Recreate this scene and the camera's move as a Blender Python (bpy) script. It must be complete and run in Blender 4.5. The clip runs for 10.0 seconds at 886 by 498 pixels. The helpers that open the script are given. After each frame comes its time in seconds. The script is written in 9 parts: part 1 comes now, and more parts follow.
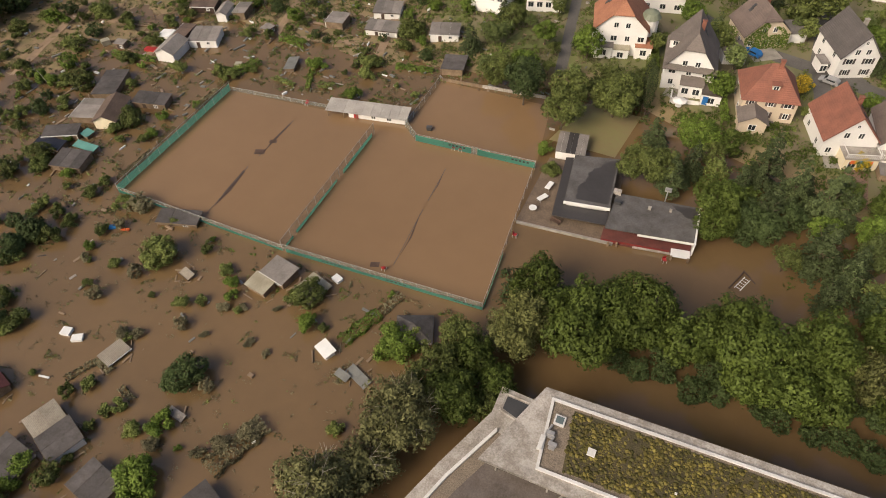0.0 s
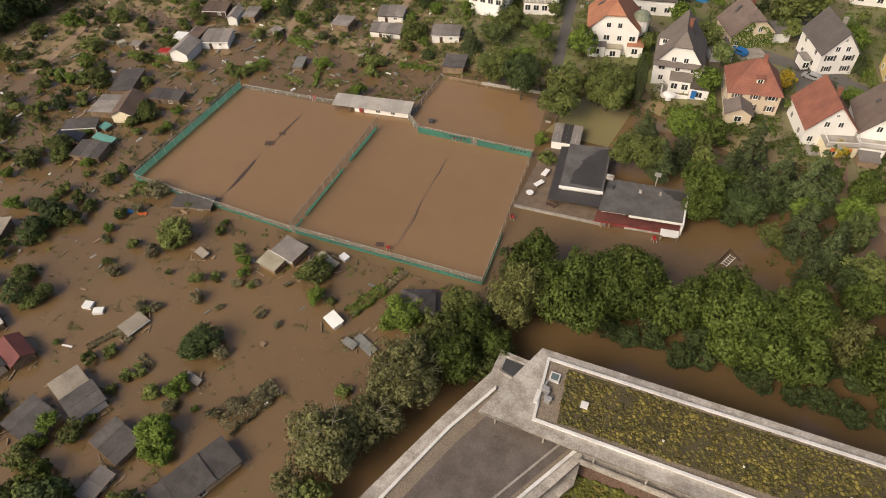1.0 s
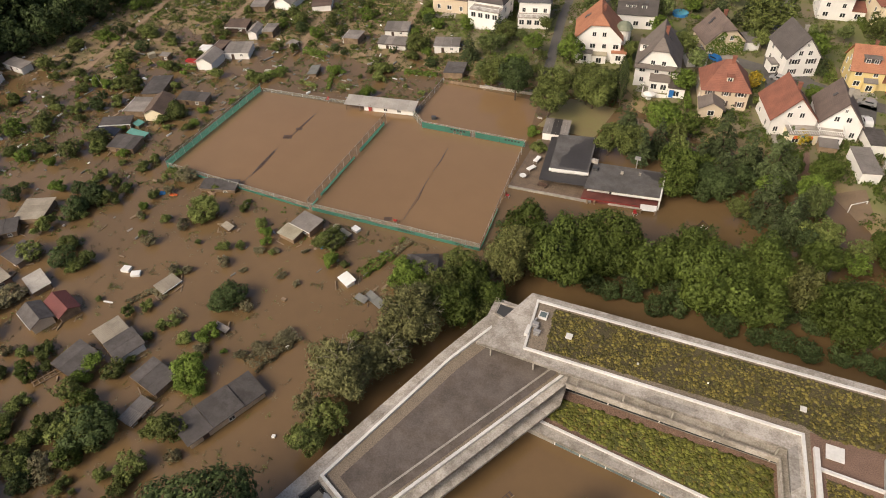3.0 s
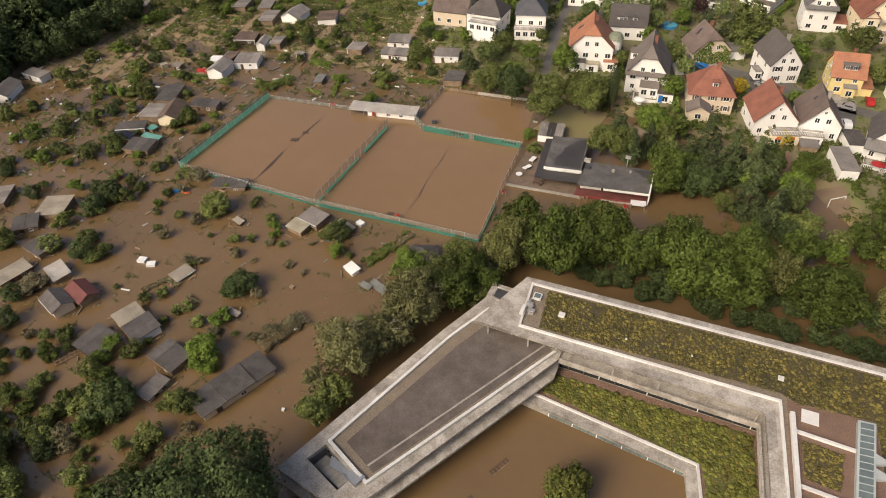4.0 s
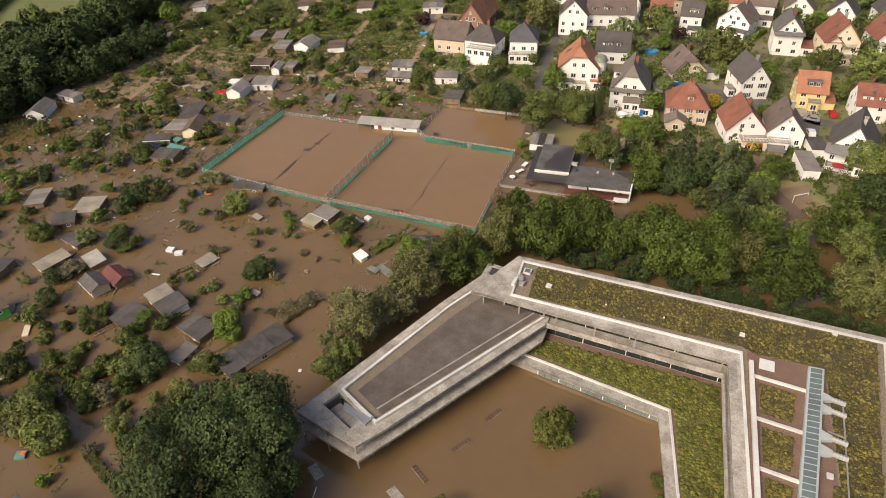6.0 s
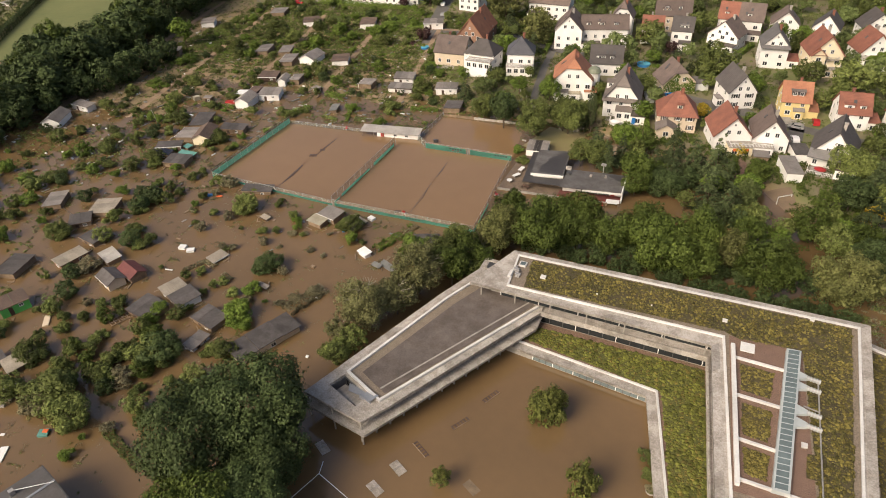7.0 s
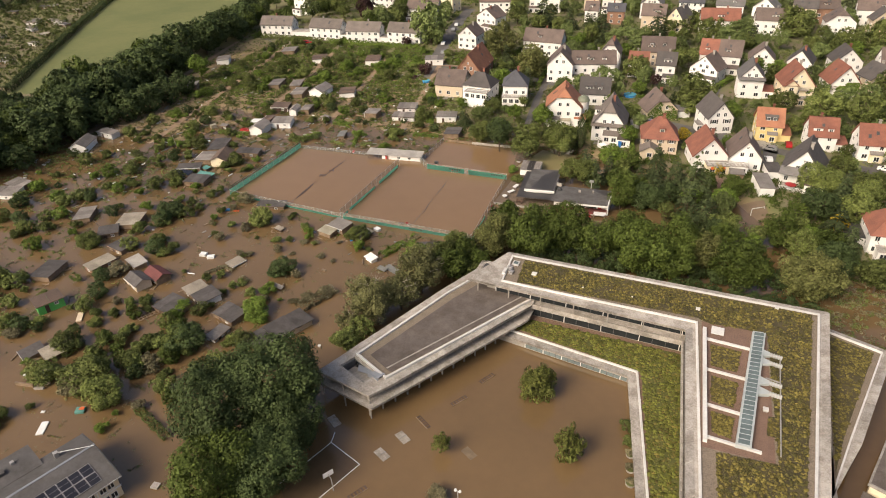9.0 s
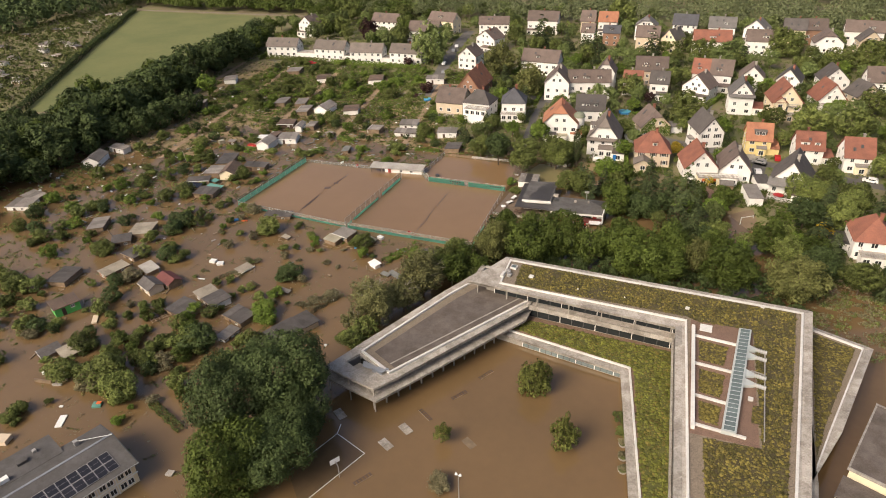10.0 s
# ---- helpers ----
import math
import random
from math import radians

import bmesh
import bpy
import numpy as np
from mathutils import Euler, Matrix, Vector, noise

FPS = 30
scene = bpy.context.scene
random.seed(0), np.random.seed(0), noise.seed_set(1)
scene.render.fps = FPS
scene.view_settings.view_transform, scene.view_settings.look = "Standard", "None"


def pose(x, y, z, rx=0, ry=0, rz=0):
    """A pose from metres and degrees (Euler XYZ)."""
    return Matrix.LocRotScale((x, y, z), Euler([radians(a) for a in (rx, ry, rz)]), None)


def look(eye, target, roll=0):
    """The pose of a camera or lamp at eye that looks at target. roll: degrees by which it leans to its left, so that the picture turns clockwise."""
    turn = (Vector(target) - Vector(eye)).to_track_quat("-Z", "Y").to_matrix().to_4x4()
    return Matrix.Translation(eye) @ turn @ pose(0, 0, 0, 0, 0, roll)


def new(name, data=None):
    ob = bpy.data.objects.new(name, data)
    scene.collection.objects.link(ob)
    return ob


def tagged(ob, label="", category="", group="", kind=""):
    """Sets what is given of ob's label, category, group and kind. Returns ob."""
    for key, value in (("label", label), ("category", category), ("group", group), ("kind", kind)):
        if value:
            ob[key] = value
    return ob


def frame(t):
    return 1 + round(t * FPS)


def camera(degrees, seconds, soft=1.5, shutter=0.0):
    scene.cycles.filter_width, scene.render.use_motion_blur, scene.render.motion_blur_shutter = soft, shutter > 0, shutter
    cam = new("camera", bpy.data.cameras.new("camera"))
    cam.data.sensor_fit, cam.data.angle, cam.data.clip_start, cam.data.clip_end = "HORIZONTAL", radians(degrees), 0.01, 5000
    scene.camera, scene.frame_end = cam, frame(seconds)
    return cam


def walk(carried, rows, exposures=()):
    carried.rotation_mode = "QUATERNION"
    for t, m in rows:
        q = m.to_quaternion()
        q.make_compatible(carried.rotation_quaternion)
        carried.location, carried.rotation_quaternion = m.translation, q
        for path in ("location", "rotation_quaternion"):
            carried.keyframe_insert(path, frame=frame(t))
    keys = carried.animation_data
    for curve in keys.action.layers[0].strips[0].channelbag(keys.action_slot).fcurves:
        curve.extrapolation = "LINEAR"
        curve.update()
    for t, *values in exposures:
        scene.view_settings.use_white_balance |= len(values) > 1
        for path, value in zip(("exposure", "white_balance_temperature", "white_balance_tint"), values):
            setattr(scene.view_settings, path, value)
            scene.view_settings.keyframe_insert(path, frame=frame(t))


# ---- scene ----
cam = camera(68.0, 10.0, soft=1.0)
PATH = [
    (0, (0.598, -1.841, 88.053), (0.031, -0.646, 86.553), -2.2),
    (0.5, (2.409, -6.281, 88.034), (1.832, -5.066, 86.553), -2.2),
    (1, (4.132, -10.591, 87.956), (3.548, -9.356, 86.495), -2.2),
    (1.5, (5.936, -14.891, 87.882), (5.343, -13.636, 86.443), -2.2),
    (2, (7.862, -19.173, 87.856), (7.258, -17.899, 86.437), -2.25),
    (2.5, (9.794, -23.511, 87.874), (9.181, -22.218, 86.478), -2.3),
    (4, (15.361, -36.076, 87.903), (14.721, -34.719, 86.58), -2.3),
    (4.5, (17.128, -40.126, 87.834), (16.48, -38.749, 86.537), -2.3),
    (5, (18.965, -44.227, 87.803), (18.309, -42.83, 86.532), -2.2),
    (5.5, (20.786, -48.213, 87.792), (20.121, -46.797, 86.546), -2.3),
    (7, (25.978, -60.058, 88.02), (25.293, -58.591, 86.846), -2.2),
    (7.5, (27.684, -63.7, 88.076), (26.992, -62.217, 86.927), -2.2),
    (8, (29.296, -67.311, 88.109), (28.597, -65.811, 86.986), -2.2),
    (8.5, (30.855, -70.878, 88.078), (30.149, -69.361, 86.984), -2.2),
    (9, (32.367, -74.411, 88.011), (31.654, -72.876, 86.946), -2.2),
    (9.5, (33.858, -77.949, 87.978), (33.138, -76.397, 86.943), -2.2),
    (10, (35.343, -81.445, 87.913), (34.616, -79.877, 86.907), -2.2),
]
walk(cam, [(t, look(eye, target, roll)) for t, eye, target, roll in PATH], [(0.0, -0.14, 6500, 11), (5.0, 0.0, 6500, 11), (10.0, 0.12, 6500, 11)])

# ---- world, sun ----
SUN_DIR = Vector((-0.34, -0.72, 0.62)).normalized()
world = bpy.data.worlds.new("sky")
scene.world = world
world.use_nodes = True
wn = world.node_tree.nodes
sky = wn.new("ShaderNodeTexSky")
sky.sky_type = "NISHITA"
sky.sun_disc = False
sky.sun_elevation = math.asin(SUN_DIR.z)
sky.sun_rotation = math.atan2(SUN_DIR.x, SUN_DIR.y)
sky.air_density, sky.dust_density, sky.ozone_density = 0.8, 6.0, 0.6
wn["Background"].inputs["Strength"].default_value = 0.140
world.node_tree.links.new(sky.outputs[0], wn["Background"].inputs["Color"])
sun = new("sun", bpy.data.lights.new("sun", "SUN"))
sun.data.energy, sun.data.angle, sun.data.color = 3.15, radians(34), (1.0, 0.86, 0.67)
sun.matrix_basis = look(SUN_DIR * 300, (0, 0, 0))


# ---- materials ----
def mat(name, c1, c2=None, scale=1.0, rough=0.85, bump=0.0, metal=0.0, vary=0.0, fine=0.35, coat=None, island=0.0):
    """Two-tone noise at two scales in world or object space; vary: brightness change from object to object; island: from piece to piece."""
    m = bpy.data.materials.new(name)
    m.use_nodes = True
    nt = m.node_tree
    n, l = nt.nodes, nt.links
    p = n["Principled BSDF"]
    p.inputs["Roughness"].default_value, p.inputs["Metallic"].default_value = rough, metal
    c2 = c2 or tuple(v * 0.72 for v in c1)
    geo = n.new("ShaderNodeNewGeometry")
    big, small = n.new("ShaderNodeTexNoise"), n.new("ShaderNodeTexNoise")
    big.inputs["Scale"].default_value, big.inputs["Detail"].default_value = 0.35 * scale, 4
    small.inputs["Scale"].default_value, small.inputs["Detail"].default_value = 4.0 * scale, 5
    l.new(geo.outputs["Position"], big.inputs["Vector"])
    l.new(geo.outputs["Position"], small.inputs["Vector"])
    mixf = n.new("ShaderNodeMix")
    mixf.inputs[0].default_value = fine
    l.new(big.outputs["Fac"], mixf.inputs[2])
    l.new(small.outputs["Fac"], mixf.inputs[3])
    ramp = n.new("ShaderNodeValToRGB")
    ramp.color_ramp.elements[0].position, ramp.color_ramp.elements[1].position = 0.36, 0.64
    ramp.color_ramp.elements[0].color, ramp.color_ramp.elements[1].color = (*c2, 1), (*c1, 1)
    l.new(mixf.outputs[0], ramp.inputs[0])
    out = ramp.outputs[0]
    for source, amount in (("obj", vary), ("isl", island)):
        if amount:
            if source == "obj":
                rnd = n.new("ShaderNodeObjectInfo").outputs["Random"]
            else:
                rnd = geo.outputs["Random Per Island"]
            rng = n.new("ShaderNodeMapRange")
            rng.inputs[3].default_value, rng.inputs[4].default_value = 1 - amount, 1 + amount
            l.new(rnd, rng.inputs[0])
            hsv = n.new("ShaderNodeHueSaturation")
            l.new(out, hsv.inputs["Color"])
            l.new(rng.outputs[0], hsv.inputs["Value"])
            out = hsv.outputs[0]
    l.new(out, p.inputs["Base Color"])
    if bump:
        b = n.new("ShaderNodeBump")
        b.inputs["Strength"].default_value, b.inputs["Distance"].default_value = bump, 0.1
        l.new(small.outputs["Fac"], b.inputs["Height"])
        l.new(b.outputs[0], p.inputs["Normal"])
    return m


def rows_mat(name, c1, c2, pitch, rough=0.8, vary=0.1, axis=2, own=False):
    """Tiles, battens or sheets: a fine row pattern over a noise tone."""
    m = mat(name, c1, c2, 1.2, rough, 0.0, 0.0, vary, 0.5)
    n, l = m.node_tree.nodes, m.node_tree.links
    w = n.new("ShaderNodeTexWave")
    w.wave_type, w.bands_direction = "BANDS", "XYZ"[axis]
    w.inputs["Scale"].default_value, w.inputs["Distortion"].default_value = 0.314 / pitch, 0.6
    geo = n.new("ShaderNodeNewGeometry")
    l.new(n.new("ShaderNodeTexCoord").outputs["Object"] if own else geo.outputs["Position"], w.inputs["Vector"])
    b = n.new("ShaderNodeBump")
    b.inputs["Strength"].default_value, b.inputs["Distance"].default_value = 0.5, 0.06
    l.new(w.outputs["Fac"], b.inputs["Height"])
    l.new(b.outputs[0], n["Principled BSDF"].inputs["Normal"])
    return m


def leaf(name, c1, c2, vary=0.18, island=0.34):
    m = mat(name, c1, c2, 1.5, 0.62, 0.0, 0.0, vary, 0.5, island=island)
    m.node_tree.nodes["Principled BSDF"].inputs["Specular IOR Level"].default_value = 0.12
    return m


def cloth(name, c1, c2, *rest, **more):
    """Thin fabric that lets light through."""
    m = mat(name, c1, c2, *rest, **more)
    n, l = m.node_tree.nodes, m.node_tree.links
    t, mx = n.new("ShaderNodeBsdfTranslucent"), n.new("ShaderNodeMixShader")
    t.inputs["Color"].default_value = (*c1, 1)
    mx.inputs[0].default_value = 0.65
    l.new(n["Principled BSDF"].outputs[0], mx.inputs[1])
    l.new(t.outputs[0], mx.inputs[2])
    l.new(mx.outputs[0], n["Material Output"].inputs["Surface"])
    return m


def stained(m, amount, scale):
    """Dark weather stains with ragged edges over a material."""
    n, l = m.node_tree.nodes, m.node_tree.links
    p = n["Principled BSDF"]
    src = p.inputs["Base Color"].links[0].from_socket
    geo, tex, ramp, mul = n.new("ShaderNodeNewGeometry"), n.new("ShaderNodeTexNoise"), n.new("ShaderNodeValToRGB"), n.new("ShaderNodeMix")
    tex.inputs["Scale"].default_value, tex.inputs["Detail"].default_value, tex.inputs["Roughness"].default_value = scale, 9, 0.72
    ramp.color_ramp.elements[0].position, ramp.color_ramp.elements[1].position = 0.40, 0.56
    k = 1 - amount
    ramp.color_ramp.elements[0].color = (k, k * 0.97, k * 0.92, 1)
    ramp.color_ramp.elements[1].color = (1, 1, 1, 1)
    mul.data_type, mul.blend_type = "RGBA", "MULTIPLY"
    mul.inputs[0].default_value = 1.0
    l.new(geo.outputs["Position"], tex.inputs["Vector"])
    l.new(tex.outputs["Fac"], ramp.inputs[0])
    l.new(src, mul.inputs[6])
    l.new(ramp.outputs[0], mul.inputs[7])
    l.new(mul.outputs[2], p.inputs["Base Color"])
    return m


CONCRETE = stained(mat("concrete", (0.445, 0.408, 0.362), (0.290, 0.263, 0.231), 1.0, 0.85, 0.15, vary=0.18, fine=0.5), 0.30, 0.5)
CONCRETE_DARK = mat("weathered_concrete", (0.36, 0.33, 0.29), (0.22, 0.20, 0.17), 1.5, 0.9, 0.15, vary=0.1)
WHITE_CAP = mat("white_sheet_metal", (0.69, 0.675, 0.64), (0.52, 0.505, 0.475), 0.8, 0.5, vary=0.05)
BITUMEN = stained(mat("roofing_felt", (0.156, 0.129, 0.110), (0.092, 0.077, 0.067), 1.1, 0.9, 0.3, fine=0.45, vary=0.05), 0.25, 0.3)
BITUMEN_DARK = mat("wet_roofing_felt", (0.055, 0.05, 0.048), (0.04, 0.036, 0.034), 0.5, 0.55, 0.1)
GRAVEL = mat("gravel", (0.27, 0.216, 0.158), (0.128, 0.102, 0.076), 1.6, 0.95, 0.8, fine=0.8)
GRAVEL_RED = mat("red_gravel", (0.245, 0.152, 0.108), (0.115, 0.073, 0.053), 1.6, 0.95, 0.8, fine=0.8)
SUBSTRATE = mat("sedum_substrate", (0.088, 0.070, 0.032), (0.044, 0.037, 0.017), 1.2, 0.95, 0.6, fine=0.5)
SEDUM = leaf("sedum", (0.166, 0.138, 0.035), (0.074, 0.062, 0.020), 0.0, 0.5)
MOSS = leaf("moss", (0.138, 0.142, 0.030), (0.064, 0.069, 0.016), 0.0, 0.5)
GLASS = mat("window_glass", (0.035, 0.04, 0.042), (0.02, 0.024, 0.026), 0.4, 0.06)
SKYFRAME = mat("skylight_frame", (0.44, 0.47, 0.46), (0.36, 0.39, 0.38), 1.0, 0.5)
SKYGLASS = mat("skylight_glass", (0.17, 0.21, 0.208), (0.11, 0.14, 0.14), 0.4, 0.08)
FRAME_W = mat("white_frame", (0.78, 0.77, 0.74), (0.68, 0.67, 0.64), 1.0, 0.5)
FRAME_D = mat("dark_frame", (0.06, 0.06, 0.06), (0.04, 0.04, 0.04), 1.0, 0.5)
WELL_SHADE = mat("well_shade_grey", (0.12, 0.12, 0.12), (0.08, 0.08, 0.08), 1.0, 0.6)
BLUE_GREY = mat("blue_grey_sheet_metal", (0.25, 0.265, 0.29), (0.18, 0.19, 0.21), 1.0, 0.45)
STEEL = mat("galvanised_steel", (0.44, 0.42, 0.40), (0.32, 0.31, 0.295), 1.0, 0.5, metal=0.35)
WOOD = mat("weathered_wood", (0.27, 0.19, 0.12), (0.13, 0.09, 0.055), 2.0, 0.85, 0.2, vary=0.15)
WOOD_DARK = mat("dark_wood", (0.085, 0.05, 0.035), (0.05, 0.03, 0.02), 2.0, 0.8, 0.2, vary=0.15)
BARK = mat("bark", (0.13, 0.09, 0.06), (0.06, 0.045, 0.03), 2.0, 0.95, 0.5)
ASPHALT = mat("asphalt", (0.13, 0.12, 0.11), (0.085, 0.078, 0.07), 0.6, 0.9, 0.2)
FIELD = mat("meadow", (0.150, 0.158, 0.052), (0.112, 0.128, 0.040), 0.12, 0.95, 0.4, fine=0.25)
LAWN = mat("lawn", (0.115, 0.125, 0.04), (0.075, 0.09, 0.027), 0.6, 0.95, 0.4)
RED_PAINT = mat("red_paint", (0.40, 0.03, 0.03), (0.28, 0.02, 0.02), 1.0, 0.5)
GREEN_SCREEN = cloth("green_windscreen", (0.135, 0.40, 0.295), (0.10, 0.30, 0.22), 0.8, 0.7, vary=0.12)
TURQ = mat("turquoise_paint", (0.115, 0.30, 0.255), (0.08, 0.21, 0.18), 1.2, 0.6)
TARP = mat("grey_tarpaulin", (0.20, 0.20, 0.18), (0.12, 0.12, 0.11), 1.5, 0.6, 0.2)
PLASTIC = mat("white_plastic", (0.78, 0.78, 0.76), (0.66, 0.66, 0.63), 1.5, 0.5)
ORANGE = mat("orange_plastic", (0.75, 0.16, 0.04), (0.55, 0.11, 0.03), 1.5, 0.5)
BLUE = mat("blue_plastic", (0.04, 0.25, 0.55), (0.03, 0.18, 0.42), 1.5, 0.5)
SOLAR = mat("solar_cells", (0.024, 0.024, 0.030), (0.016, 0.016, 0.021), 1.0, 0.15)
CORRUGATED = rows_mat("corrugated_sheet", (0.42, 0.39, 0.35), (0.27, 0.25, 0.22), 0.25, 0.7, axis=0)
POLY = mat("clouded_plastic_sheet", (0.38, 0.35, 0.26), (0.25, 0.22, 0.15), 1.5, 0.4)
DEBRIS = mat("muddy_debris", (0.20, 0.145, 0.09), (0.09, 0.065, 0.04), 2.0, 0.9, island=0.5)

WALLS = {
    "white": mat("white_render", (0.79, 0.77, 0.735), (0.70, 0.68, 0.64), 0.8, 0.85, 0.05, vary=0.06),
    "cream": mat("cream_render", (0.78, 0.69, 0.50), (0.68, 0.59, 0.42), 0.8, 0.85, 0.05, vary=0.05),
    "beige": mat("beige_render", (0.60, 0.50, 0.37), (0.50, 0.41, 0.30), 0.8, 0.85, 0.05, vary=0.05),
    "yellow": mat("yellow_render", (0.70, 0.56, 0.26), (0.60, 0.48, 0.21), 0.8, 0.85, 0.05),
    "brick": rows_mat("brick_wall", (0.33, 0.19, 0.12), (0.24, 0.13, 0.085), 0.07),
    "ivy": mat("ivy_wall", (0.11, 0.15, 0.04), (0.05, 0.075, 0.02), 3.0, 0.8, 0.9, fine=0.6),
    "green": mat("bright_green_boards", (0.12, 0.48, 0.11), (0.09, 0.38, 0.085), 1.5, 0.7),
    "wood": WOOD, "dark": WOOD_DARK,
}
ROOFS = {
    "orange": rows_mat("orange_tiles", (0.37, 0.165, 0.09), (0.25, 0.105, 0.06), 0.3),
    "red": rows_mat("red_tiles", (0.27, 0.105, 0.066), (0.165, 0.068, 0.046), 0.3),
    "brown": rows_mat("brown_tiles", (0.150, 0.112, 0.094), (0.096, 0.072, 0.061), 0.3, vary=0.2),
    "greybrown": rows_mat("grey_brown_tiles", (0.180, 0.150, 0.128), (0.120, 0.100, 0.086), 0.3, vary=0.15),
    "grey": rows_mat("grey_tiles", (0.165, 0.155, 0.146), (0.112, 0.105, 0.099), 0.3, vary=0.15),
    "dark": rows_mat("dark_tiles", (0.100, 0.087, 0.080), (0.064, 0.056, 0.052), 0.3, vary=0.15),
    "slate": rows_mat("slate", (0.085, 0.085, 0.095), (0.055, 0.055, 0.062), 0.25, vary=0.1),
}
HUTROOF = {
    "dark": stained(mat("dark_roofing_felt", (0.098, 0.088, 0.084), (0.060, 0.054, 0.052), 1.0, 0.9, 0.2, vary=0.28), 0.25, 0.9),
    "grey": rows_mat("grey_wave_sheet", (0.235, 0.21, 0.19), (0.135, 0.12, 0.105), 0.19, 0.85, 0.3, 0, True),
    "brown": rows_mat("brown_wave_sheet", (0.14, 0.095, 0.07), (0.08, 0.055, 0.042), 0.3, 0.85, 0.2, 0, True),
    "beige": rows_mat("beige_wave_sheet", (0.34, 0.30, 0.235), (0.20, 0.17, 0.13), 0.2, 0.8, 0.12, 0, True),
    "red": rows_mat("dull_red_sheet", (0.17, 0.052, 0.046), (0.105, 0.034, 0.03), 0.3, 0.8, 0.1, 0, True),
}

# muddy flood water, still, faintly rippled
WATER = mat("flood_water", (0.170, 0.108, 0.050), (0.140, 0.090, 0.042), 0.12, 0.045, fine=0.25)
COURT = mat("shallow_court_water", (0.232, 0.145, 0.074), (0.203, 0.126, 0.064), 0.06, 0.06, fine=0.2)
COURT.node_tree.nodes["Principled BSDF"].inputs["Specular IOR Level"].default_value = 0.6
wt = WATER.node_tree
wt.nodes["Principled BSDF"].inputs["Specular IOR Level"].default_value = 0.75
rip = wt.nodes.new("ShaderNodeTexNoise")
rip.inputs["Scale"].default_value, rip.inputs["Detail"].default_value = 0.9, 3
bmp = wt.nodes.new("ShaderNodeBump")
bmp.inputs["Strength"].default_value, bmp.inputs["Distance"].default_value = 0.06, 0.08
gw = wt.nodes.new("ShaderNodeNewGeometry")
wt.links.new(gw.outputs["Position"], rip.inputs["Vector"])
wt.links.new(rip.outputs["Fac"], bmp.inputs["Height"])
wt.links.new(bmp.outputs[0], wt.nodes["Principled BSDF"].inputs["Normal"])

# ground: mud near the flood, grass and soil above it
GROUND = mat("garden_soil_and_grass", (0.176, 0.148, 0.066), (0.270, 0.182, 0.105), 1.1, 0.95, 0.5, fine=0.45)

# above the flood the soil gives way to grass
gn, gl = GROUND.node_tree.nodes, GROUND.node_tree.links
gp = gn["Principled BSDF"]
g0 = gp.inputs["Base Color"].links[0].from_socket
gg, gs, gm, gt, gr2, gk = gn.new("ShaderNodeNewGeometry"), gn.new("ShaderNodeSeparateXYZ"), gn.new("ShaderNodeMapRange"), gn.new("ShaderNodeTexNoise"), gn.new("ShaderNodeValToRGB"), gn.new("ShaderNodeMix")
gk.data_type = "RGBA"
gm.inputs[1].default_value, gm.inputs[2].default_value = 0.7, 1.8
gt.inputs["Scale"].default_value, gt.inputs["Detail"].default_value = 0.12, 7
gr2.color_ramp.elements[0].position, gr2.color_ramp.elements[1].position = 0.38, 0.62
gr2.color_ramp.elements[0].color, gr2.color_ramp.elements[1].color = (0.140, 0.150, 0.050, 1), (0.170, 0.140, 0.085, 1)
gl.new(gg.outputs["Position"], gs.inputs[0])
gl.new(gs.outputs["Z"], gm.inputs[0])
gl.new(gg.outputs["Position"], gt.inputs["Vector"])
gl.new(gt.outputs["Fac"], gr2.inputs[0])
gl.new(gm.outputs[0], gk.inputs[0])
gl.new(g0, gk.inputs[6])
gl.new(gr2.outputs[0], gk.inputs[7])
gl.new(gk.outputs[2], gp.inputs["Base Color"])

# wire netting, seen through
NETTING = bpy.data.materials.new("wire_netting")
NETTING.use_nodes = True
nn, nl = NETTING.node_tree.nodes, NETTING.node_tree.links
tr, mx = nn.new("ShaderNodeBsdfTransparent"), nn.new("ShaderNodeMixShader")
nn["Principled BSDF"].inputs["Base Color"].default_value = (0.34, 0.36, 0.31, 1)
nn["Principled BSDF"].inputs["Roughness"].default_value = 0.6
mx.inputs[0].default_value = 0.19
nl.new(tr.outputs[0], mx.inputs[1])
nl.new(nn["Principled BSDF"].outputs[0], mx.inputs[2])
nl.new(mx.outputs[0], nn["Material Output"].inputs["Surface"])


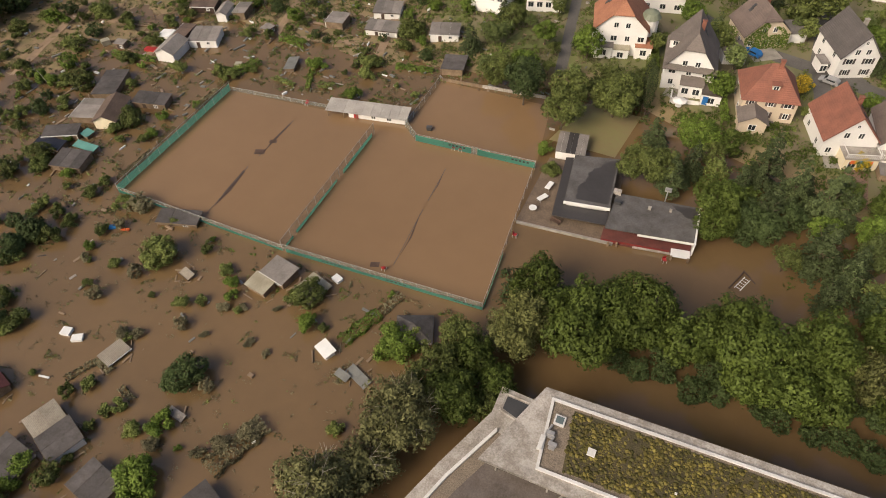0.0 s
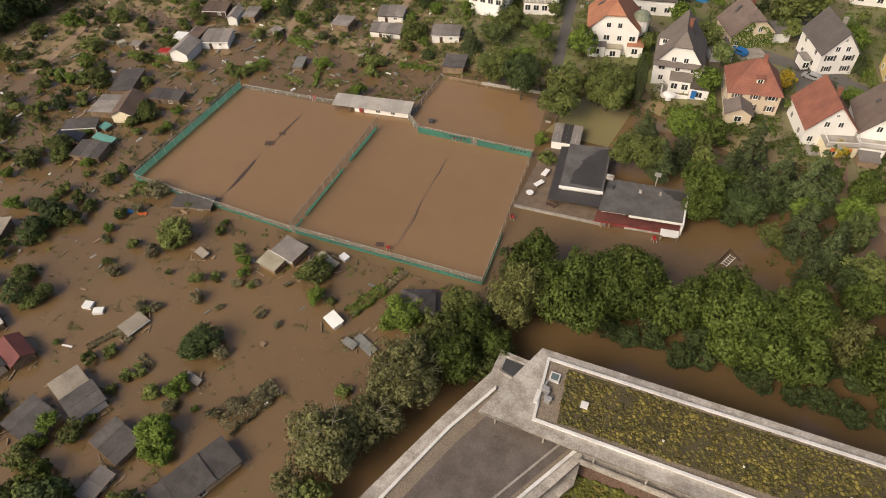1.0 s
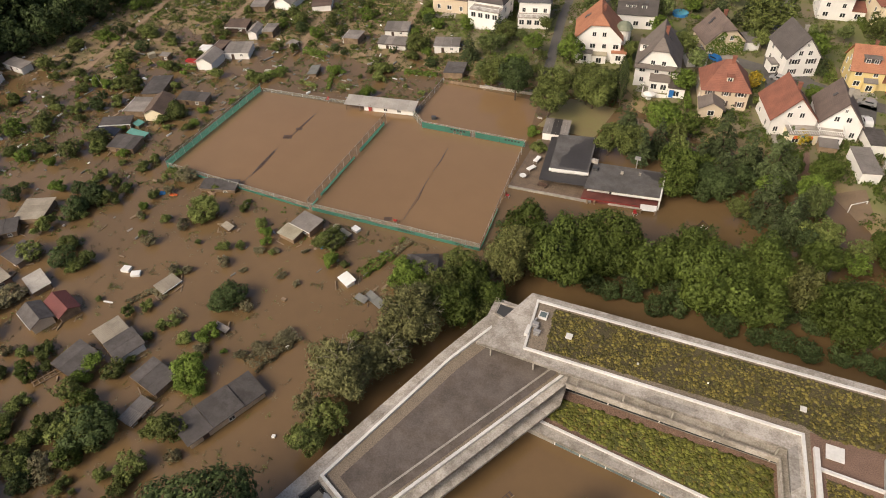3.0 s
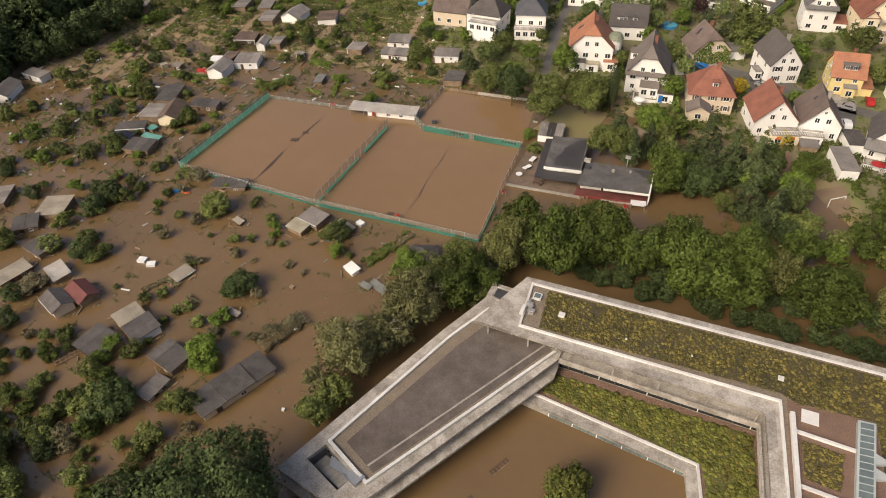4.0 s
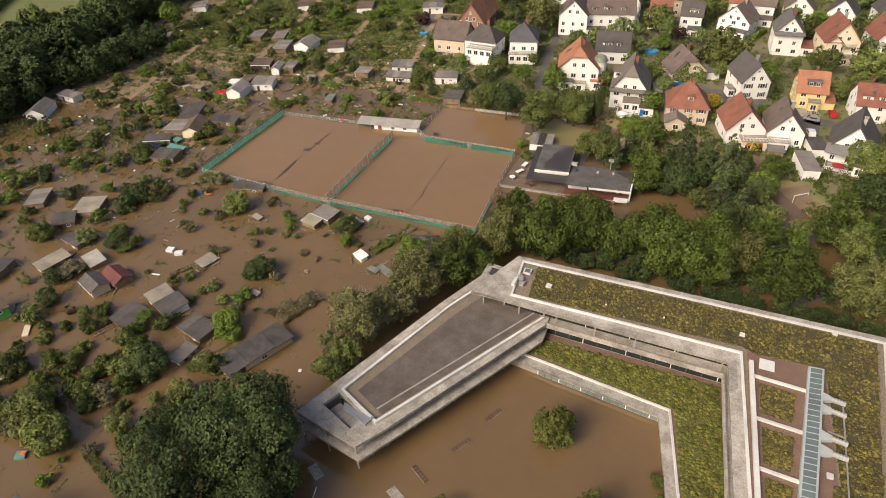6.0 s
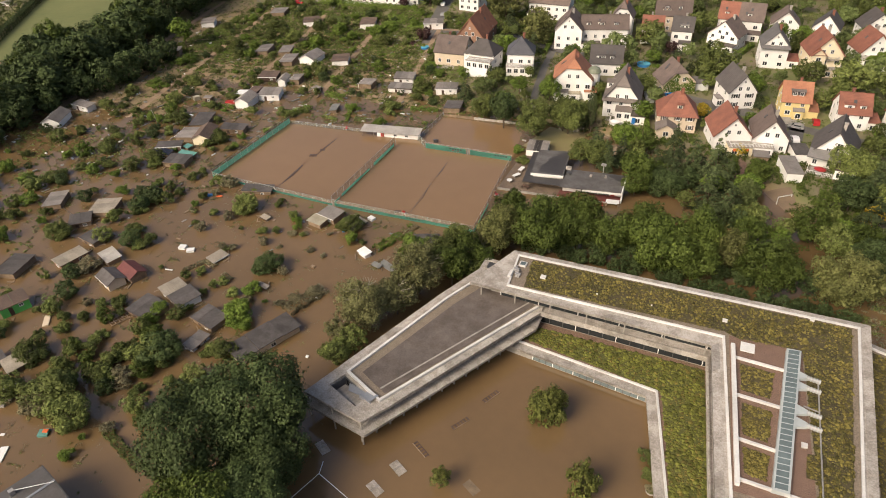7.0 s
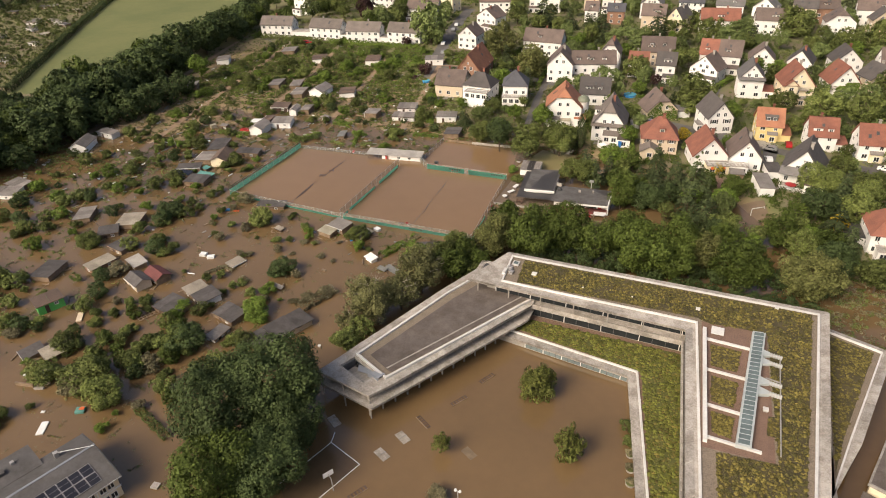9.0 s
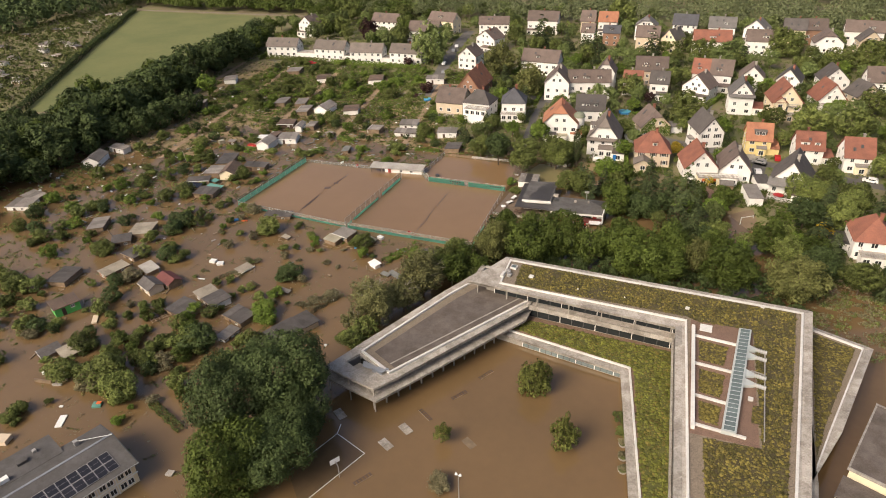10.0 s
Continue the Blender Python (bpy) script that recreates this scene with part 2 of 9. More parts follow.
# ---- mesh helpers ----
class Geo:
    """Collects vertices and faces."""

    def __init__(self):
        self.v, self.f = [], []

    def add(self, verts, faces):
        k = len(self.v)
        self.v += [tuple(p) for p in verts]
        self.f += [tuple(i + k for i in f) for f in faces]
        return self

    def box(self, x0, x1, y0, y1, z0, z1):
        return self.add([(x, y, z) for z in (z0, z1) for x, y in ((x0, y0), (x1, y0), (x1, y1), (x0, y1))],
                        [(3, 2, 1, 0), (4, 5, 6, 7), (0, 1, 5, 4), (1, 2, 6, 5), (2, 3, 7, 6), (3, 0, 4, 7)])

    def prism(self, poly, z0, z1):
        n = len(poly)
        return self.add([(x, y, z0) for x, y in poly] + [(x, y, z1) for x, y in poly],
                        [tuple(range(n - 1, -1, -1)), tuple(range(n, 2 * n))] + [(i, (i + 1) % n, n + (i + 1) % n, n + i) for i in range(n)])

    def ring(self, outer, inner, z0, z1):
        """A frame between two polygons with as many corners."""
        n = len(outer)
        v = [(x, y, z) for z in (z0, z1) for p in (outer, inner) for x, y in p]
        f = []
        for i in range(n):
            j = (i + 1) % n
            f += [(2 * n + i, 2 * n + j, 3 * n + j, 3 * n + i), (j, i, n + i, n + j), (i, j, 2 * n + j, 2 * n + i), (n + j, n + i, 3 * n + i, 3 * n + j)]
        return self.add(v, f)

    def bar(self, a, b, wide, z0, z1):
        """An upright slab between two ground points."""
        a, b = Vector(a), Vector(b)
        s = Vector((-(b - a).y, (b - a).x)).normalized() * wide / 2
        return self.prism([tuple(a - s), tuple(b - s), tuple(b + s), tuple(a + s)], z0, z1)

    def tube(self, p, q, r1, r2=None, n=7):
        p, q, r2 = Vector(p), Vector(q), r1 if r2 is None else r2
        m = (q - p).to_track_quat("Z", "Y").to_matrix()
        ring = [(math.cos(2 * math.pi * i / n), math.sin(2 * math.pi * i / n)) for i in range(n)]
        v = [p + m @ Vector((c * r1, s * r1, 0)) for c, s in ring] + [q + m @ Vector((c * r2, s * r2, 0)) for c, s in ring]
        return self.add(v, [(i, (i + 1) % n, n + (i + 1) % n, n + i) for i in range(n)] + [tuple(range(n - 1, -1, -1)), tuple(range(n, 2 * n))])

    def mesh(self, name, material, smooth=False):
        me = bpy.data.meshes.new(name)
        me.from_pydata(self.v, [], self.f)
        me.materials.append(material)
        if smooth:
            me.shade_smooth()
        me.update()
        return me


def part(name, geo, material, parent, label="", m=None):
    """One mesh object under a thing or part."""
    me = geo if isinstance(geo, bpy.types.Mesh) else geo.mesh(name, material)
    ob = new(name, me)
    ob.parent = parent
    if m is not None:
        ob.matrix_basis = m
    return tagged(ob, label)


def thing(name, m, label, category, group="", kind=""):
    ob = new(name)
    ob.matrix_basis = m
    ob.empty_display_size = 0.5
    return tagged(ob, label, category, group, kind)


def solid(name, geo, material, label, category, group="", kind="", m=None):
    ob = new(name, geo.mesh(name, material))
    if m is not None:
        ob.matrix_basis = m
    return tagged(ob, label, category, group, kind)


def roof_slab(a, b, c, d, thick=0.22):
    """A pitched roof plane as a slab: eave a-b, ridge c-d."""
    g = Geo()
    top = [Vector(p) for p in (a, b, c, d)]
    n = (top[1] - top[0]).cross(top[3] - top[0]).normalized()
    if n.z < 0:
        n = -n
    low = [p - n * thick for p in top]
    return g.add(top + low, [(0, 1, 2, 3), (7, 6, 5, 4), (0, 4, 5, 1), (1, 5, 6, 2), (2, 6, 7, 3), (3, 7, 4, 0)])


def smooth(a, b, x):
    t = np.clip((x - a) / (b - a), 0, 1)
    return t * t * (3 - 2 * t)


def wave(x, y, s, seed):
    """Cheap smooth noise for arrays, about -1 to 1."""
    r = np.random.RandomState(seed)
    out = 0
    for k in range(6):
        a, b, c = r.uniform(-1, 1, 2).tolist() + [r.uniform(0, 6.3)]
        f = 2 * math.pi / s * (0.6 + 0.35 * k)
        out = out + np.sin(f * (a * x + b * y) + c) / (1 + 0.4 * k)
    return out / 2.6


def ground_z(x, y):
    x, y = np.asarray(x, float), np.asarray(y, float)
    bank = np.interp(x, [-400, -120, -60, -10, 10, 40, 60, 90], [180, 165, 116, 117, 106, 95, 66, 60])
    wide = np.interp(x, [-120, -60, -40], [60, 30, 18])
    up = smooth(0, 1, (y - bank) / wide)
    low = -1.1 + 1.12 * smooth(62, 128, y - 0.35 * (x + 100)) + 0.5 * smooth(-120, -190, x)
    z = low + (2.0 - low) * up + 0.008 * np.maximum(0, y - 140) * up
    beds = 0.30 * wave(x, y, 14, 3) + 0.22 * wave(x, y, 5.5, 4)
    z = z + beds * smooth(-40, -70, x) * (1 - 0.6 * up) * (1 - smooth(200, 240, y))
    z = z + (1.6 - z) * smooth(-185, -215, x) * smooth(60, 100, y)
    return z


# ---- ground and water ----
def axis(lo, hi, step, far):
    core = np.arange(lo, hi + 0.1, step)
    tail = np.array([20, 60, 150, 400, 1200, far])
    return np.concatenate([lo - tail[::-1], core, hi + tail])


gx, gy = axis(-260, 130, 2.0, 2600), axis(-90, 330, 2.0, 2600)
GX, GY = np.meshgrid(gx, gy)
GZ = ground_z(GX, GY)
nx, ny = len(gx), len(gy)
ids = np.arange(nx * ny).reshape(ny, nx)
gf = np.stack([ids[:-1, :-1], ids[:-1, 1:], ids[1:, 1:], ids[1:, :-1]], -1).reshape(-1, 4)
gme = bpy.data.meshes.new("ground")
gme.from_pydata(np.stack([GX, GY, GZ], -1).reshape(-1, 3).tolist(), [], gf.tolist())
gme.materials.append(GROUND)
gme.shade_smooth()
tagged(new("ground", gme), "muddy garden soil and grass rising out of the flood", "ground", kind="structure")
solid("water", Geo().add([(-420, -260, 0), (330, -260, 0), (330, 330, 0), (-420, 330, 0)], [(0, 1, 2, 3)]), WATER,
      "still brown flood water covering gardens and courts", "water", kind="structure")


def strip(name, pts, width, material, label, category, lift=0.06):
    """A paved or grassed strip draped on the ground along a line."""
    g = Geo()
    line = []
    for (x0, y0), (x1, y1) in zip(pts, pts[1:]):
        n = max(1, int(math.hypot(x1 - x0, y1 - y0) / 3))
        line += [(x0 + (x1 - x0) * i / n, y0 + (y1 - y0) * i / n) for i in range(n)]
    line.append(pts[-1])
    cross = 4
    v = []
    for i, (x, y) in enumerate(line):
        a, b = line[max(0, i - 1)], line[min(len(line) - 1, i + 1)]
        d = math.hypot(b[0] - a[0], b[1] - a[1])
        sx, sy = -(b[1] - a[1]) / d, (b[0] - a[0]) / d
        for k in range(cross + 1):
            q = (k / cross - 0.5) * width
            v.append((x + sx * q, y + sy * q, float(ground_z(x + sx * q, y + sy * q)) + lift))
    c = cross + 1
    f = [(i * c + k, (i + 1) * c + k, (i + 1) * c + k + 1, i * c + k + 1) for i in range(len(line) - 1) for k in range(cross)]
    f = [t[::-1] for t in f]
    return solid(name, g.add(v, f), material, label, category, kind="structure")


# ---- school building ----
def inset(poly, d):
    """A counter-clockwise polygon moved inwards edge by edge; d: one distance or one for each edge."""
    n = len(poly)
    d = [d] * n if not isinstance(d, (list, tuple)) else d
    lines = []
    for i in range(n):
        a, b = Vector(poly[i]), Vector(poly[(i + 1) % n])
        u = (b - a).normalized()
        lines.append((a + Vector((-u.y, u.x)) * d[i], u))
    out = []
    for i in range(n):
        (p, u), (q, v) = lines[i - 1], lines[i]
        k = ((q - p).x * v.y - (q - p).y * v.x) / (u.x * v.y - u.y * v.x)
        out.append(tuple(p + u * k))
    return out


def lerp(a, b, t):
    return tuple(x + (y - x) * t for x, y in zip(a, b))


school = thing("school_building", pose(0, 0, 0), "three-level concrete school with planted roofs, standing in flood water", "school")
TOP = [(-11.2, 31.0), (32.9, 30.1), (40.8, -40.0), (54.2, -40.0), (57.4, 45.1), (-6.4, 43.9)]
TOP_IN = [(-4.2, 32.4), (34.4, 32.7), (42.5, -38.8), (52.4, -38.8), (55.7, 43.7), (-5.2, 42.6)]
part("upper_roof_slab", Geo().prism(TOP, 8.25, 8.75), CONCRETE, school, "pale concrete roof slab")
part("upper_gravel", Geo().prism(inset(TOP_IN, 0.39), 8.75, 8.84), GRAVEL, school, "gravel margin")


def ledge(poly, z, wide, pitch, parent, skip=()):
    """Concrete coping panels laid along the edges of a slab, with open joints."""
    n = len(poly)
    inner = inset(poly, wide)
    for i in range(n):
        if i in skip:
            continue
        a, b, c, d = poly[i], poly[(i + 1) % n], inner[(i + 1) % n], inner[i]
        k = max(1, round(math.dist(a, b) / pitch))
        for j in range(k):
            t0, t1 = j / k + 0.02 / pitch, (j + 1) / k - 0.02 / pitch
            drop = random.uniform(-0.012, 0.012)
            part("coping_panel", Geo().prism([lerp(a, b, t0), lerp(a, b, t1), lerp(d, c, t1), lerp(d, c, t0)], z - 0.42, z + 0.07 + drop), CONCRETE, parent)


def upstand(poly, z0, z1, parent, thick=0.28, skip=()):
    """White sheet-metal capped kerb standing round a roof."""
    inner = inset(poly, thick)
    n = len(poly)
    for i in range(n):
        if i in skip:
            continue
        q = [poly[i], poly[(i + 1) % n], inner[(i + 1) % n], inner[i]]
        part("roof_kerb", Geo().prism(q, z0, z1), WHITE_CAP, parent, "white capped roof kerb")


ledge(TOP, 8.75, 1.25, 6.5, school, skip=(2,))
upstand(TOP_IN, 8.74, 9.08, school, 0.38)
part("tip_slab", Geo().prism([(-10.2, 32.2), (-4.3, 32.2), (-5.3, 42.6), (-6.3, 42.4)], 8.74, 8.80), CONCRETE, school, "bare concrete roof tip")
SEDUM_TOP = inset(TOP_IN, [0.95, 6.0, 1, 1.3, 0.8, 3.2])
sedum_bed = part("sedum_bed", Geo().prism([SEDUM_TOP[0], (34.6, 34.4), (36.6, 33.4), (46.8, 34.2), (49.0, 3.0), (40.4, 2.0), (45.2, -38), SEDUM_TOP[3], SEDUM_TOP[4], SEDUM_TOP[5]], 8.84, 8.93), SUBSTRATE, school, "planted roof bed")


def inside(poly, x, y):
    ok = np.zeros(np.shape(x), bool)
    for (x0, y0), (x1, y1) in zip(poly, poly[1:] + poly[:1]):
        ok ^= ((y0 > y) != (y1 > y)) & (x < (x1 - x0) * (y - y0) / ((y1 - y0) or 1e-9) + x0)
    return ok


def tufts(poly, z, count, size, seed, low=0.35, bare=-0.4):
    """Low plant cushions scattered in a polygon: six-sided domes with uneven rims."""
    r = np.random.RandomState(seed)
    px, py = [p[0] for p in poly], [p[1] for p in poly]
    x, y = r.uniform(min(px), max(px), count * 4), r.uniform(min(py), max(py), count * 4)
    clump = wave(x, y, 7, seed) + 0.6 * wave(x, y, 2.6, seed + 1) + r.normal(0, 0.35, len(x))
    ok = inside(poly, x, y) & (clump > bare)
    x, y = x[ok][:count], y[ok][:count]
    n = len(x)
    s = size * (0.25 + 1.2 * r.uniform(0, 1, n) ** 3)
    a = r.uniform(0, 6.3, n)
    k = 6
    v = np.zeros((n, k + 1, 3))
    for i in range(k):
        rad = s * r.uniform(0.7, 1.15, n)
        v[:, i, 0], v[:, i, 1] = x + rad * np.cos(a + i * 2 * math.pi / k), y + rad * np.sin(a + i * 2 * math.pi / k)
        v[:, i, 2] = z
    v[:, k, 0], v[:, k, 1], v[:, k, 2] = x, y, z + s * low * r.uniform(0.7, 1.3, n)
    base = np.arange(n)[:, None] * (k + 1)
    f = np.concatenate([np.stack([base[:, 0] + i, base[:, 0] + (i + 1) % k, base[:, 0] + k], -1) for i in range(k)])
    g = Geo()
    g.v, g.f = v.reshape(-1, 3).tolist(), f.tolist()
    return g


FIELD_TOP = [SEDUM_TOP[0], (34.6, 34.4), (36.6, 33.4), (46.8, 34.2), (49.0, 3.0), (40.4, 2.0), (45.2, -38), SEDUM_TOP[3], SEDUM_TOP[4], SEDUM_TOP[5]]
tagged(part("sedum_carpet", tufts(FIELD_TOP, 8.92, 15000, 0.29, 11, 0.7), SEDUM, school, "yellow-green sedum cushions"), kind="stuff")
tagged(part("dark_sedum_carpet", tufts(FIELD_TOP, 8.92, 13000, 0.26, 19, 0.75), leaf("olive_sedum", (0.096, 0.086, 0.026), (0.046, 0.042, 0.014), 0.0, 0.5), school, "green sedum cushions"), kind="stuff")

# skylight strip with beams, planted squares and ducts
part("red_gravel_bed", Geo().prism([(38.2, 2.4), (48.6, 3.0), (46.6, 34.0), (35.4, 33.6)], 8.85, 8.90), GRAVEL_RED, school, "red gravel")
sky_l = part("skylight", Geo().prism([(42.9, 4.0), (45.1, 4.1), (46.4, 33.2), (44.2, 33.0)], 8.9, 9.65), SKYFRAME, school, "long glazed skylight")
for i in range(26):
    t0, t1 = i / 26 + 0.004, (i + 1) / 26 - 0.004
    part("pane", Geo().prism([lerp((43.2, 4.3), (44.5, 32.8), t0), lerp((44.8, 4.4), (46.1, 33.0), t0), lerp((44.8, 4.4), (46.1, 33.0), t1), lerp((43.2, 4.3), (44.5, 32.8), t1)], 9.64, 9.72), SKYGLASS, sky_l)
part("roof_kerb", Geo().prism([(38.4, 3.4), (39.0, 3.4), (36.4, 31.2), (35.8, 31.2)], 8.86, 9.55), WHITE_CAP, school)
for yb, x1 in ((28.1, 44.1), (19.8, 43.7), (11.2, 43.3), (4.2, 46.6)):
    part("roof_beam", Geo().bar((36.4 + (28 - yb) * 0.095, yb + 0.3), (x1, yb), 0.42, 8.88, 9.28), WHITE_CAP, school, "white beam across the roof")
for i, (y0, y1) in enumerate(((21.5, 27.4), (12.7, 18.9), (5.9, 10.5))):
    bed = [(37.5 + (28 - y0) * 0.09, y0), (42.2, y0 - 0.3), (42.6, y1 - 0.4), (37.5 + (28 - y1) * 0.09, y1)]
    part("planted_square", Geo().prism(bed, 8.9, 8.95), SUBSTRATE, school)
    tagged(part("sedum_carpet", tufts(bed, 8.94, 620, 0.27, 30 + i, 0.5, -0.8), SEDUM, school), kind="stuff")
side_bed = [(47.2, 8.3), (48.6, 8.2), (48.8, 12.7), (47.4, 12.5)]
part("planted_square", Geo().prism(side_bed, 8.9, 8.95), SUBSTRATE, school)
tagged(part("sedum_carpet", tufts(side_bed, 8.94, 160, 0.27, 36, 0.5, -0.8), SEDUM, school), kind="stuff")
for yd in (27.5, 25.2, 20.0, 17.4):
    duct = part("vent_duct", Geo().prism([(45.3, yd - 1.15), (47.3, yd - 0.38), (47.3, yd + 0.38), (45.5, yd + 1.15)], 9.0, 9.55), SKYFRAME, school, "grey fan-shaped ventilation cowl")
    part("pipe", Geo().tube((47.2, yd, 9.35), (49.2, yd - 0.25, 9.3), 0.36, 0.36, 10), STEEL, duct)
    for k in range(5):
        part("pipe_ring", Geo().tube((47.4 + k * 0.4, yd - 0.03 - k * 0.05, 9.34), (47.5 + k * 0.4, yd - 0.04 - k * 0.05, 9.34), 0.43, 0.43, 10), SKYFRAME, duct)
part("guard_rail", Geo().bar((49.2, 4.5), (48.9, 27.5), 0.15, 9.0, 9.25).bar((47.0, 27.8), (49.2, 27.4), 0.12, 9.0, 9.2).bar((46.8, 21.4), (49.0, 21.0), 0.12, 9.0, 9.2), STEEL, school)
for x, y, s, h in ((38.4, 31.4, 1.1, 0.3), (34.4, 36.9, 0.4, 0.4), (1.6, 37.0, 0.5, 0.5), (48.2, 42.6, 0.35, 0.4), (12.2, 36.0, 0.14, 0.3), (22.0, 36.4, 0.12, 0.3), (46.9, 13.6, 0.4, 0.5)):
    hood = part("roof_vent", Geo().box(x - s * 0.8, x + s * 0.8, y - s * 0.8, y + s * 0.8, 8.86, 8.86 + h * 0.6), CONCRETE, school, "small roof vent")
    part("vent_cap", Geo().box(x - s, x + s, y - s, y + s, 8.86 + h * 0.6, 8.9 + h), WHITE_CAP, hood)
hatch = part("roof_hatch", Geo().box(-4.0, -2.6, 39.0, 40.4, 8.84, 9.25), WHITE_CAP, school, "square glazed roof hatch")
part("pane", Geo().box(-3.8, -2.8, 39.2, 40.2, 9.25, 9.29), SKYGLASS, hatch)
for x, y in ((-3.9, 37.3), (-3.2, 35.9)):
    fan = part("extract_fan", Geo().box(x - 0.4, x + 0.4, y - 0.4, y + 0.4, 8.84, 9.3).box(x - 0.55, x + 0.55, y - 0.1, y + 0.5, 9.3, 9.45), STEEL, school)
    part("pipe", Geo().tube((x - 0.3, y + 0.6, 9.2), (x - 0.1, y + 1.4, 9.2), 0.16, 0.16, 8), STEEL, fan)
part("roof_box", Geo().box(-4.9, -4.3, 34.9, 36.9, 8.84, 9.35), WHITE_CAP, school)


def glazing(a, b, z0, z1, pitch, parent, post=0.14, pane=None):
    """A row of dark panes in slim frames between two ground points."""
    k = max(1, round(math.dist(a, b) / pitch))
    for j in range(k):
        p, q = lerp(a, b, j / k), lerp(a, b, (j + 1) / k)
        fr = part("glazing_frame", Geo().bar(p, lerp(p, q, post / pitch), 0.22, z0, z1), FRAME_W if j % 3 == 0 else FRAME_D, parent)
        part("pane", Geo().bar(lerp(p, q, post / pitch), q, 0.08, z0, z1), pane or GLASS, fr)


FACADE = inset(TOP, 2.3)
part("upper_storey_core", Geo().prism(inset(TOP, 2.5), 5.7, 8.25), CONCRETE_DARK, school, "set-back upper storey")
glazing((-5.5, 32.9), FACADE[1], 5.75, 8.25, 2.6, school)
glazing(FACADE[1], FACADE[2], 5.75, 8.25, 2.6, school)
for i in range(7):
    x, y = lerp((-9.0, 31.6), (32.2, 30.8), i / 6)
    part("column", Geo().box(x - 0.11, x + 0.11, y - 0.11, y + 0.11, 5.4, 8.3), CONCRETE_DARK, school)
# middle floor: balcony band along the court side
part("balcony_slab", Geo().prism([(2.6, 31.0), (32.8, 30.3), (40.6, -40), (43.5, -40), (35.2, 33.0), (2.0, 33.6)], 4.85, 5.3), CONCRETE, school)
for a, b, k in (((2.8, 31.1), (32.9, 30.35), 7), ((32.85, 30.2), (40.6, -39), 12)):
    for j in range(k):
        part("parapet_panel", Geo().bar(lerp(a, b, j / k + 0.001), lerp(a, b, (j + 1) / k - 0.001), 0.3, 4.75, 5.85), CONCRETE, school)
part("middle_storey_core", Geo().prism([(1.0, 33.6), FACADE[1], (35.4, 32.4), (43.2, -39.5), (54, -39.5), (56.5, 44), (2.0, 43)], -2, 5.7), CONCRETE_DARK, school)
glazing((2.0, 32.6), (34.9, 32.0), 2.0, 4.85, 2.6, school)
glazing((34.9, 31.8), (42.8, -38), 2.0, 4.85, 2.6, school)

# low planted roof round the court
LOW = [(-2.6, 24.4), (24.7, 21.3), (38.9, -40.0), (43.2, -40.0), (35.2, 32.4), (1.2, 33.0)]
part("low_roof_slab", Geo().prism(LOW, 1.35, 1.85), CONCRETE, school, "low concrete roof slab")
LOW_IN = [(-1.2, 25.9), (26.0, 22.8), (40.3, -39.5), (43.0, -39.5), (35.0, 32.2), (1.6, 32.8)]
ledge(LOW, 1.85, 1.2, 5.5, school, skip=(2, 3, 4))
upstand(LOW_IN, 1.84, 2.2, school, 0.34, skip=(2, 3, 4))
part("low_gravel", Geo().prism(inset(LOW_IN, 0.35), 1.85, 1.93), GRAVEL_RED, school, "gravel margin")
LOW_BED = [(1.2, 27.0), (26.9, 23.2), (39.3, -34.0), (41.0, -34.0), (33.0, 31.0), (3.2, 30.8)]
part("low_planted_bed", Geo().prism(LOW_BED, 1.93, 2.0), mat("moss_mat", (0.104, 0.104, 0.028), (0.060, 0.064, 0.018), 1.3, 0.95, 0.5, fine=0.5), school, "mossy planted roof")
tagged(part("moss_carpet", tufts(LOW_BED, 1.99, 8000, 0.38, 41, 0.45, -0.9), MOSS, school, "green moss and sedum"), kind="stuff")
tagged(part("sedum_carpet", tufts(LOW_BED, 1.99, 2600, 0.34, 43, 0.4), SEDUM, school), kind="stuff")
part("ground_storey_wall", Geo().prism([(-2.0, 24.75), (24.9, 21.7), (39.2, -39), (43, -39), (35, 32), (2, 32.4)], -2, 1.36), CONCRETE_DARK, school, "ground floor wall")
glazing((4.0, 23.98), (24.6, 21.64), 0.25, 1.3, 1.3, school, pane=SKYGLASS)

# left arm: felt roof, ledge, terrace with stair opening
ARM = [(-27.4, -2.3), (-15.5, -4.4), (3.2, 30.9), (3.0, 42.5), (-12.4, 43.4), (-12.4, 39.1), (-16.2, 29.6)]
HOLE = [(-24.3, 0.6), (-17.9, -1.9), (-16.9, 0.9), (-23.0, 3.6)]
part("arm_terrace", Geo().ring([(-27.4, -2.3), (-15.5, -4.4), (-12.5, 0.6), (-24.8, 5.0)], HOLE, 5.2, 5.7), CONCRETE, school, "bare concrete terrace with stair opening")
part("arm_roof_slab", Geo().prism([(-24.8, 5.0), (-12.5, 0.6), (3.2, 30.9), (3.0, 42.5), (-12.4, 43.4), (-12.4, 39.1), (-16.2, 29.6)], 5.2, 5.7), CONCRETE, school, "concrete roof slab")
ledge([(-24.8, 5.0), (-12.5, 0.6), (3.2, 30.9), (-1, 36), (-12.4, 39.1), (-16.2, 29.6)], 5.7, 1.3, 6.0, school, skip=(0, 2, 3))
ARM_IN = [(-22.9, 4.0), (-14.6, 0.2), (2.5, 32.0), (-2.0, 36.6), (-10.9, 37.0), (-14.7, 28.5)]
upstand(ARM_IN, 5.68, 6.2, school, 0.42, skip=(2, 3))
part("arm_gravel", Geo().prism(inset(ARM_IN, 0.43), 5.7, 5.80), GRAVEL, school, "gravel margin")
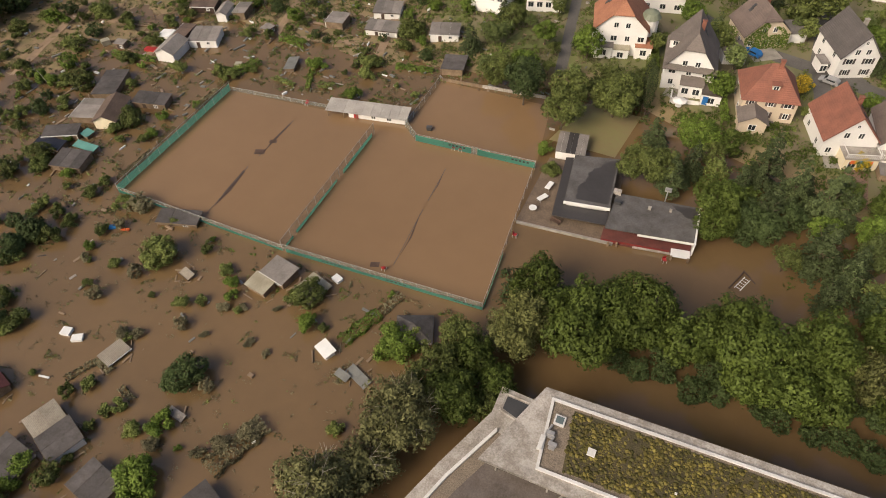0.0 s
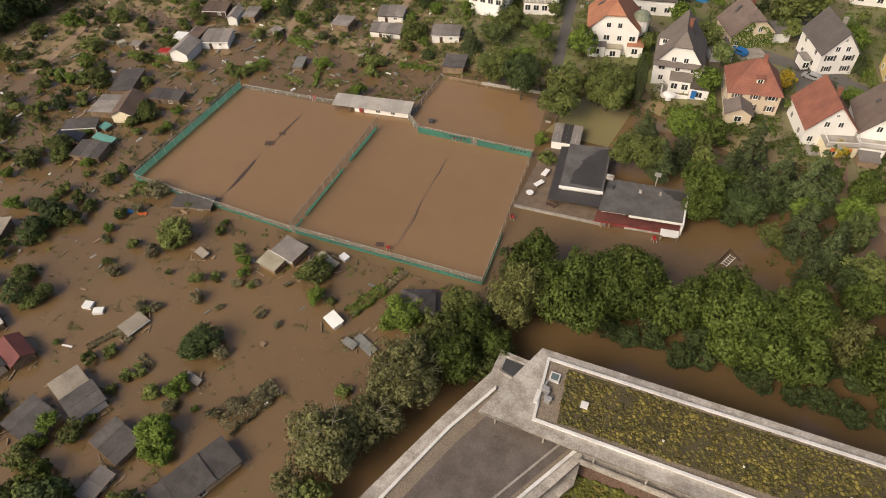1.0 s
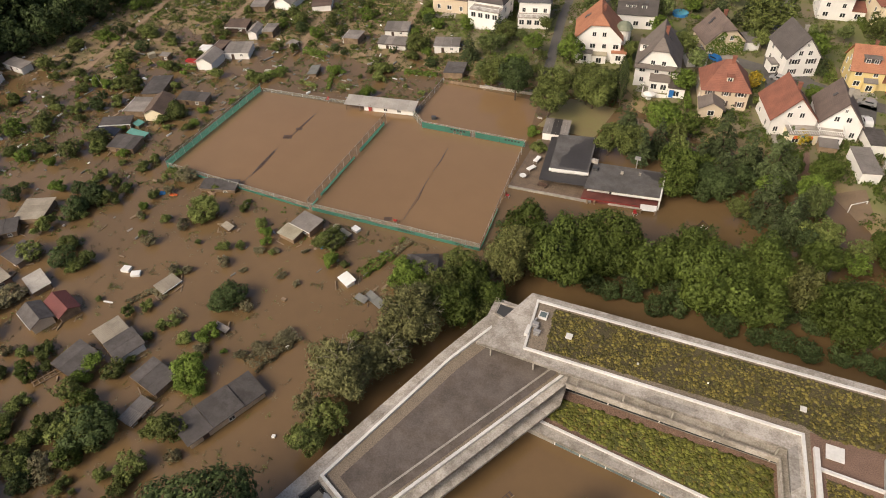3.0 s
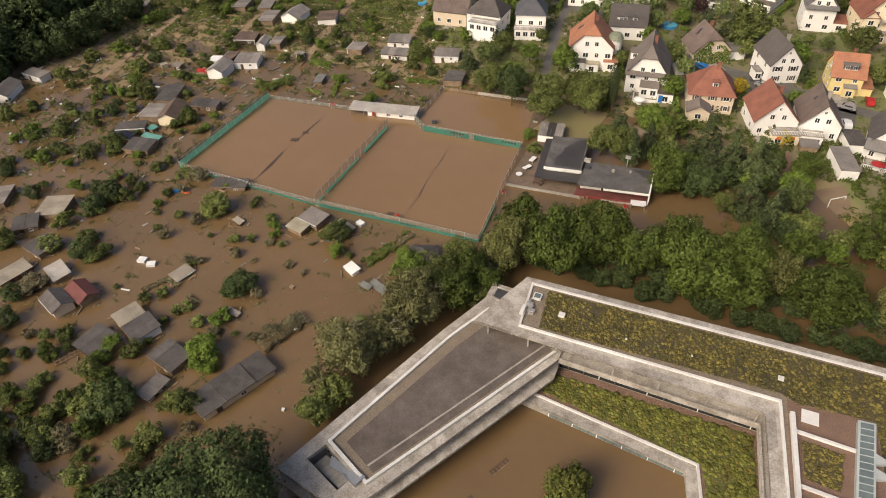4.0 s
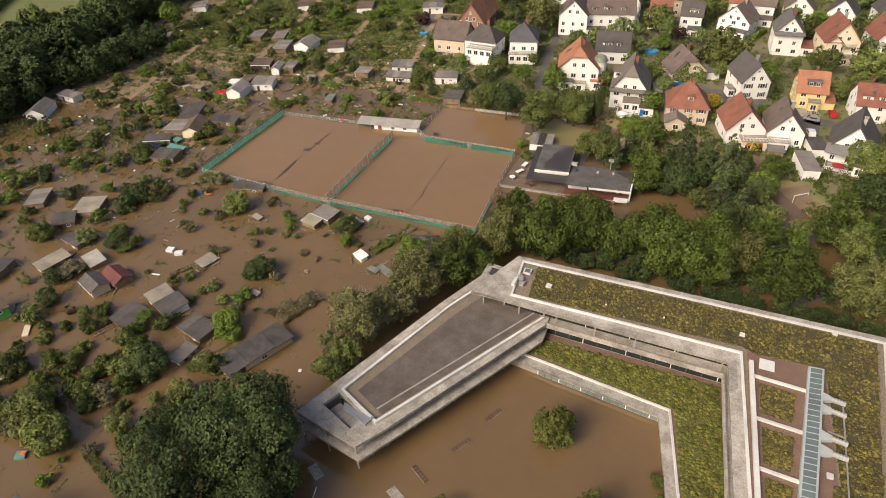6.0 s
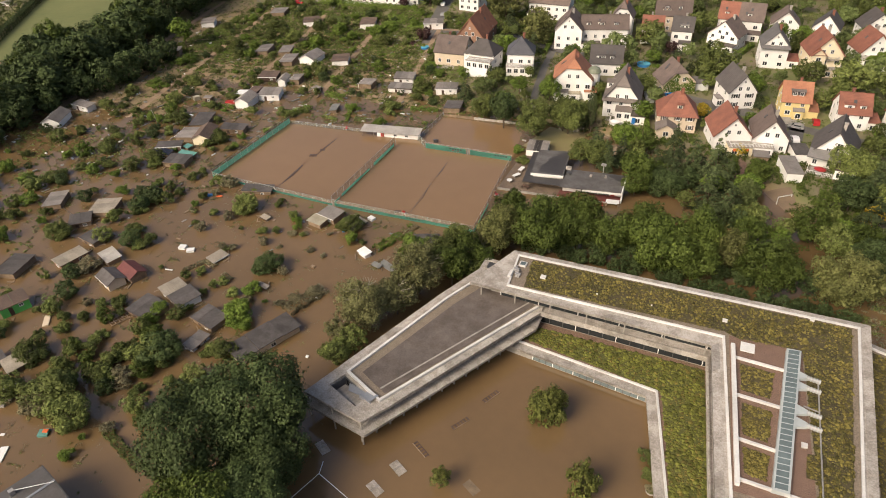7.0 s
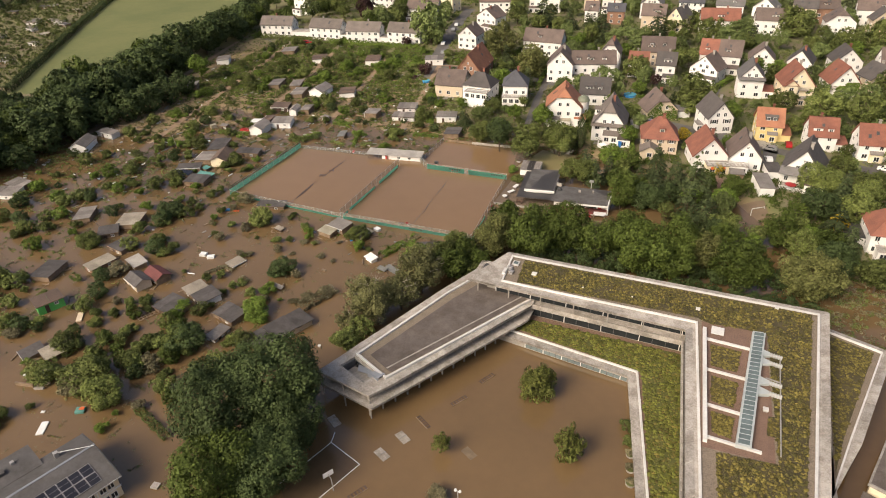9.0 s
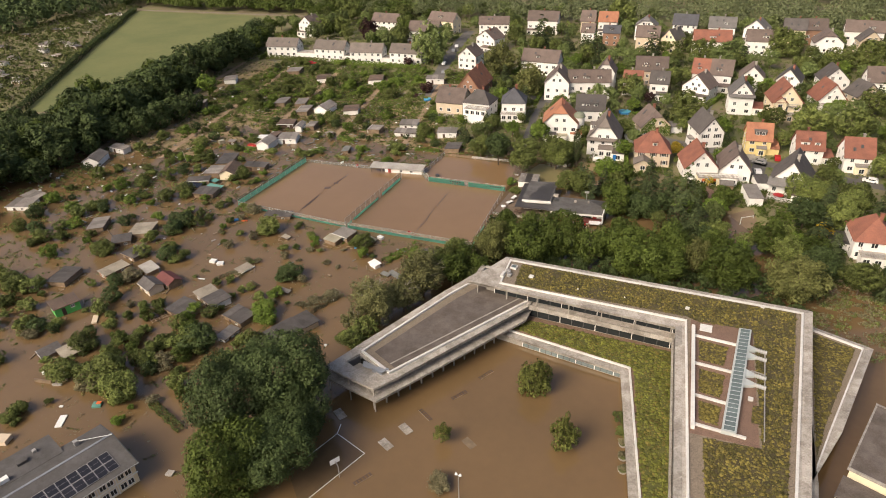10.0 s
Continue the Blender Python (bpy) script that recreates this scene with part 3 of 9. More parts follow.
part("felt_roof", Geo().prism([(-20.4, 5.0), (-14.6, 2.2), (1.4, 32.2), (-1.8, 35.8), (-8.6, 36.4), (-12.8, 27.0)], 5.80, 5.86), BITUMEN, school, "dark roofing felt")
part("felt_seam", Geo().bar((-15.8, 2.8), (0.3, 32.6), 0.28, 5.86, 5.95), CONCRETE_DARK, school, "grey edge strip")
# dark wall and floor colours put the shade inside the opening into the surfaces
part("stair_well", Geo().ring(HOLE, inset(HOLE, 0.15), 3.66, 5.2), WELL_SHADE, school, "stair well, its shade put into a dark grey colour")
part("well_floor", Geo().prism(inset(HOLE, 0.2), 3.66, 3.72), BITUMEN_DARK, school)
for i in range(14):
    a, b = lerp((-23.3, 2.0), (-17.7, -0.3), i / 14), lerp((-23.3, 2.0), (-17.7, -0.3), (i + 1) / 14)
    part("step", Geo().bar(a, b, 2.2, 3.7, 3.86 + i * 0.1), CONCRETE_DARK, school)
cover = part("stair_canopy", roof_slab((-21.7, 2.7, 4.9), (-21.1, 1.2, 4.9), (-18.5, 0.5, 5.6), (-17.9, 2.0, 5.6), 0.12), BLUE_GREY, school, "blue-grey sloping stair cover")
part("cover_panel", roof_slab((-18.5, 0.5, 5.6), (-17.9, 2.0, 5.6), (-15.2, 1.1, 6.32), (-15.8, -0.5, 6.32), 0.12), BLUE_GREY, cover)
part("side_panel", Geo().bar((-18.5, 0.45), (-15.8, -0.55), 0.08, 4.6, 6.0), BLUE_GREY, cover)
for i in range(5):
    p, q = lerp((-22.6, 3.2), (-17.4, 1.2), i / 5), lerp((-22.6, 3.2), (-17.4, 1.2), (i + 0.9) / 5)
    part("pane", Geo().bar(p, q, 0.06, 3.72, 5.1), GLASS, school)
LOWER = inset([(-27.4, -2.3), (-15.5, -4.4), (3.2, 30.9), (3.0, 42.5), (-12.4, 43.4), (-12.4, 39.1), (-16.2, 29.6)], [-0.7, -1.15, -0.02, -0.02, -0.02, -0.02, -0.02])
part("arm_floor_slab", Geo().prism(LOWER, 3.3, 3.66), CONCRETE, school, "projecting concrete floor slab")
ledge(LOWER, 3.66, 1.1, 3.0, school, skip=(2, 3, 4, 5, 6))
part("arm_storey_core", Geo().prism([(-21.5, 5.2), (-14.6, 2.5), (0.6, 34), (-3, 42), (-10.8, 42), (-14.8, 29)], 3.66, 5.2), CONCRETE_DARK, school)
glazing((-16.2, -1.9), (1.6, 33.0), 3.66, 5.2, 2.4, school)
glazing((-24.6, 4.6), (-12.6, 37.5), 3.66, 5.2, 2.8, school)
part("arm_ground_storey", Geo().prism([(-21.0, 6.2), (-15.2, 4.2), (-1.4, 32), (-3, 42), (-10.0, 42), (-14.0, 29)], -2, 3.3), CONCRETE_DARK, school)
for i in range(15):
    x, y = lerp((-16.1, -3.8), (1.9, 30.4), i / 14)
    part("column", Geo().box(x - 0.13, x + 0.13, y - 0.13, y + 0.13, -2, 3.32), CONCRETE, school)
    if i % 2 == 0:
        part("post", Geo().box(x - 0.1 - 0.3, x + 0.1 - 0.3, y + 0.2, y + 0.4, 3.66, 5.2), CONCRETE_DARK, school)
for x, y in ((-15.6, -4.3), (-26.9, -2.2), (-21.5, -3.3)):
    part("column", Geo().box(x - 0.1, x + 0.1, y - 0.1, y + 0.1, -2, 5.3), CONCRETE, school)

# far wing's lower terrace
TER = [(56.6, 2.4), (61.4, 15.2), (68.3, 40.7), (57.6, 44.4)]
part("terrace_slab", Geo().prism(TER, 5.2, 5.7), CONCRETE, school, "lower terrace slab")
ledge(TER, 5.7, 1.2, 5.0, school, skip=(0, 3))
upstand([(57.0, 4.0), (59.7, 14.5), (66.5, 39.9), (57.4, 43.0)], 5.68, 6.15, school, 0.25, skip=(3,))
part("terrace_gravel", Geo().prism([(57.1, 5.0), (59.4, 14.6), (66.2, 39.7), (57.5, 42.7)], 5.7, 5.78), GRAVEL, school)
TB = [(57.3, 7.5), (58.8, 15.2), (65.0, 39.3), (57.9, 41.8)]
part("terrace_bed", Geo().prism(TB, 5.78, 5.86), SUBSTRATE, school)
tagged(part("sedum_carpet", tufts(TB, 5.85, 2200, 0.27, 51), SEDUM, school), kind="stuff")
part("terrace_storey", Geo().prism(inset(TER, 1.5), -2, 5.2), CONCRETE_DARK, school)
part("wing_wall", Geo().prism([(54.0, -39), (55.8, -39), (57.4, 2.2), (56.0, 44.0), (54.4, 40)], -2, 5.7), CONCRETE_DARK, school)

pit = part("light_well", Geo().ring([(-11.6, 39.8), (-7.2, 38.6), (-7.4, 42.4), (-11.6, 42.6)], [(-11.45, 39.95), (-7.35, 38.8), (-7.55, 42.25), (-11.45, 42.45)], 5.66, 5.84), CONCRETE, school, "kerbed light well")
part("grating", Geo().prism([(-11.2, 40.2), (-7.6, 39.1), (-7.8, 42.0), (-11.2, 42.2)], 5.66, 5.74), FRAME_D, pit)


# ---- trees ----
def crown_blobs(r, n, flat, spread, size):
    out = [((0, 0, 0), 0.60)]
    for i in range(n):
        u = r.normal(size=3)
        u /= np.linalg.norm(u)
        u[2] = u[2] * flat + 0.08
        out.append((tuple(u * r.uniform(0.75, 1.05) * spread), r.uniform(*size)))
    return out


def leaf_cloud(pts, nrm, size, r, droop=0.0, jitter=0.85, three=False):
    """One bent leaf clump for each point."""
    n = len(pts)
    nrm = nrm + r.normal(0, jitter * 0.5, (n, 3))
    nrm[:, 2] += 0.12
    nrm /= np.linalg.norm(nrm, axis=1)[:, None]
    t = np.cross(nrm, r.normal(size=(n, 3)))
    t /= np.linalg.norm(t, axis=1)[:, None]
    b = np.cross(nrm, t)
    s = (size * r.uniform(0.6, 1.35, n))[:, None]
    v = np.stack([pts - t * s, pts - b * s * 0.62 + nrm * s * 0.25, pts + t * s - np.array([0, 0, droop]) * s, pts + b * s * 0.62 + nrm * s * 0.25], 1)
    g = Geo()
    if three:
        v = np.stack([v[:, 0] - t * s * 0.1, v[:, 1] - b * s * 0.25, v[:, 2] + b * s * 0.5], 1)
        g.v = v.reshape(-1, 3).tolist()
        g.f = (np.arange(n)[:, None] * 3 + np.arange(3)).tolist()
        return g
    g.v = v.reshape(-1, 3).tolist()
    k = np.arange(n) * 4
    g.f = np.stack([k, k + 1, k + 2, k + 3], -1).tolist()
    return g


def round_crown(seed, count, size, blobs=16, flat=0.8, spread=0.62, rad=(0.28, 0.46), deep=0.35, three=False, tuft=0.075):
    """A crown of overlapping lobes, each lobe covered with leaf tufts that leave dark gaps between them."""
    r = np.random.RandomState(seed)
    bl = crown_blobs(r, blobs, flat, spread, rad)
    w = np.array([b[1] ** 2 for b in bl])
    at, q0 = np.array([b[0] for b in bl]), np.array([b[1] for b in bl])
    n = int(min(700, max(50, count / 16)))
    which = r.choice(len(bl), n * 4, p=w / w.sum())
    u = r.normal(size=(len(which), 3))
    u /= np.linalg.norm(u, axis=1)[:, None]
    c = at[which] + u * (q0[which] * r.uniform(0.88, 1.1, len(which)))[:, None]
    hid = np.zeros(len(c), bool)
    for bc, bq in bl:
        hid |= np.linalg.norm(c - np.array(bc), axis=1) < bq * 0.86
    c, u = c[~hid][:n], u[~hid][:n]
    k = r.choice(len(c), count)
    off = r.normal(size=(count, 3)) * tuft * (0.7 + 0.6 * r.uniform(size=(len(c), 1)))[k]
    off -= u[k] * (0.45 * (off * u[k]).sum(1))[:, None]
    inner = (r.uniform(size=count) < deep)[:, None]
    p = np.where(inner, c[k] * r.uniform(0.6, 0.88, (count, 1)) + off * 1.6, c[k] + off)
    nrm = np.where(inner, u[k], 0.75 * u[k] + off / tuft * 0.45)
    return leaf_cloud(p, nrm, size * (1.12 if three else 1), r, jitter=0.6, three=three)


def cone_crown(seed, count, size, three=False):
    """A conifer of many drooping boughs, shorter towards the top."""
    r = np.random.RandomState(seed)
    nb = 120
    tier = np.floor((1 - np.sqrt(r.uniform(0.0004, 1, nb))) * 11)
    zb = (tier + r.uniform(0.0, 0.35, nb)) / 11
    ab = np.arange(nb) * 2.4 + r.normal(0, 0.2, nb)
    lb = (1 - zb) ** 0.95 * r.uniform(0.7, 1.08, nb) + 0.04
    k = r.choice(nb, count, p=lb / lb.sum())
    t = np.sqrt(r.uniform(0.03, 1, count))
    side = r.normal(0, 0.10, count) * (0.35 + 0.65 * t) * (1.1 - 0.5 * t)
    x = lb[k] * t
    p = np.stack([x * np.cos(ab[k]) - side * np.sin(ab[k]), x * np.sin(ab[k]) + side * np.cos(ab[k]), zb[k] * 2.6 - 1.2 + 0.10 * x - 0.42 * x * t - np.abs(side) * 0.5 + r.normal(0, 0.015, count)], -1)
    u = np.stack([np.cos(ab[k]) * 0.45, np.sin(ab[k]) * 0.45, np.full(count, 0.9)], -1)
    return leaf_cloud(p, u, size, r, 0.3, 0.5, three)


def column_crown(seed, count, size):
    r = np.random.RandomState(seed)
    z = r.uniform(-1, 1, count)
    a = r.uniform(0, 2 * math.pi, count)
    rad = np.sqrt(np.maximum(0, 1 - np.abs(z) ** 2.6)) * r.uniform(0.7, 1.05, count) * (0.9 + 0.1 * np.sin(a * 3 + z * 9))
    p = np.stack([rad * np.cos(a), rad * np.sin(a), z * 2.8], -1)
    u = np.stack([np.cos(a), np.sin(a), z * 0.5], -1)
    return leaf_cloud(p, u, size, r)


LEAVES = {
    "big": leaf("green_leaves", (0.084, 0.112, 0.022), (0.044, 0.061, 0.012), 0.26, 0.26),
    "mid": leaf("mid_green_leaves", (0.142, 0.166, 0.045), (0.075, 0.091, 0.026), 0.36),
    "dense": leaf("dark_green_leaves", (0.066, 0.091, 0.030), (0.039, 0.056, 0.019), 0.18, 0.26),
    "pale": leaf("pale_leaves", (0.158, 0.156, 0.064), (0.086, 0.087, 0.035), 0.18, 0.28),
    "willow": leaf("olive_leaves", (0.140, 0.145, 0.048), (0.082, 0.087, 0.029), 0.18, 0.26),
    "lime": leaf("bright_green_leaves", (0.135, 0.190, 0.032), (0.080, 0.118, 0.021), 0.2),
    "yellow": leaf("yellow_leaves", (0.40, 0.29, 0.03), (0.26, 0.19, 0.02)),
    "purple": leaf("copper_leaves", (0.065, 0.034, 0.03), (0.036, 0.019, 0.018)),
    "grey": leaf("muddy_leaves", (0.195, 0.172, 0.098), (0.105, 0.096, 0.050), 0.25),
    "conifer": leaf("needles", (0.074, 0.094, 0.036), (0.036, 0.048, 0.019), 0.35, 0.35),
    "court": leaf("fresh_leaves", (0.138, 0.150, 0.036), (0.074, 0.084, 0.021), 0.2, 0.42),
    "fresh": leaf("light_street_leaves", (0.162, 0.202, 0.066), (0.096, 0.121, 0.040), 0.34, 0.26),
    # paler and greyer: distance haze is put into the leaf colour
    "far": leaf("hazed_far_leaves", (0.160, 0.182, 0.086), (0.086, 0.100, 0.047), 0.3, 0.2),
}
TREE_NAME = {"big": "broadleaf_tree", "mid": "garden_tree", "dense": "dark_tree", "pale": "birch_tree", "willow": "willow_tree", "lime": "light_green_tree", "yellow": "golden_shrub",
             "purple": "copper_tree", "conifer": "conifer", "court": "courtyard_tree", "fresh": "street_tree", "grey": "muddy_shrub", "column": "cypress"}
TREE_LABEL = {"big": "broad deciduous tree with a full green crown", "mid": "green garden tree with an uneven leafy crown", "dense": "large dark green tree with a dense crown",
              "pale": "pale birch with thin feathery foliage", "willow": "olive-brown weeping tree with hanging foliage", "lime": "light green leafy tree", "yellow": "small golden yellow shrub",
              "purple": "dark copper-leaved tree between the houses", "conifer": "dark green conifer with drooping tiers", "court": "young pointed tree standing in the flooded yard", "fresh": "leafy green tree growing between the houses",
              "grey": "muddy half-drowned shrub in the flood", "column": "slim columnar grey-green cypress"}
CROWNS = {}
TREES, FOOT = [], []


def ragged_crown(seed, count, size):
    """An open, uneven shrub of several leaning clumps with stray twigs."""
    r = np.random.RandomState(seed)
    n = 11
    a, d = r.uniform(0, 2 * math.pi, n), np.sqrt(r.uniform(0.02, 1, n)) * 0.74
    c = np.stack([d * np.cos(a) * 1.15, d * np.sin(a) * 0.85, r.uniform(-0.35, 0.55, n) * (1.15 - d)], -1)
    q = r.uniform(0.20, 0.44, n) * (1.15 - 0.45 * d)
    which = r.choice(n, count, p=q ** 2 / (q ** 2).sum())
    u = r.normal(size=(count, 3))
    u /= np.linalg.norm(u, axis=1)[:, None]
    p = c[which] + u * (q[which] * (r.uniform(0.15, 1.0, count) ** 0.5 + (r.uniform(size=count) < 0.1) * 0.4))[:, None]
    return leaf_cloud(p, u, size * 1.1, r, 0.2, 1.2, True)


def crown_mesh(kind, radius, far=False, shrub=False, fine=False):
    size = 0 if radius < 1.6 else 1 if radius < 3.0 else 2 if radius < 5.0 else 3
    if far and size > 1:
        size = 5 if kind == "dense" else 4
    if fine:
        size = 6
    key = (kind, size, random.randrange(4), shrub)
    if key not in CROWNS:
        count, leafsize = ((1000, 0.10), (2200, 0.068), (5200, 0.05), (11500, 0.037), (2800, 0.062), (2400, 0.068), (19000, 0.028))[size]
        seed = abs(hash_of(kind)) + size * 10 + key[2]
        if shrub:
            g = ragged_crown(seed, int(count * 1.25), leafsize * 0.95)
        elif kind == "conifer":
            g = cone_crown(seed, int(count * 1.0), leafsize * 1.1, True)
        elif kind == "court":
            g = round_crown(seed, count, leafsize, 34, 1.15, 0.74, (0.15, 0.30), 0.2, True)
            g.v = [(px * (0.98 - 0.3 * pz), py * (0.98 - 0.3 * pz), pz) for px, py, pz in g.v]
        elif kind == "column":
            g = column_crown(seed, count, leafsize * 1.2)
        elif kind in ("pale", "willow"):
            g = round_crown(seed, int(count * 1.0), leafsize * 0.85, 46, 1.0, 0.78, (0.10, 0.24), 0.45, True, 0.06)
        elif kind == "dense":
            g = round_crown(seed, int(count * 1.2), leafsize * 0.9, 28, 0.9, 0.68, (0.22, 0.40), 0.18, True)
        else:
            g = round_crown(seed, count, leafsize, 30, 0.9, 0.74, (0.17, 0.36), 0.2, True)
        CROWNS[key] = g.mesh("crown", LEAVES.get(kind, LEAVES["conifer"]))
    return CROWNS[key]


def hash_of(text):
    return sum(ord(c) * (i + 3) for i, c in enumerate(text)) % 997


TRUNKS = {}


def trunk_mesh(v):
    if v not in TRUNKS:
        r = np.random.RandomState(v + 7)
        g = Geo().tube((0, 0, -0.6), (0, 0, 0.75), 0.055, 0.034, 6)
        for i in range(6):
            a, z = i * 1.05 + r.uniform(0, 0.6), r.uniform(0.45, 0.75)
            e = (0.34 * math.cos(a), 0.34 * math.sin(a), z + r.uniform(0.22, 0.4))
            g.tube((0, 0, z), e, 0.026, 0.011, 4)
            g.tube(e, (e[0] * 1.6, e[1] * 1.6, e[2] + 0.15), 0.011, 0.004, 3)
        TRUNKS[v] = g.mesh("trunk", BARK)
    return TRUNKS[v]


PALE_BARK = mat("birch_bark", (0.33, 0.30, 0.23), (0.20, 0.18, 0.135), 2.0, 0.9)
FORKS = {}


def limb_mesh(v):
    """Pale forked limbs that show through a thin crown."""
    if v not in FORKS:
        r = np.random.RandomState(v + 70)
        g = Geo()
        for i in range(9):
            a, up = r.uniform(0, 6.28), r.uniform(0.15, 0.95)
            m = Vector((0.42 * math.cos(a) * (1.2 - up), 0.42 * math.sin(a) * (1.2 - up), up * 0.5))
            e = Vector((0.98 * math.cos(a) * (1.15 - up), 0.98 * math.sin(a) * (1.15 - up), up * 0.98))
            g.tube((0, 0, -0.5), m, 0.012, 0.008, 5).tube(m, e, 0.008, 0.003, 5)
            for s in (-0.5, 0.5):
                q = m.lerp(e, 0.45)
                g.tube(q, q + Vector((math.cos(a + s), math.sin(a + s), 0.5)) * 0.3, 0.007, 0.003, 4)
        FORKS[v] = g.mesh("limb", PALE_BARK)
    return FORKS[v]


def tree(x, y, radius, zc, kind, base=0, tall=None):
    """A tree with its crown's middle zc above the base level."""
    if kind in ("tall", "bush", "courty"):
        tall, kind = (1.15, "mid") if kind == "tall" else (0.8, "mid") if kind == "bush" else (0.95, "court")
    g = float(ground_z(x, y))
    TREES.append((x, y, radius))
    name, label = TREE_NAME[kind], TREE_LABEL[kind]
    if kind == "mid" and x < -50 and radius < 3.3:
        name, label = "fruit_tree", "small green fruit tree in a flooded allotment plot"
    root = thing(name, pose(x, y, g, 0, 0, random.uniform(0, 360)), label, "tree", "trees")
    zc = base + zc - g
    up = tall or random.uniform(0.8, 1.0)
    wide = radius * random.uniform(0.97, 1.05)
    if kind == "column":
        crown = Matrix.LocRotScale((0, 0, zc), None, (radius * 0.62, radius * 0.62, radius * 0.9))
    else:
        crown = Matrix.LocRotScale((0, 0, zc), None, (wide * random.uniform(0.94, 1.1), wide * random.uniform(0.94, 1.1), radius * up))
    part("trunk", trunk_mesh(random.randrange(3)), BARK, root, m=Matrix.LocRotScale((0, 0, 0), None, (radius * 1.1, radius * 1.1, zc * 1.05)))
    if kind == "pale":
        part("limb", limb_mesh(random.randrange(3)), PALE_BARK, root, "pale bare limbs", m=crown)
    part("crown", crown_mesh(kind, radius, y > 122 or x < -140, radius < 1.9 and kind in ("mid", "lime"), y < -5 and radius > 5), None, root, m=crown)


def bush(x, y, radius, kind):
    """A shrub or small fruit tree rising from the water."""
    if kind == "sunk":
        kind = "grey"
    g = float(ground_z(x, y))
    low = 0.62 if kind == "grey" else 0.82
    names = {"grey": "muddy_shrub", "lime": "bright_shrub", "purple": "copper_shrub", "dense": "dark_shrub", "mid": "garden_shrub"}
    labels = {"grey": "mud-covered shrub lying half under water", "lime": "bright green leafy shrub standing in flood water", "purple": "dark copper-leaved shrub in a garden",
              "dense": "round dark green shrub rising from the water", "mid": "green fruit bush standing in the flooded garden"}
    root = thing(names[kind], pose(x, y, g, 0, 0, random.uniform(0, 360)), labels[kind], "shrub", "garden shrubs")
    zc = max(0.25, radius * low * 0.62) - g
    part("stem", trunk_mesh(random.randrange(3)), BARK, root, m=Matrix.LocRotScale((0, 0, 0), None, (radius, radius, zc)))
    part("crown", crown_mesh(kind, radius, False, radius < 2.7 and (kind != "dense" or radius < 1.6)), None, root, m=Matrix.LocRotScale((0, 0, zc), None, (radius * random.uniform(0.95, 1.2), radius * random.uniform(0.85, 1.1), radius * low)))


# ---- houses ----
WINDOWS = {}


def window(x, y, z, w, h, turn, parent, shutters=None):
    """Framed window on a wall; turn: which way it faces in the house's own axes."""
    key = (w, h)
    if key not in WINDOWS:
        g = Geo().box(-w / 2, w / 2, -0.07, 0.05, h - 0.1, h).box(-w / 2, w / 2, -0.12, 0.05, -0.06, 0.08)
        g.box(-w / 2, -w / 2 + 0.1, -0.07, 0.05, 0.08, h - 0.1).box(w / 2 - 0.1, w / 2, -0.07, 0.05, 0.08, h - 0.1).box(-0.04, 0.04, -0.06, 0.05, 0.08, h - 0.1)
        WINDOWS[key] = (g.mesh("window", FRAME_W), Geo().box(-w / 2 + 0.08, w / 2 - 0.08, -0.035, 0.05, 0.05, h - 0.05).mesh("pane", GLASS))
    fr = part("window", WINDOWS[key][0], None, parent, m=pose(x, y, z, 0, 0, turn))
    part("pane", WINDOWS[key][1], None, fr)
    if shutters:
        for s in (-1, 1):
            part("shutter", Geo().box(s * (w / 2 + 0.05), s * (w / 2 + 0.5), -0.08, 0.02, 0, h), shutters, fr)


def annex(root, x0, x1, y0, y1, z1, wallm, roofm, pent=0.0, z0=-1.5, name="annex"):
    """A lower part built on to a house, flat-roofed or with a lean-to roof falling to the front."""
    a = part(name, Geo().box(x0, x1, y0, y1, z0, z1), wallm, root)
    part("annex_roof", roof_slab((x0 - 0.2, y0 - 0.25, z1 + 0.1), (x1 + 0.2, y0 - 0.25, z1 + 0.1), (x1 + 0.2, y1, z1 + 0.1 + pent), (x0 - 0.2, y1, z1 + 0.1 + pent), 0.14), roofm, a)
    n = max(1, int((x1 - x0) / 2.2))
    if z1 > 2.2:
        for i in range(n):
            window(x0 + (i + 0.5) * (x1 - x0) / n, y0, z1 - 2.1, 1.5, 1.5, 0, root)
    return a


def balcony(root, x0, x1, y0, y1, z, material):
    """Railing round a terrace or balcony."""
    b = part("balcony_rail", Geo().box(x0, x1, y0, y0 + 0.1, z + 0.85, z + 0.95).box(x0, x0 + 0.1, y0, y1, z + 0.85, z + 0.95).box(x1 - 0.1, x1, y0, y1, z + 0.85, z + 0.95), material, root)
    n = int((x1 - x0) / 0.35)
    g = Geo()
    for i in range(n + 1):
        g.box(x0 + i * (x1 - x0) / n - 0.05, x0 + i * (x1 - x0) / n + 0.05, y0 + 0.02, y0 + 0.08, z, z + 0.85)
    tagged(part("railing", g, material, b), kind="stuff")


def dormer(root, x, y, z, w, roofm, wallm, deep=2.4):
    """A box dormer with a window, its front at y."""
    dm = part("dormer", Geo().box(x - w / 2, x + w / 2, y, y + deep, z - 0.6, z + 1.3), wallm, root)
    part("dormer_roof", roof_slab((x - w / 2 - 0.2, y - 0.25, z + 1.35), (x + w / 2 + 0.2, y - 0.25, z + 1.35), (x + w / 2 + 0.2, y + deep, z + 1.7), (x - w / 2 - 0.2, y + deep, z + 1.7), 0.12), roofm, dm)
    k = max(1, int(w / 1.4))
    for i in range(k):
        window(x - w / 2 + (i + 0.5) * w / k, y, z + 0.05, 1.1, 1.1, 0, root)


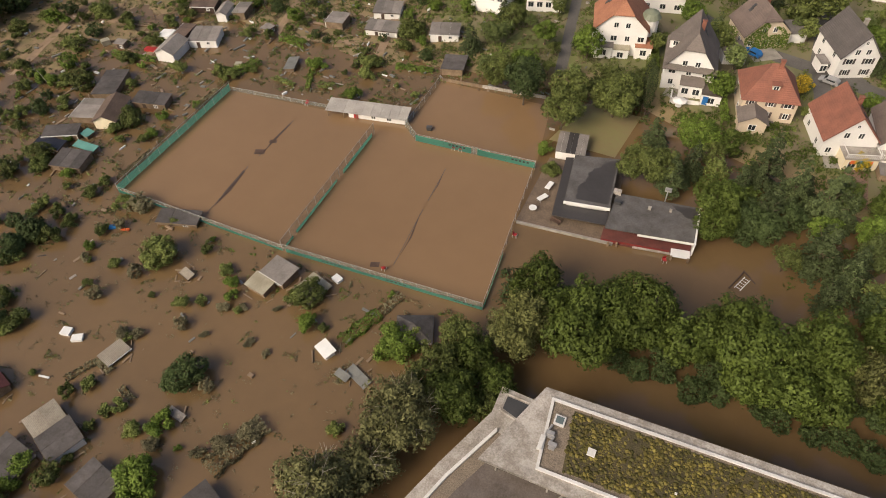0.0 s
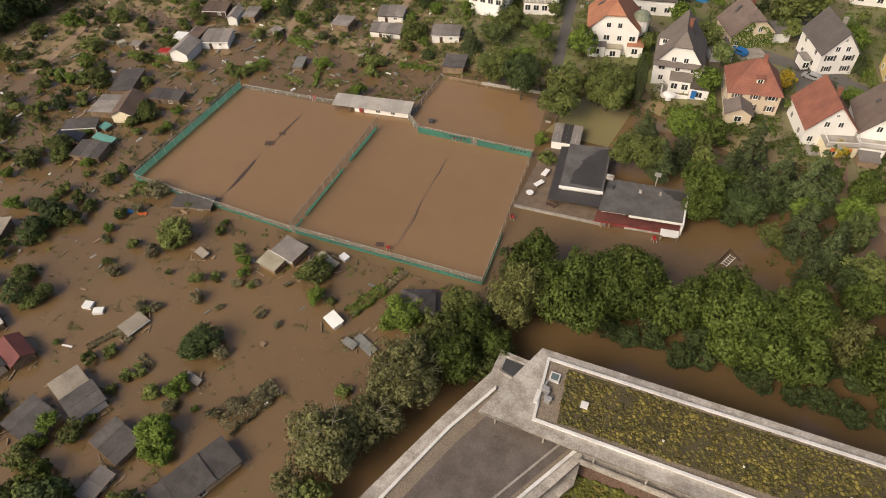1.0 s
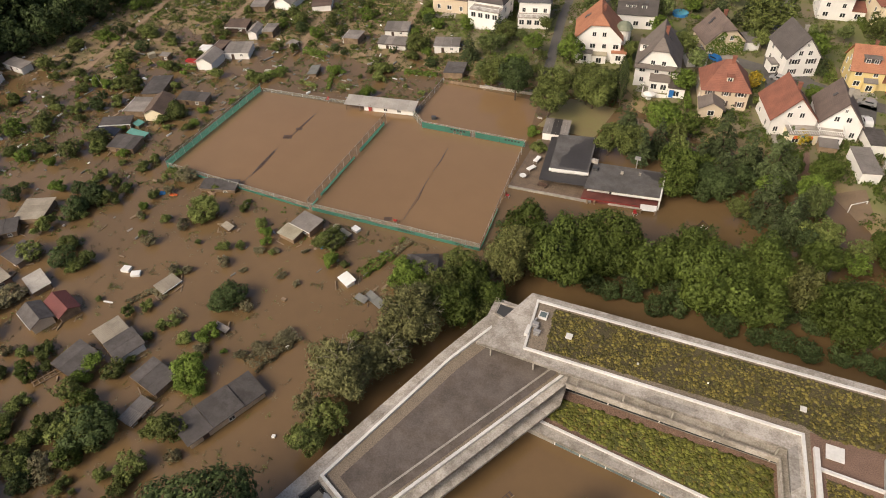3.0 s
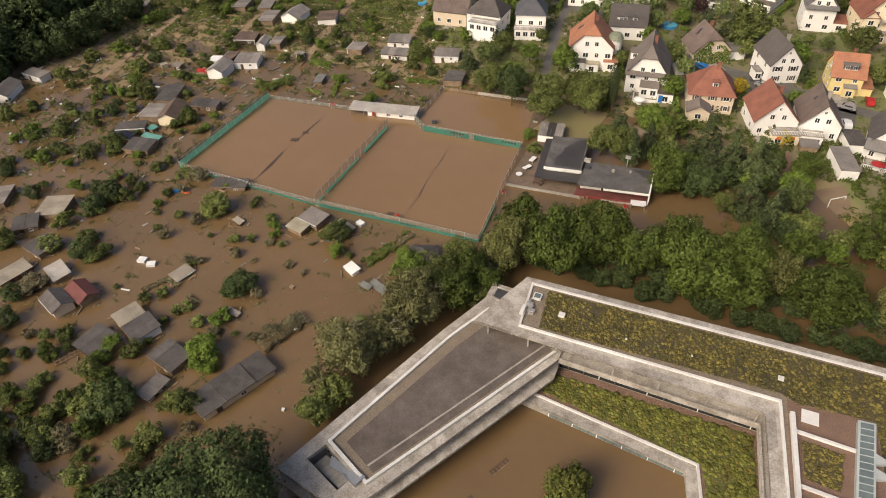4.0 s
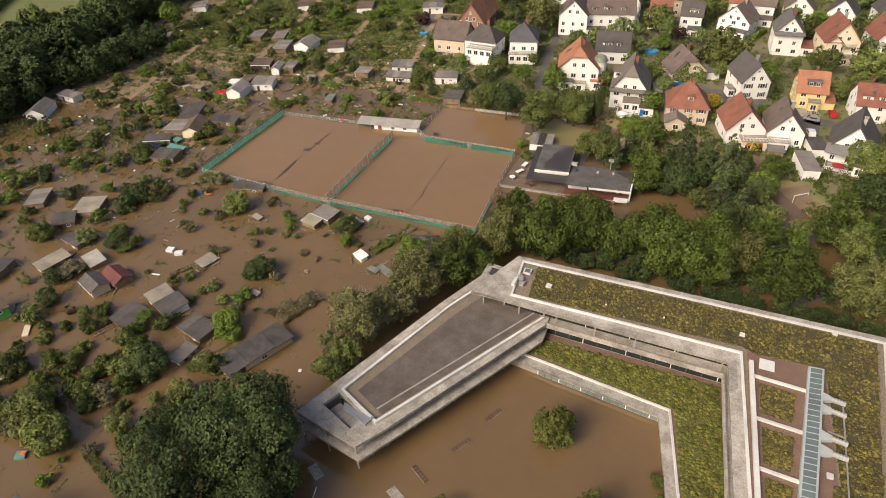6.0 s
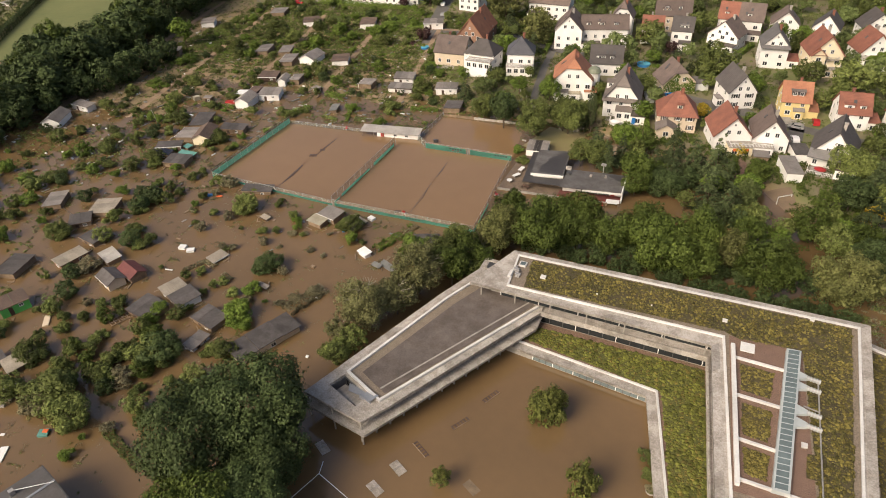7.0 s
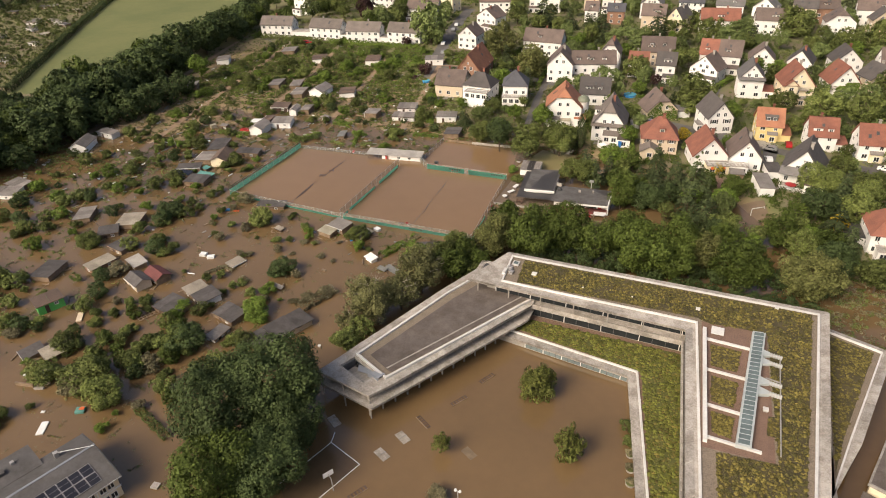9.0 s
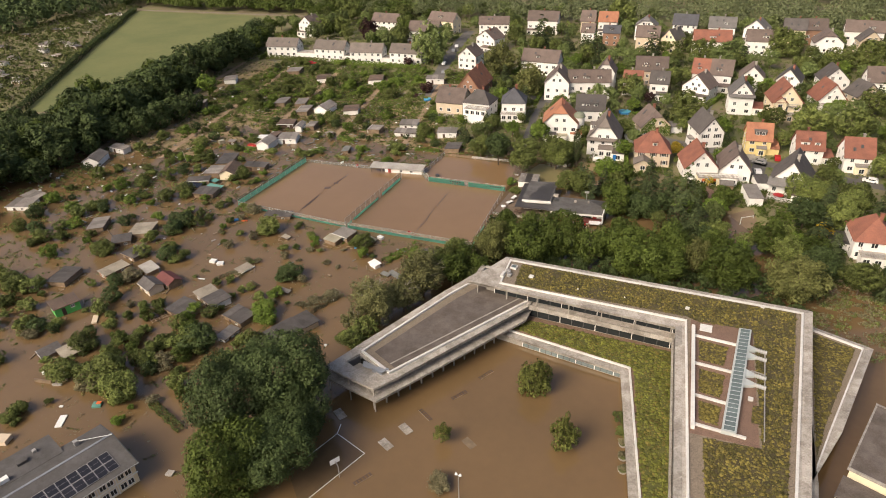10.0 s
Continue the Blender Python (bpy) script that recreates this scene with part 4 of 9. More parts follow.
def skirt(root, w, front, z, roofm, deep=1.3, rise=0.9):
    """A lean-to strip of roof across a gable wall."""
    part("skirt_roof", roof_slab((-w / 2 - 0.3, front - deep, z), (w / 2 + 0.3, front - deep, z), (w / 2 + 0.3, front, z + rise), (-w / 2 - 0.3, front, z + rise), 0.16), roofm, root)


def verge(root, w, front, eave, ridge, material):
    """Boards along the two slopes of a gable."""
    for s in (-1, 1):
        part("verge_board", roof_slab((s * (w / 2 + 0.5), front - 0.62, eave - 0.35), (s * (w / 2 + 0.5), front - 0.46, eave - 0.35), (0, front - 0.46, ridge + 0.28), (0, front - 0.62, ridge + 0.28), 0.34), material, root)


def creeper(root, x0, x1, front, z0, z1, seed, material):
    """Leaves climbing over part of a wall."""
    r = np.random.RandomState(seed)
    x, z = r.uniform(x0, x1, 1400), r.uniform(z0, z1, 1400)
    ok = wave(x, z, 3.0, seed) > -0.25
    p = np.stack([x[ok], np.full(ok.sum(), front - 0.12) + r.normal(0, 0.1, ok.sum()), z[ok]], -1)
    tagged(part("creeper", leaf_cloud(p, np.tile((0, -1.0, 0), (len(p), 1)), 0.26, r), material, root, "green creeper covering the wall"), kind="stuff")


HOUSE_AT = []


def house(x, y, g, w, d, rot, eave, ridge, kind, wall, roof, clip=None, shut=None, plain=False):
    w = min(w, 17)
    if y > 180 and not plain:
        k = 1.5 if y < 262 else 2.6
        eave, ridge = eave + k, ridge + k + 0.5
    if w > 12.5 and kind == "gable":
        w = 11
    if clip is None:
        clip = kind == "gable" and random.random() < 0.2
    wallwords = {"white": "white rendered", "cream": "cream rendered", "beige": "beige rendered", "yellow": "yellow rendered", "brick": "brown brick", "ivy": "ivy-covered"}[wall]
    roofwords = {"orange": "orange tiled", "red": "red tiled", "brown": "brown tiled", "greybrown": "grey-brown tiled", "grey": "grey tiled", "dark": "dark tiled", "slate": "slate"}[roof]
    form = {"gable": "gabled", "side": "pitched", "hip": "hipped"}[kind]
    z0 = float(ground_z(x, y)) - 0.8
    FOOT.append((x, y, 0.5 * (w + d) / 2 + 0.8))
    HOUSE_AT.append((x, y, w, d, rot))
    root = thing("house", pose(x, y, g, 0, 0, rot), f"{wallwords} house with a {roofwords} {form} roof", "house", "houses")
    hw, hd, o = w / 2, d / 2, 0.45
    body, rm = WALLS[wall], ROOFS[roof]
    if kind == "side":
        hw, hd = hd, hw
    # walls: a solid up to the eaves with gable ends
    gw = Geo()
    gw.box(-hw, hw, -hd, hd, z0 - g - 0.5, eave)
    if kind != "hip":
        if clip:
            c = 0.4
            zc = ridge - 0.2 - (ridge - eave) * c
            gw.add([(-hw, -hd, eave), (hw, -hd, eave), (hw * c, -hd, zc), (-hw * c, -hd, zc)], [(0, 1, 2, 3)])
            gw.add([(-hw, hd, eave), (hw, hd, eave), (0, hd, ridge - 0.2)], [(2, 1, 0)])
        else:
            gw.add([(-hw, -hd, eave), (hw, -hd, eave), (0, -hd, ridge - 0.2), (-hw, hd, eave), (hw, hd, eave), (0, hd, ridge - 0.2)], [(0, 1, 2), (5, 4, 3), (1, 4, 5, 2), (3, 0, 2, 5)])
    turn = 90 if kind == "side" else 0
    inner = part("wall", gw, body, root, m=pose(0, 0, 0, 0, 0, turn))
    slope = (ridge - eave) / hw
    ev = eave - slope * o
    rt = pose(0, 0, 0, 0, 0, turn)
    if kind == "hip":
        k = max(0.0, hd - hw) + 0.6
        if hw > hd:
            A, B = (-(hw - hd) - 0.6, 0), ((hw - hd) + 0.6, 0)
        else:
            A, B = (0, -k), (0, k)
        X, Y = hw + o, hd + o
        cs = [(-X, -Y, ev), (X, -Y, ev), (X, Y, ev), (-X, Y, ev)]
        P, Q = (A[0], A[1], ridge), (B[0], B[1], ridge)
        gr = Geo().add(cs + [P, Q], [(0, 1, 5, 4), (1, 2, 5), (2, 3, 4, 5), (3, 0, 4), (3, 2, 1, 0)] if hw > hd else [(0, 1, 4), (1, 2, 5, 4), (2, 3, 5), (3, 0, 4, 5), (3, 2, 1, 0)])
        roof_ob = part("roof", gr, rm, root)
    elif clip:
        c, back = 0.4, 2.2
        zc = ridge + 0.2 - (ridge - eave) * c
        gr = Geo()
        for lift in (0.0, -0.22):
            L = [(-hw - o, hd + o, ev + 0.2 + lift), (-hw - o, -hd - o, ev + 0.2 + lift), (-hw * c, -hd - o, zc + lift), (0, -hd + back, ridge + 0.2 + lift), (0, hd + o, ridge + 0.2 + lift)]
            R = [(-px, py, pz) for px, py, pz in L]
            fs = [(0, 1, 2, 3, 4), (9, 8, 7, 6, 5), (2, 7, 3)]
            gr.add(L + R, fs if lift == 0 else [f[::-1] for f in fs])
        roof_ob = part("roof", gr, rm, root, m=rt)
    else:
        gr = roof_slab((-hw - o, -hd - o, ev + 0.2), (-hw - o, hd + o, ev + 0.2), (0, hd + o, ridge + 0.2), (0, -hd - o, ridge + 0.2))
        gr2 = roof_slab((hw + o, -hd - o, ev + 0.2), (hw + o, hd + o, ev + 0.2), (0, hd + o, ridge + 0.2), (0, -hd - o, ridge + 0.2))
        gr.add(gr2.v, gr2.f)
        roof_ob = part("roof", gr, rm, root, m=rt)
    # chimney
    part("chimney", Geo().box(-0.4, 0.4, -0.3, 0.3, ridge - 1.6, ridge + 0.9).box(-0.5, 0.5, -0.4, 0.4, ridge + 0.9, ridge + 1.05), ROOFS["red"] if random.random() < 0.5 else CONCRETE_DARK, root,
         m=rt @ pose(0.7, random.uniform(-0.4, 0.4) * hd, 0))
    # windows: front, sides; floor heights 2.8 m
    shutters = ROOFS[shut] if shut else None
    fw, sd = w / 2, d / 2
    floors = [0.9] + ([3.6] if eave > 4.6 else []) + ([6.3] if eave > 8 else [])
    n = max(2, int(w / 2.9))
    for z in floors:
        for i in range(n):
            if z + 1.4 < eave + 0.3:
                window(-fw + (i + 0.5) * w / n + random.uniform(-0.2, 0.2), -sd, z, random.choice((1.1, 1.5)), 1.35, 0, root, shutters)
        for i in range(2):
            if z + 1.4 < eave + 0.3:
                window(-fw, -sd + (i + 0.5) * d / 2, z, 1.1, 1.35, -90, root)
                window(fw, -sd + (i + 0.5) * d / 2, z, 1.1, 1.35, 90, root)
    if kind == "gable":
        for s in (-1, 1):
            window(s * min(1.3, w * 0.14), -sd, eave + 0.35, 1.1, 1.3, 0, root)
        if ridge - eave > 4.6 and not clip:
            window(0, -sd, eave + 2.7, 0.7, 0.8, 0, root)
    elif kind == "side":
        for s in (-1, 1):
            window(s * fw, 0, eave + 0.5, 1.1, 1.2, 90 * s, root)
    # roof windows on the slope
    if kind == "side" and not plain and random.random() < 0.45:
        dormer(root, random.uniform(-0.2, 0.2) * w, -sd + 1.2, eave + 0.9, random.choice((1.5, 3.0)), rm, body)
    if not plain and random.random() < 0.55:
        wa = random.uniform(0.35, 0.6) * w
        xa = random.choice((-fw, fw - wa))
        annex(root, xa, xa + wa, -sd - random.uniform(2, 3.5), -sd, 2.5, body, BITUMEN if random.random() < 0.6 else rm, random.choice((0, 0.5)))
    for i in range(random.choice((1, 2))):
        t, u = random.uniform(0.35, 0.65), random.uniform(-0.5, 0.5) * hd
        s = -1 if kind == "side" else random.choice((-1, 1))
        if kind == "hip":
            continue
        zc = eave + (ridge - eave) * (1 - t) + 0.27
        sl = math.degrees(math.atan2(ridge - eave, hw))
        rw = part("roof_window", Geo().box(-0.55, 0.55, -0.4, 0.4, -0.02, 0.09), FRAME_D, roof_ob, m=pose(s * hw * t, u, zc, 0, s * sl, 0))
    return root


# ---- garden huts ----
HUTS = {
    "solar": ("dark", "wood", "flat", "dark garden hut with a flat felt roof"), "solar2": ("solar", "wood", "flat", "lean-to with solar panels on its roof"),
    "dark": ("dark", "wood", "mono", "wooden garden hut with a dark felt roof"), "turq": ("turq", "wood", "flat", "low shelter with a turquoise sheet roof"),
    "grey": ("grey", "wood", "mono", "wooden garden hut with a grey felt roof"), "gable": ("brown", "cream", "gable", "small cream garden house with a brown gabled roof"),
    "whitegable": ("grey", "white", "gable", "small white garden house with a grey gabled roof"), "brown": ("brown", "dark", "mono", "dark wooden hut with a brown roof"),
    "greywhite": ("grey", "white", "mono", "white garden hut with a grey sheet roof"), "white": ("white", "white", "flat", "small white shelter standing in the water"),
    "glass": ("poly", "wood", "mono", "garden lean-to roofed with clouded plastic"), "wood": ("beige", "wood", "flat", "low wooden shed in the flood"),
    "beige": ("beige", "wood", "mono", "garden hut with a beige sheet roof"), "red": ("red", "wood", "gable", "garden hut with a dull red roof"),
    "darkwhite": ("dark", "white", "mono", "garden hut with a dark roof and white front"), "darkbeige": ("dark", "beige", "gable", "beige garden hut with a dark roof"),
    "stripe": ("stripe", "wood", "mono", "hut with a striped light sheet roof"), "greyorange": ("beige", "brick", "mono", "hut with a light roof and orange-brown walls"),
    "green": ("brown", "green", "mono", "bright green garden hut with a brown roof"), "brownwhite": ("brown", "white", "mono", "white garden hut with a brown roof"),
    "tarp": ("tarp", "wood", "flat", "grey tarpaulin-covered stack in the water"),
}


HUT_AT = []


def hut(x, y, w, d, rot, h, kind):
    if w > 9.5 and kind not in ("three", "tennishut"):
        w = 8
    d = min(d, 6.5)
    roofk, wallk, form, label = HUTS[kind]
    roofm = {"solar": SOLAR, "turq": TURQ, "white": PLASTIC, "poly": POLY, "stripe": CORRUGATED, "tarp": TARP}.get(roofk) or HUTROOF[roofk]
    FOOT.append((x, y, 0.25 * (w + d)))
    HUT_AT.append((x, y, w, d, rot))
    g = min(float(ground_z(x, y)), 0.0) - 0.3
    lift = max(0.0, float(ground_z(x, y)) - 0.1)
    name = {"tarp": "covered_stack", "glass": "greenhouse", "white": "white_shelter"}.get(kind, "garden_hut")
    root = thing(name, pose(x, y, g + lift, 0, 0, rot), label, "hut", "garden huts")
    h = h - g
    hw, hd = w / 2, d / 2
    wm = WALLS[wallk]
    rise = 0.25 if form != "gable" else 0.0
    part("wall", Geo().add([(-hw + .15, -hd + .15, 0), (hw - .15, -hd + .15, 0), (hw - .15, hd - .15, 0), (-hw + .15, hd - .15, 0), (-hw + .15, -hd + .15, h - 0.14 - rise), (hw - .15, -hd + .15, h - 0.14 - rise), (hw - .15, hd - .15, h - 0.12), (-hw + .15, hd - .15, h - 0.12)],
                            [(0, 1, 5, 4), (1, 2, 6, 5), (2, 3, 7, 6), (3, 0, 4, 7), (4, 5, 6, 7)]), wm, root)
    if form == "gable":
        peak = h + d * 0.26
        for s in (-1, 1):
            xg = s * (hw - 0.15)
            part("gable_wall", Geo().add([(xg, -hd + .15, h - .14), (xg, hd - .15, h - .14), (xg, 0, peak - .1)], [(0, 1, 2) if s > 0 else (0, 2, 1)]), wm, root)
        r1 = roof_slab((-hw - .2, -hd - .2, h - .1), (hw + .2, -hd - .2, h - .1), (hw + .2, 0, peak), (-hw - .2, 0, peak), 0.1)
        r2 = roof_slab((hw + .2, hd + .2, h - .1), (-hw - .2, hd + .2, h - .1), (-hw - .2, 0, peak), (hw + .2, 0, peak), 0.1)
        part("roof", r1.add(r2.v, r2.f), roofm, root)
    else:
        # felt or sheet roof in strips
        k = max(1, round(w / 2.4))
        for i in range(k):
            x0, x1 = -hw - .12 + i * (w + .24) / k, -hw - .12 + (i + 1) * (w + .24) / k - 0.03
            dz = random.uniform(-0.02, 0.02)
            part("roof_sheet", roof_slab((x0, -hd - .15, h - rise + dz), (x1, -hd - .15, h - rise + dz), (x1, hd + .15, h + dz), (x0, hd + .15, h + dz), 0.1), roofm, root)
    if kind not in ("tarp", "turq", "white", "glass"):
        trim = FRAME_W if random.random() < 0.4 else WOOD if random.random() < 0.5 else WOOD_DARK
        zf = h - rise - (0.1 if form == "gable" else 0)
        part("fascia", Geo().box(-hw - .16, hw + .16, -hd - .22, -hd - .17, zf - 0.16, zf + 0.03), trim, root, "painted fascia board")
        if form != "gable" and random.random() < 0.5:
            part("veranda_post", Geo().box(-hw + 0.1, -hw + 0.2, -hd - 0.1, -hd, 0, h - rise - 0.1), trim, root)
            part("veranda_post", Geo().box(hw - 0.2, hw - 0.1, -hd - 0.1, -hd, 0, h - rise - 0.1), trim, root)
    if kind not in ("tarp", "turq", "white", "glass", "wood"):
        part("door", Geo().box(-hw * 0.3 - 0.4, -hw * 0.3 + 0.4, -hd + 0.08, -hd + 0.16, 0, h - 0.75), WOOD_DARK, root)
        window(hw * 0.4, -hd + 0.14, h - 1.35, 0.9, 0.7, 0, root)
        window(-hw + 0.14, 0, h - 1.3, 0.9, 0.7, -90, root)
    return root


# ---- tennis courts ----
def fence(name, a, b, pitch, height, screen, label, net_top=None, bars=0):
    """Posts with netting, and a green windscreen along part of it. screen: (from, to, low, high) as shares of the length and heights."""
    root = thing(name, pose(a[0], a[1], 0, 0, 0, math.degrees(math.atan2(b[1] - a[1], b[0] - a[0]))), label, "fence", "court fences")
    L = math.dist(a, b)
    k = max(1, round(L / pitch))
    for i in range(k + 1):
        part("post", Geo().tube((i * L / k, 0, -1.3), (i * L / k, 0, height + 0.1), 0.04, 0.04, 6), STEEL, root)
    part("rail", Geo().tube((0, 0, height), (L, 0, height), 0.03, 0.03, 5), STEEL, root)
    part("netting", Geo().box(0, L, -0.01, 0.01, 0.05, height), NETTING, root)
    for s0, s1, z0, z1 in screen:
        n = max(1, round((s1 - s0) * L / 6))
        for i in range(n):
            x0, x1 = (s0 + (s1 - s0) * i / n) * L, (s0 + (s1 - s0) * (i + 1) / n) * L - 0.04
            sag = random.uniform(0.0, 0.12)
            sc = part("windscreen", Geo().add([(x0, -0.05, z0), (x1, -0.05, z0), (x1, -0.05, z1 - sag), ((x0 + x1) / 2, -0.08, z1 - sag * 1.6), (x0, -0.05, z1)], [(0, 1, 2, 3, 4)]), GREEN_SCREEN, root, "green fabric windscreen")
            if bars and i % 2 == bars % 2:
                for j in range(5):
                    xb = x0 + (x1 - x0) * (0.2 + 0.13 * j)
                    part("print", Geo().box(xb, xb + 0.45, -0.12, -0.1, z0 + 0.55 * (z1 - z0), z0 + 0.8 * (z1 - z0)), FRAME_D, sc)
    return root


NW, SW, SM, SE, NE = (-97.5, 94.2), (-97.6, 57.6), (-59.1, 56.9), (-21.3, 58.5), (-24.4, 94.9)
fence("court_fence", NW, SW, 3.0, 2.3, [(0, 1, 0.05, 1.75)], "green screened tennis court fence rising from the water", bars=0)
fence("court_fence", SW, SM, 3.0, 1.6, [(0.0, 0.12, 0.05, 0.9), (0.16, 1, 0.05, 0.7)], "tennis court fence with a low green screen")
fence("court_fence", SM, SE, 3.0, 1.9, [(0.02, 1, 0.05, 0.95)], "tennis court fence with a low green screen", bars=1)
fence("court_fence", SE, NE, 3.0, 1.8, [(0, 0.35, 0.05, 0.8)], "wire fence along the tennis court")
fence("court_fence", (-50.1, 93.8), NE, 3.2, 1.9, [(0.0, 0.48, 0.05, 1.6), (0.53, 1, 0.05, 1.6)], "court fence with printed green windscreens", bars=1)
fence("court_fence", SM, (-59.3, 92.6), 3.0, 2.8, [(0.03, 0.10, 0.05, 0.7), (0.13, 0.55, 0.05, 0.85), (0.62, 0.97, 0.05, 1.0)], "dividing fence between two flooded courts")
fence("court_fence", NW, (-73.0, 96.6), 3.0, 1.0, [], "low wire fence behind the tennis court")
fence("court_fence", (-54.0, 98.0), (-54.0, 115.5), 3.0, 1.4, [], "wire fence beside the upper court")
fence("court_fence", (-54.2, 97.2), (-50.1, 93.8), 2.2, 2.2, [], "short wire fence at the hut")
solid("court", Geo().prism([SW, SM, SE, NE, (-50.1, 93.8), (-54.2, 97.2), NW], -0.8, 0.012), COURT, "flooded clay tennis courts under shallow brown water", "court", kind="structure")
solid("court", Geo().prism([(-49.5, 95.2), (NE[0], NE[1] + 0.6), (-27.5, 115.5), (-53.6, 115.5), (-53.6, 97.6)], -0.8, 0.012), COURT, "flooded upper court under shallow brown water", "court", kind="structure")
wall = thing("garden_wall", pose(0, 0, 0), "low pale wall behind the upper court", "wall")
for i in range(10):
    part("wall_panel", Geo().bar(lerp((-53.8, 115.6), (-29.5, 117.8), i / 10 + 0.002), lerp((-53.8, 115.6), (-29.5, 117.8), (i + 1) / 10 - 0.002), 0.25, -0.6, 0.75), CONCRETE if i > 3 else WOOD, wall)


def umpire_chair(x, y, rot, material=RED_PAINT):
    root = thing("umpire_chair", pose(x, y, 0, 0, 0, rot), "half-sunk red umpire chair on the court", "chair", "umpire chairs")
    for sx in (-0.3, 0.3):
        for sy in (-0.35, 0.35):
            part("leg", Geo().tube((sx * 1.2, sy * 1.2, -1.1), (sx, sy, 0.6), 0.03, 0.03, 5), FRAME_W, root)
    part("seat", Geo().box(-0.32, 0.32, -0.32, 0.32, 0.6, 0.66), material, root)
    part("backrest", Geo().box(-0.32, 0.32, 0.28, 0.34, 0.66, 1.2), material, root)


for x, y, r in ((-78.0, 96.0, 0), (-41.6, 94.2, 0), (-40.2, 94.3, 10), (-40.2, 59.9, 180), (-21.9, 76.0, 90), (4.0, 80.2, 30)):
    umpire_chair(x, y, r)
for a, b in (((-77.9, 59.6), (-78.3, 73.5)), ((-78.1, 77.3), (-77.9, 90.0)), ((-39.2, 61.5), (-40.2, 76.0)), ((-40.3, 78.5), (-40.8, 88.0))):
    net = thing("tennis_net", pose(0, 0, 0), "dark tennis net just breaking the water surface", "net", "tennis nets")
    part("tape", Geo().bar(a, b, 0.10, -0.3, 0.03), FRAME_D, net)
    wide = 0.8 if a[1] < 60 else 0.45 if a[0] < -60 else 0.18
    part("sagging_mesh", Geo().prism([(a[0] + wide * 0.3, lerp(a, b, 0.12)[1]), (a[0] + wide * 0.7, lerp(a, b, 0.5)[1]), (b[0] + wide * 0.4, lerp(a, b, 0.9)[1]), (b[0] - wide * 0.3, lerp(a, b, 0.92)[1]), (a[0] - wide * 0.5, lerp(a, b, 0.45)[1])], -0.3, 0.022), WOOD_DARK, net, "dark sagging net at the surface")
    for q in (a, b):
        part("post", Geo().tube((q[0], q[1], -1), (q[0], q[1], 0.12), 0.05, 0.05, 6), FRAME_D, net)
for x, y, s in ((-78.7, 78.4, 1.1), (-42.3, 60.4, 0.8), (-78.0, 82.3, 0.8)):
    solid("court_mat", Geo().box(-s, s, -s * 0.7, s * 0.7, -0.1, 0.03), WOOD_DARK, "dark mat floating on the flooded court", "mat", m=pose(x, y, 0, 0, 0, 20))
roller = thing("court_roller", pose(-49.0, 98.2, 0.0, 0, 0, 15), "black bin by the court screen", "bin")
part("body", Geo().prism([(-0.5, -0.4), (0.5, -0.4), (0.55, 0.4), (-0.55, 0.4)], -0.5, 0.7), FRAME_D, roller)
part("lid", Geo().box(-0.6, 0.6, -0.45, 0.45, 0.7, 0.8), FRAME_D, roller)

th = thing("tennis_hut", pose(-63.2, 97.6, 0, 0, 0, 10), "long low white hut with a pale corrugated roof", "hut")
part("wall", Geo().box(-1.0, 8.6, -1.3, 1.6, -1, 1.6), WALLS["white"], th)
for i in range(9):
    x0 = -9.2 + i * 2.05
    part("roof_sheet", roof_slab((x0, -2.1, 1.75), (x0 + 2.02, -2.1, 1.75), (x0 + 2.02, 2.0, 2.25), (x0, 2.0, 2.25), 0.08), CORRUGATED, th)
for x in (-8.8, -5.2, -2.2):
    for y in (-1.7, 1.6):
        part("post", Geo().box(x - 0.08, x + 0.08, y - 0.08, y + 0.08, -1, 1.9), WOOD, th)
part("door", Geo().box(-3.0, -2.0, -1.36, -1.28, -0.8, 1.4), RED_PAINT, th, "red door")
part("door_wall", Geo().box(-4.2, -1.0, -1.28, 1.6, -1, 1.6), WALLS["white"], th)
for x in (1.5, 5.0):
    window(x, -1.3, 0.4, 1.1, 0.8, 0, th)

# ---- clubhouse ----
YARD = mat("muddy_paving", (0.190, 0.138, 0.096), (0.098, 0.072, 0.050), 1.6, 0.9, 0.4, fine=0.6)
club = thing("clubhouse", pose(0, 0, 0), "flat-roofed grey clubhouse with red terrace rails above the flood", "building")
UP = [(-15.7, 84.8), (-7.5, 86.1), (-9.1, 99.9), (-17.4, 98.0)]
LO = [(-7.2, 81.6), (8.1, 84.0), (7.4, 92.7), (-7.4, 91.0)]
part("wall", Geo().prism(inset(UP, 0.5), -1.5, 3.0), WALLS["white"], club)
CLUB_FELT = stained(mat("grey_roofing_felt", (0.128, 0.120, 0.115), (0.080, 0.075, 0.072), 0.9, 0.85, 0.2, fine=0.4), 0.22, 0.5)
part("upper_roof", Geo().prism(UP, 3.0, 3.3), CLUB_FELT, club, "dark flat roof")
rp = random.Random(4)
ragged = [lerp((-13.6, 86.2), (-10.9, 98.9), t / 15) for t in range(16)]
ragged = [(px - 1.5 * math.sin(k * 0.21) * (k < 12) + rp.uniform(-0.55, 0.55), py) for k, (px, py) in enumerate(ragged)]
part("roof_patch", Geo().prism([(-8.0, 86.9), (-9.35, 99.2)] + ragged[::-1], 3.3, 3.31), BITUMEN_DARK, club, "wet dark patch")
part("roof_patch", Geo().prism([(7.2, 88.6), (7.0, 92.2), (2.6, 91.6), (3.6, 90.6), (4.6, 90.3), (5.2, 89.4), (6.2, 89.3)], 2.85, 2.86), BITUMEN_DARK, club, "wet dark patch")
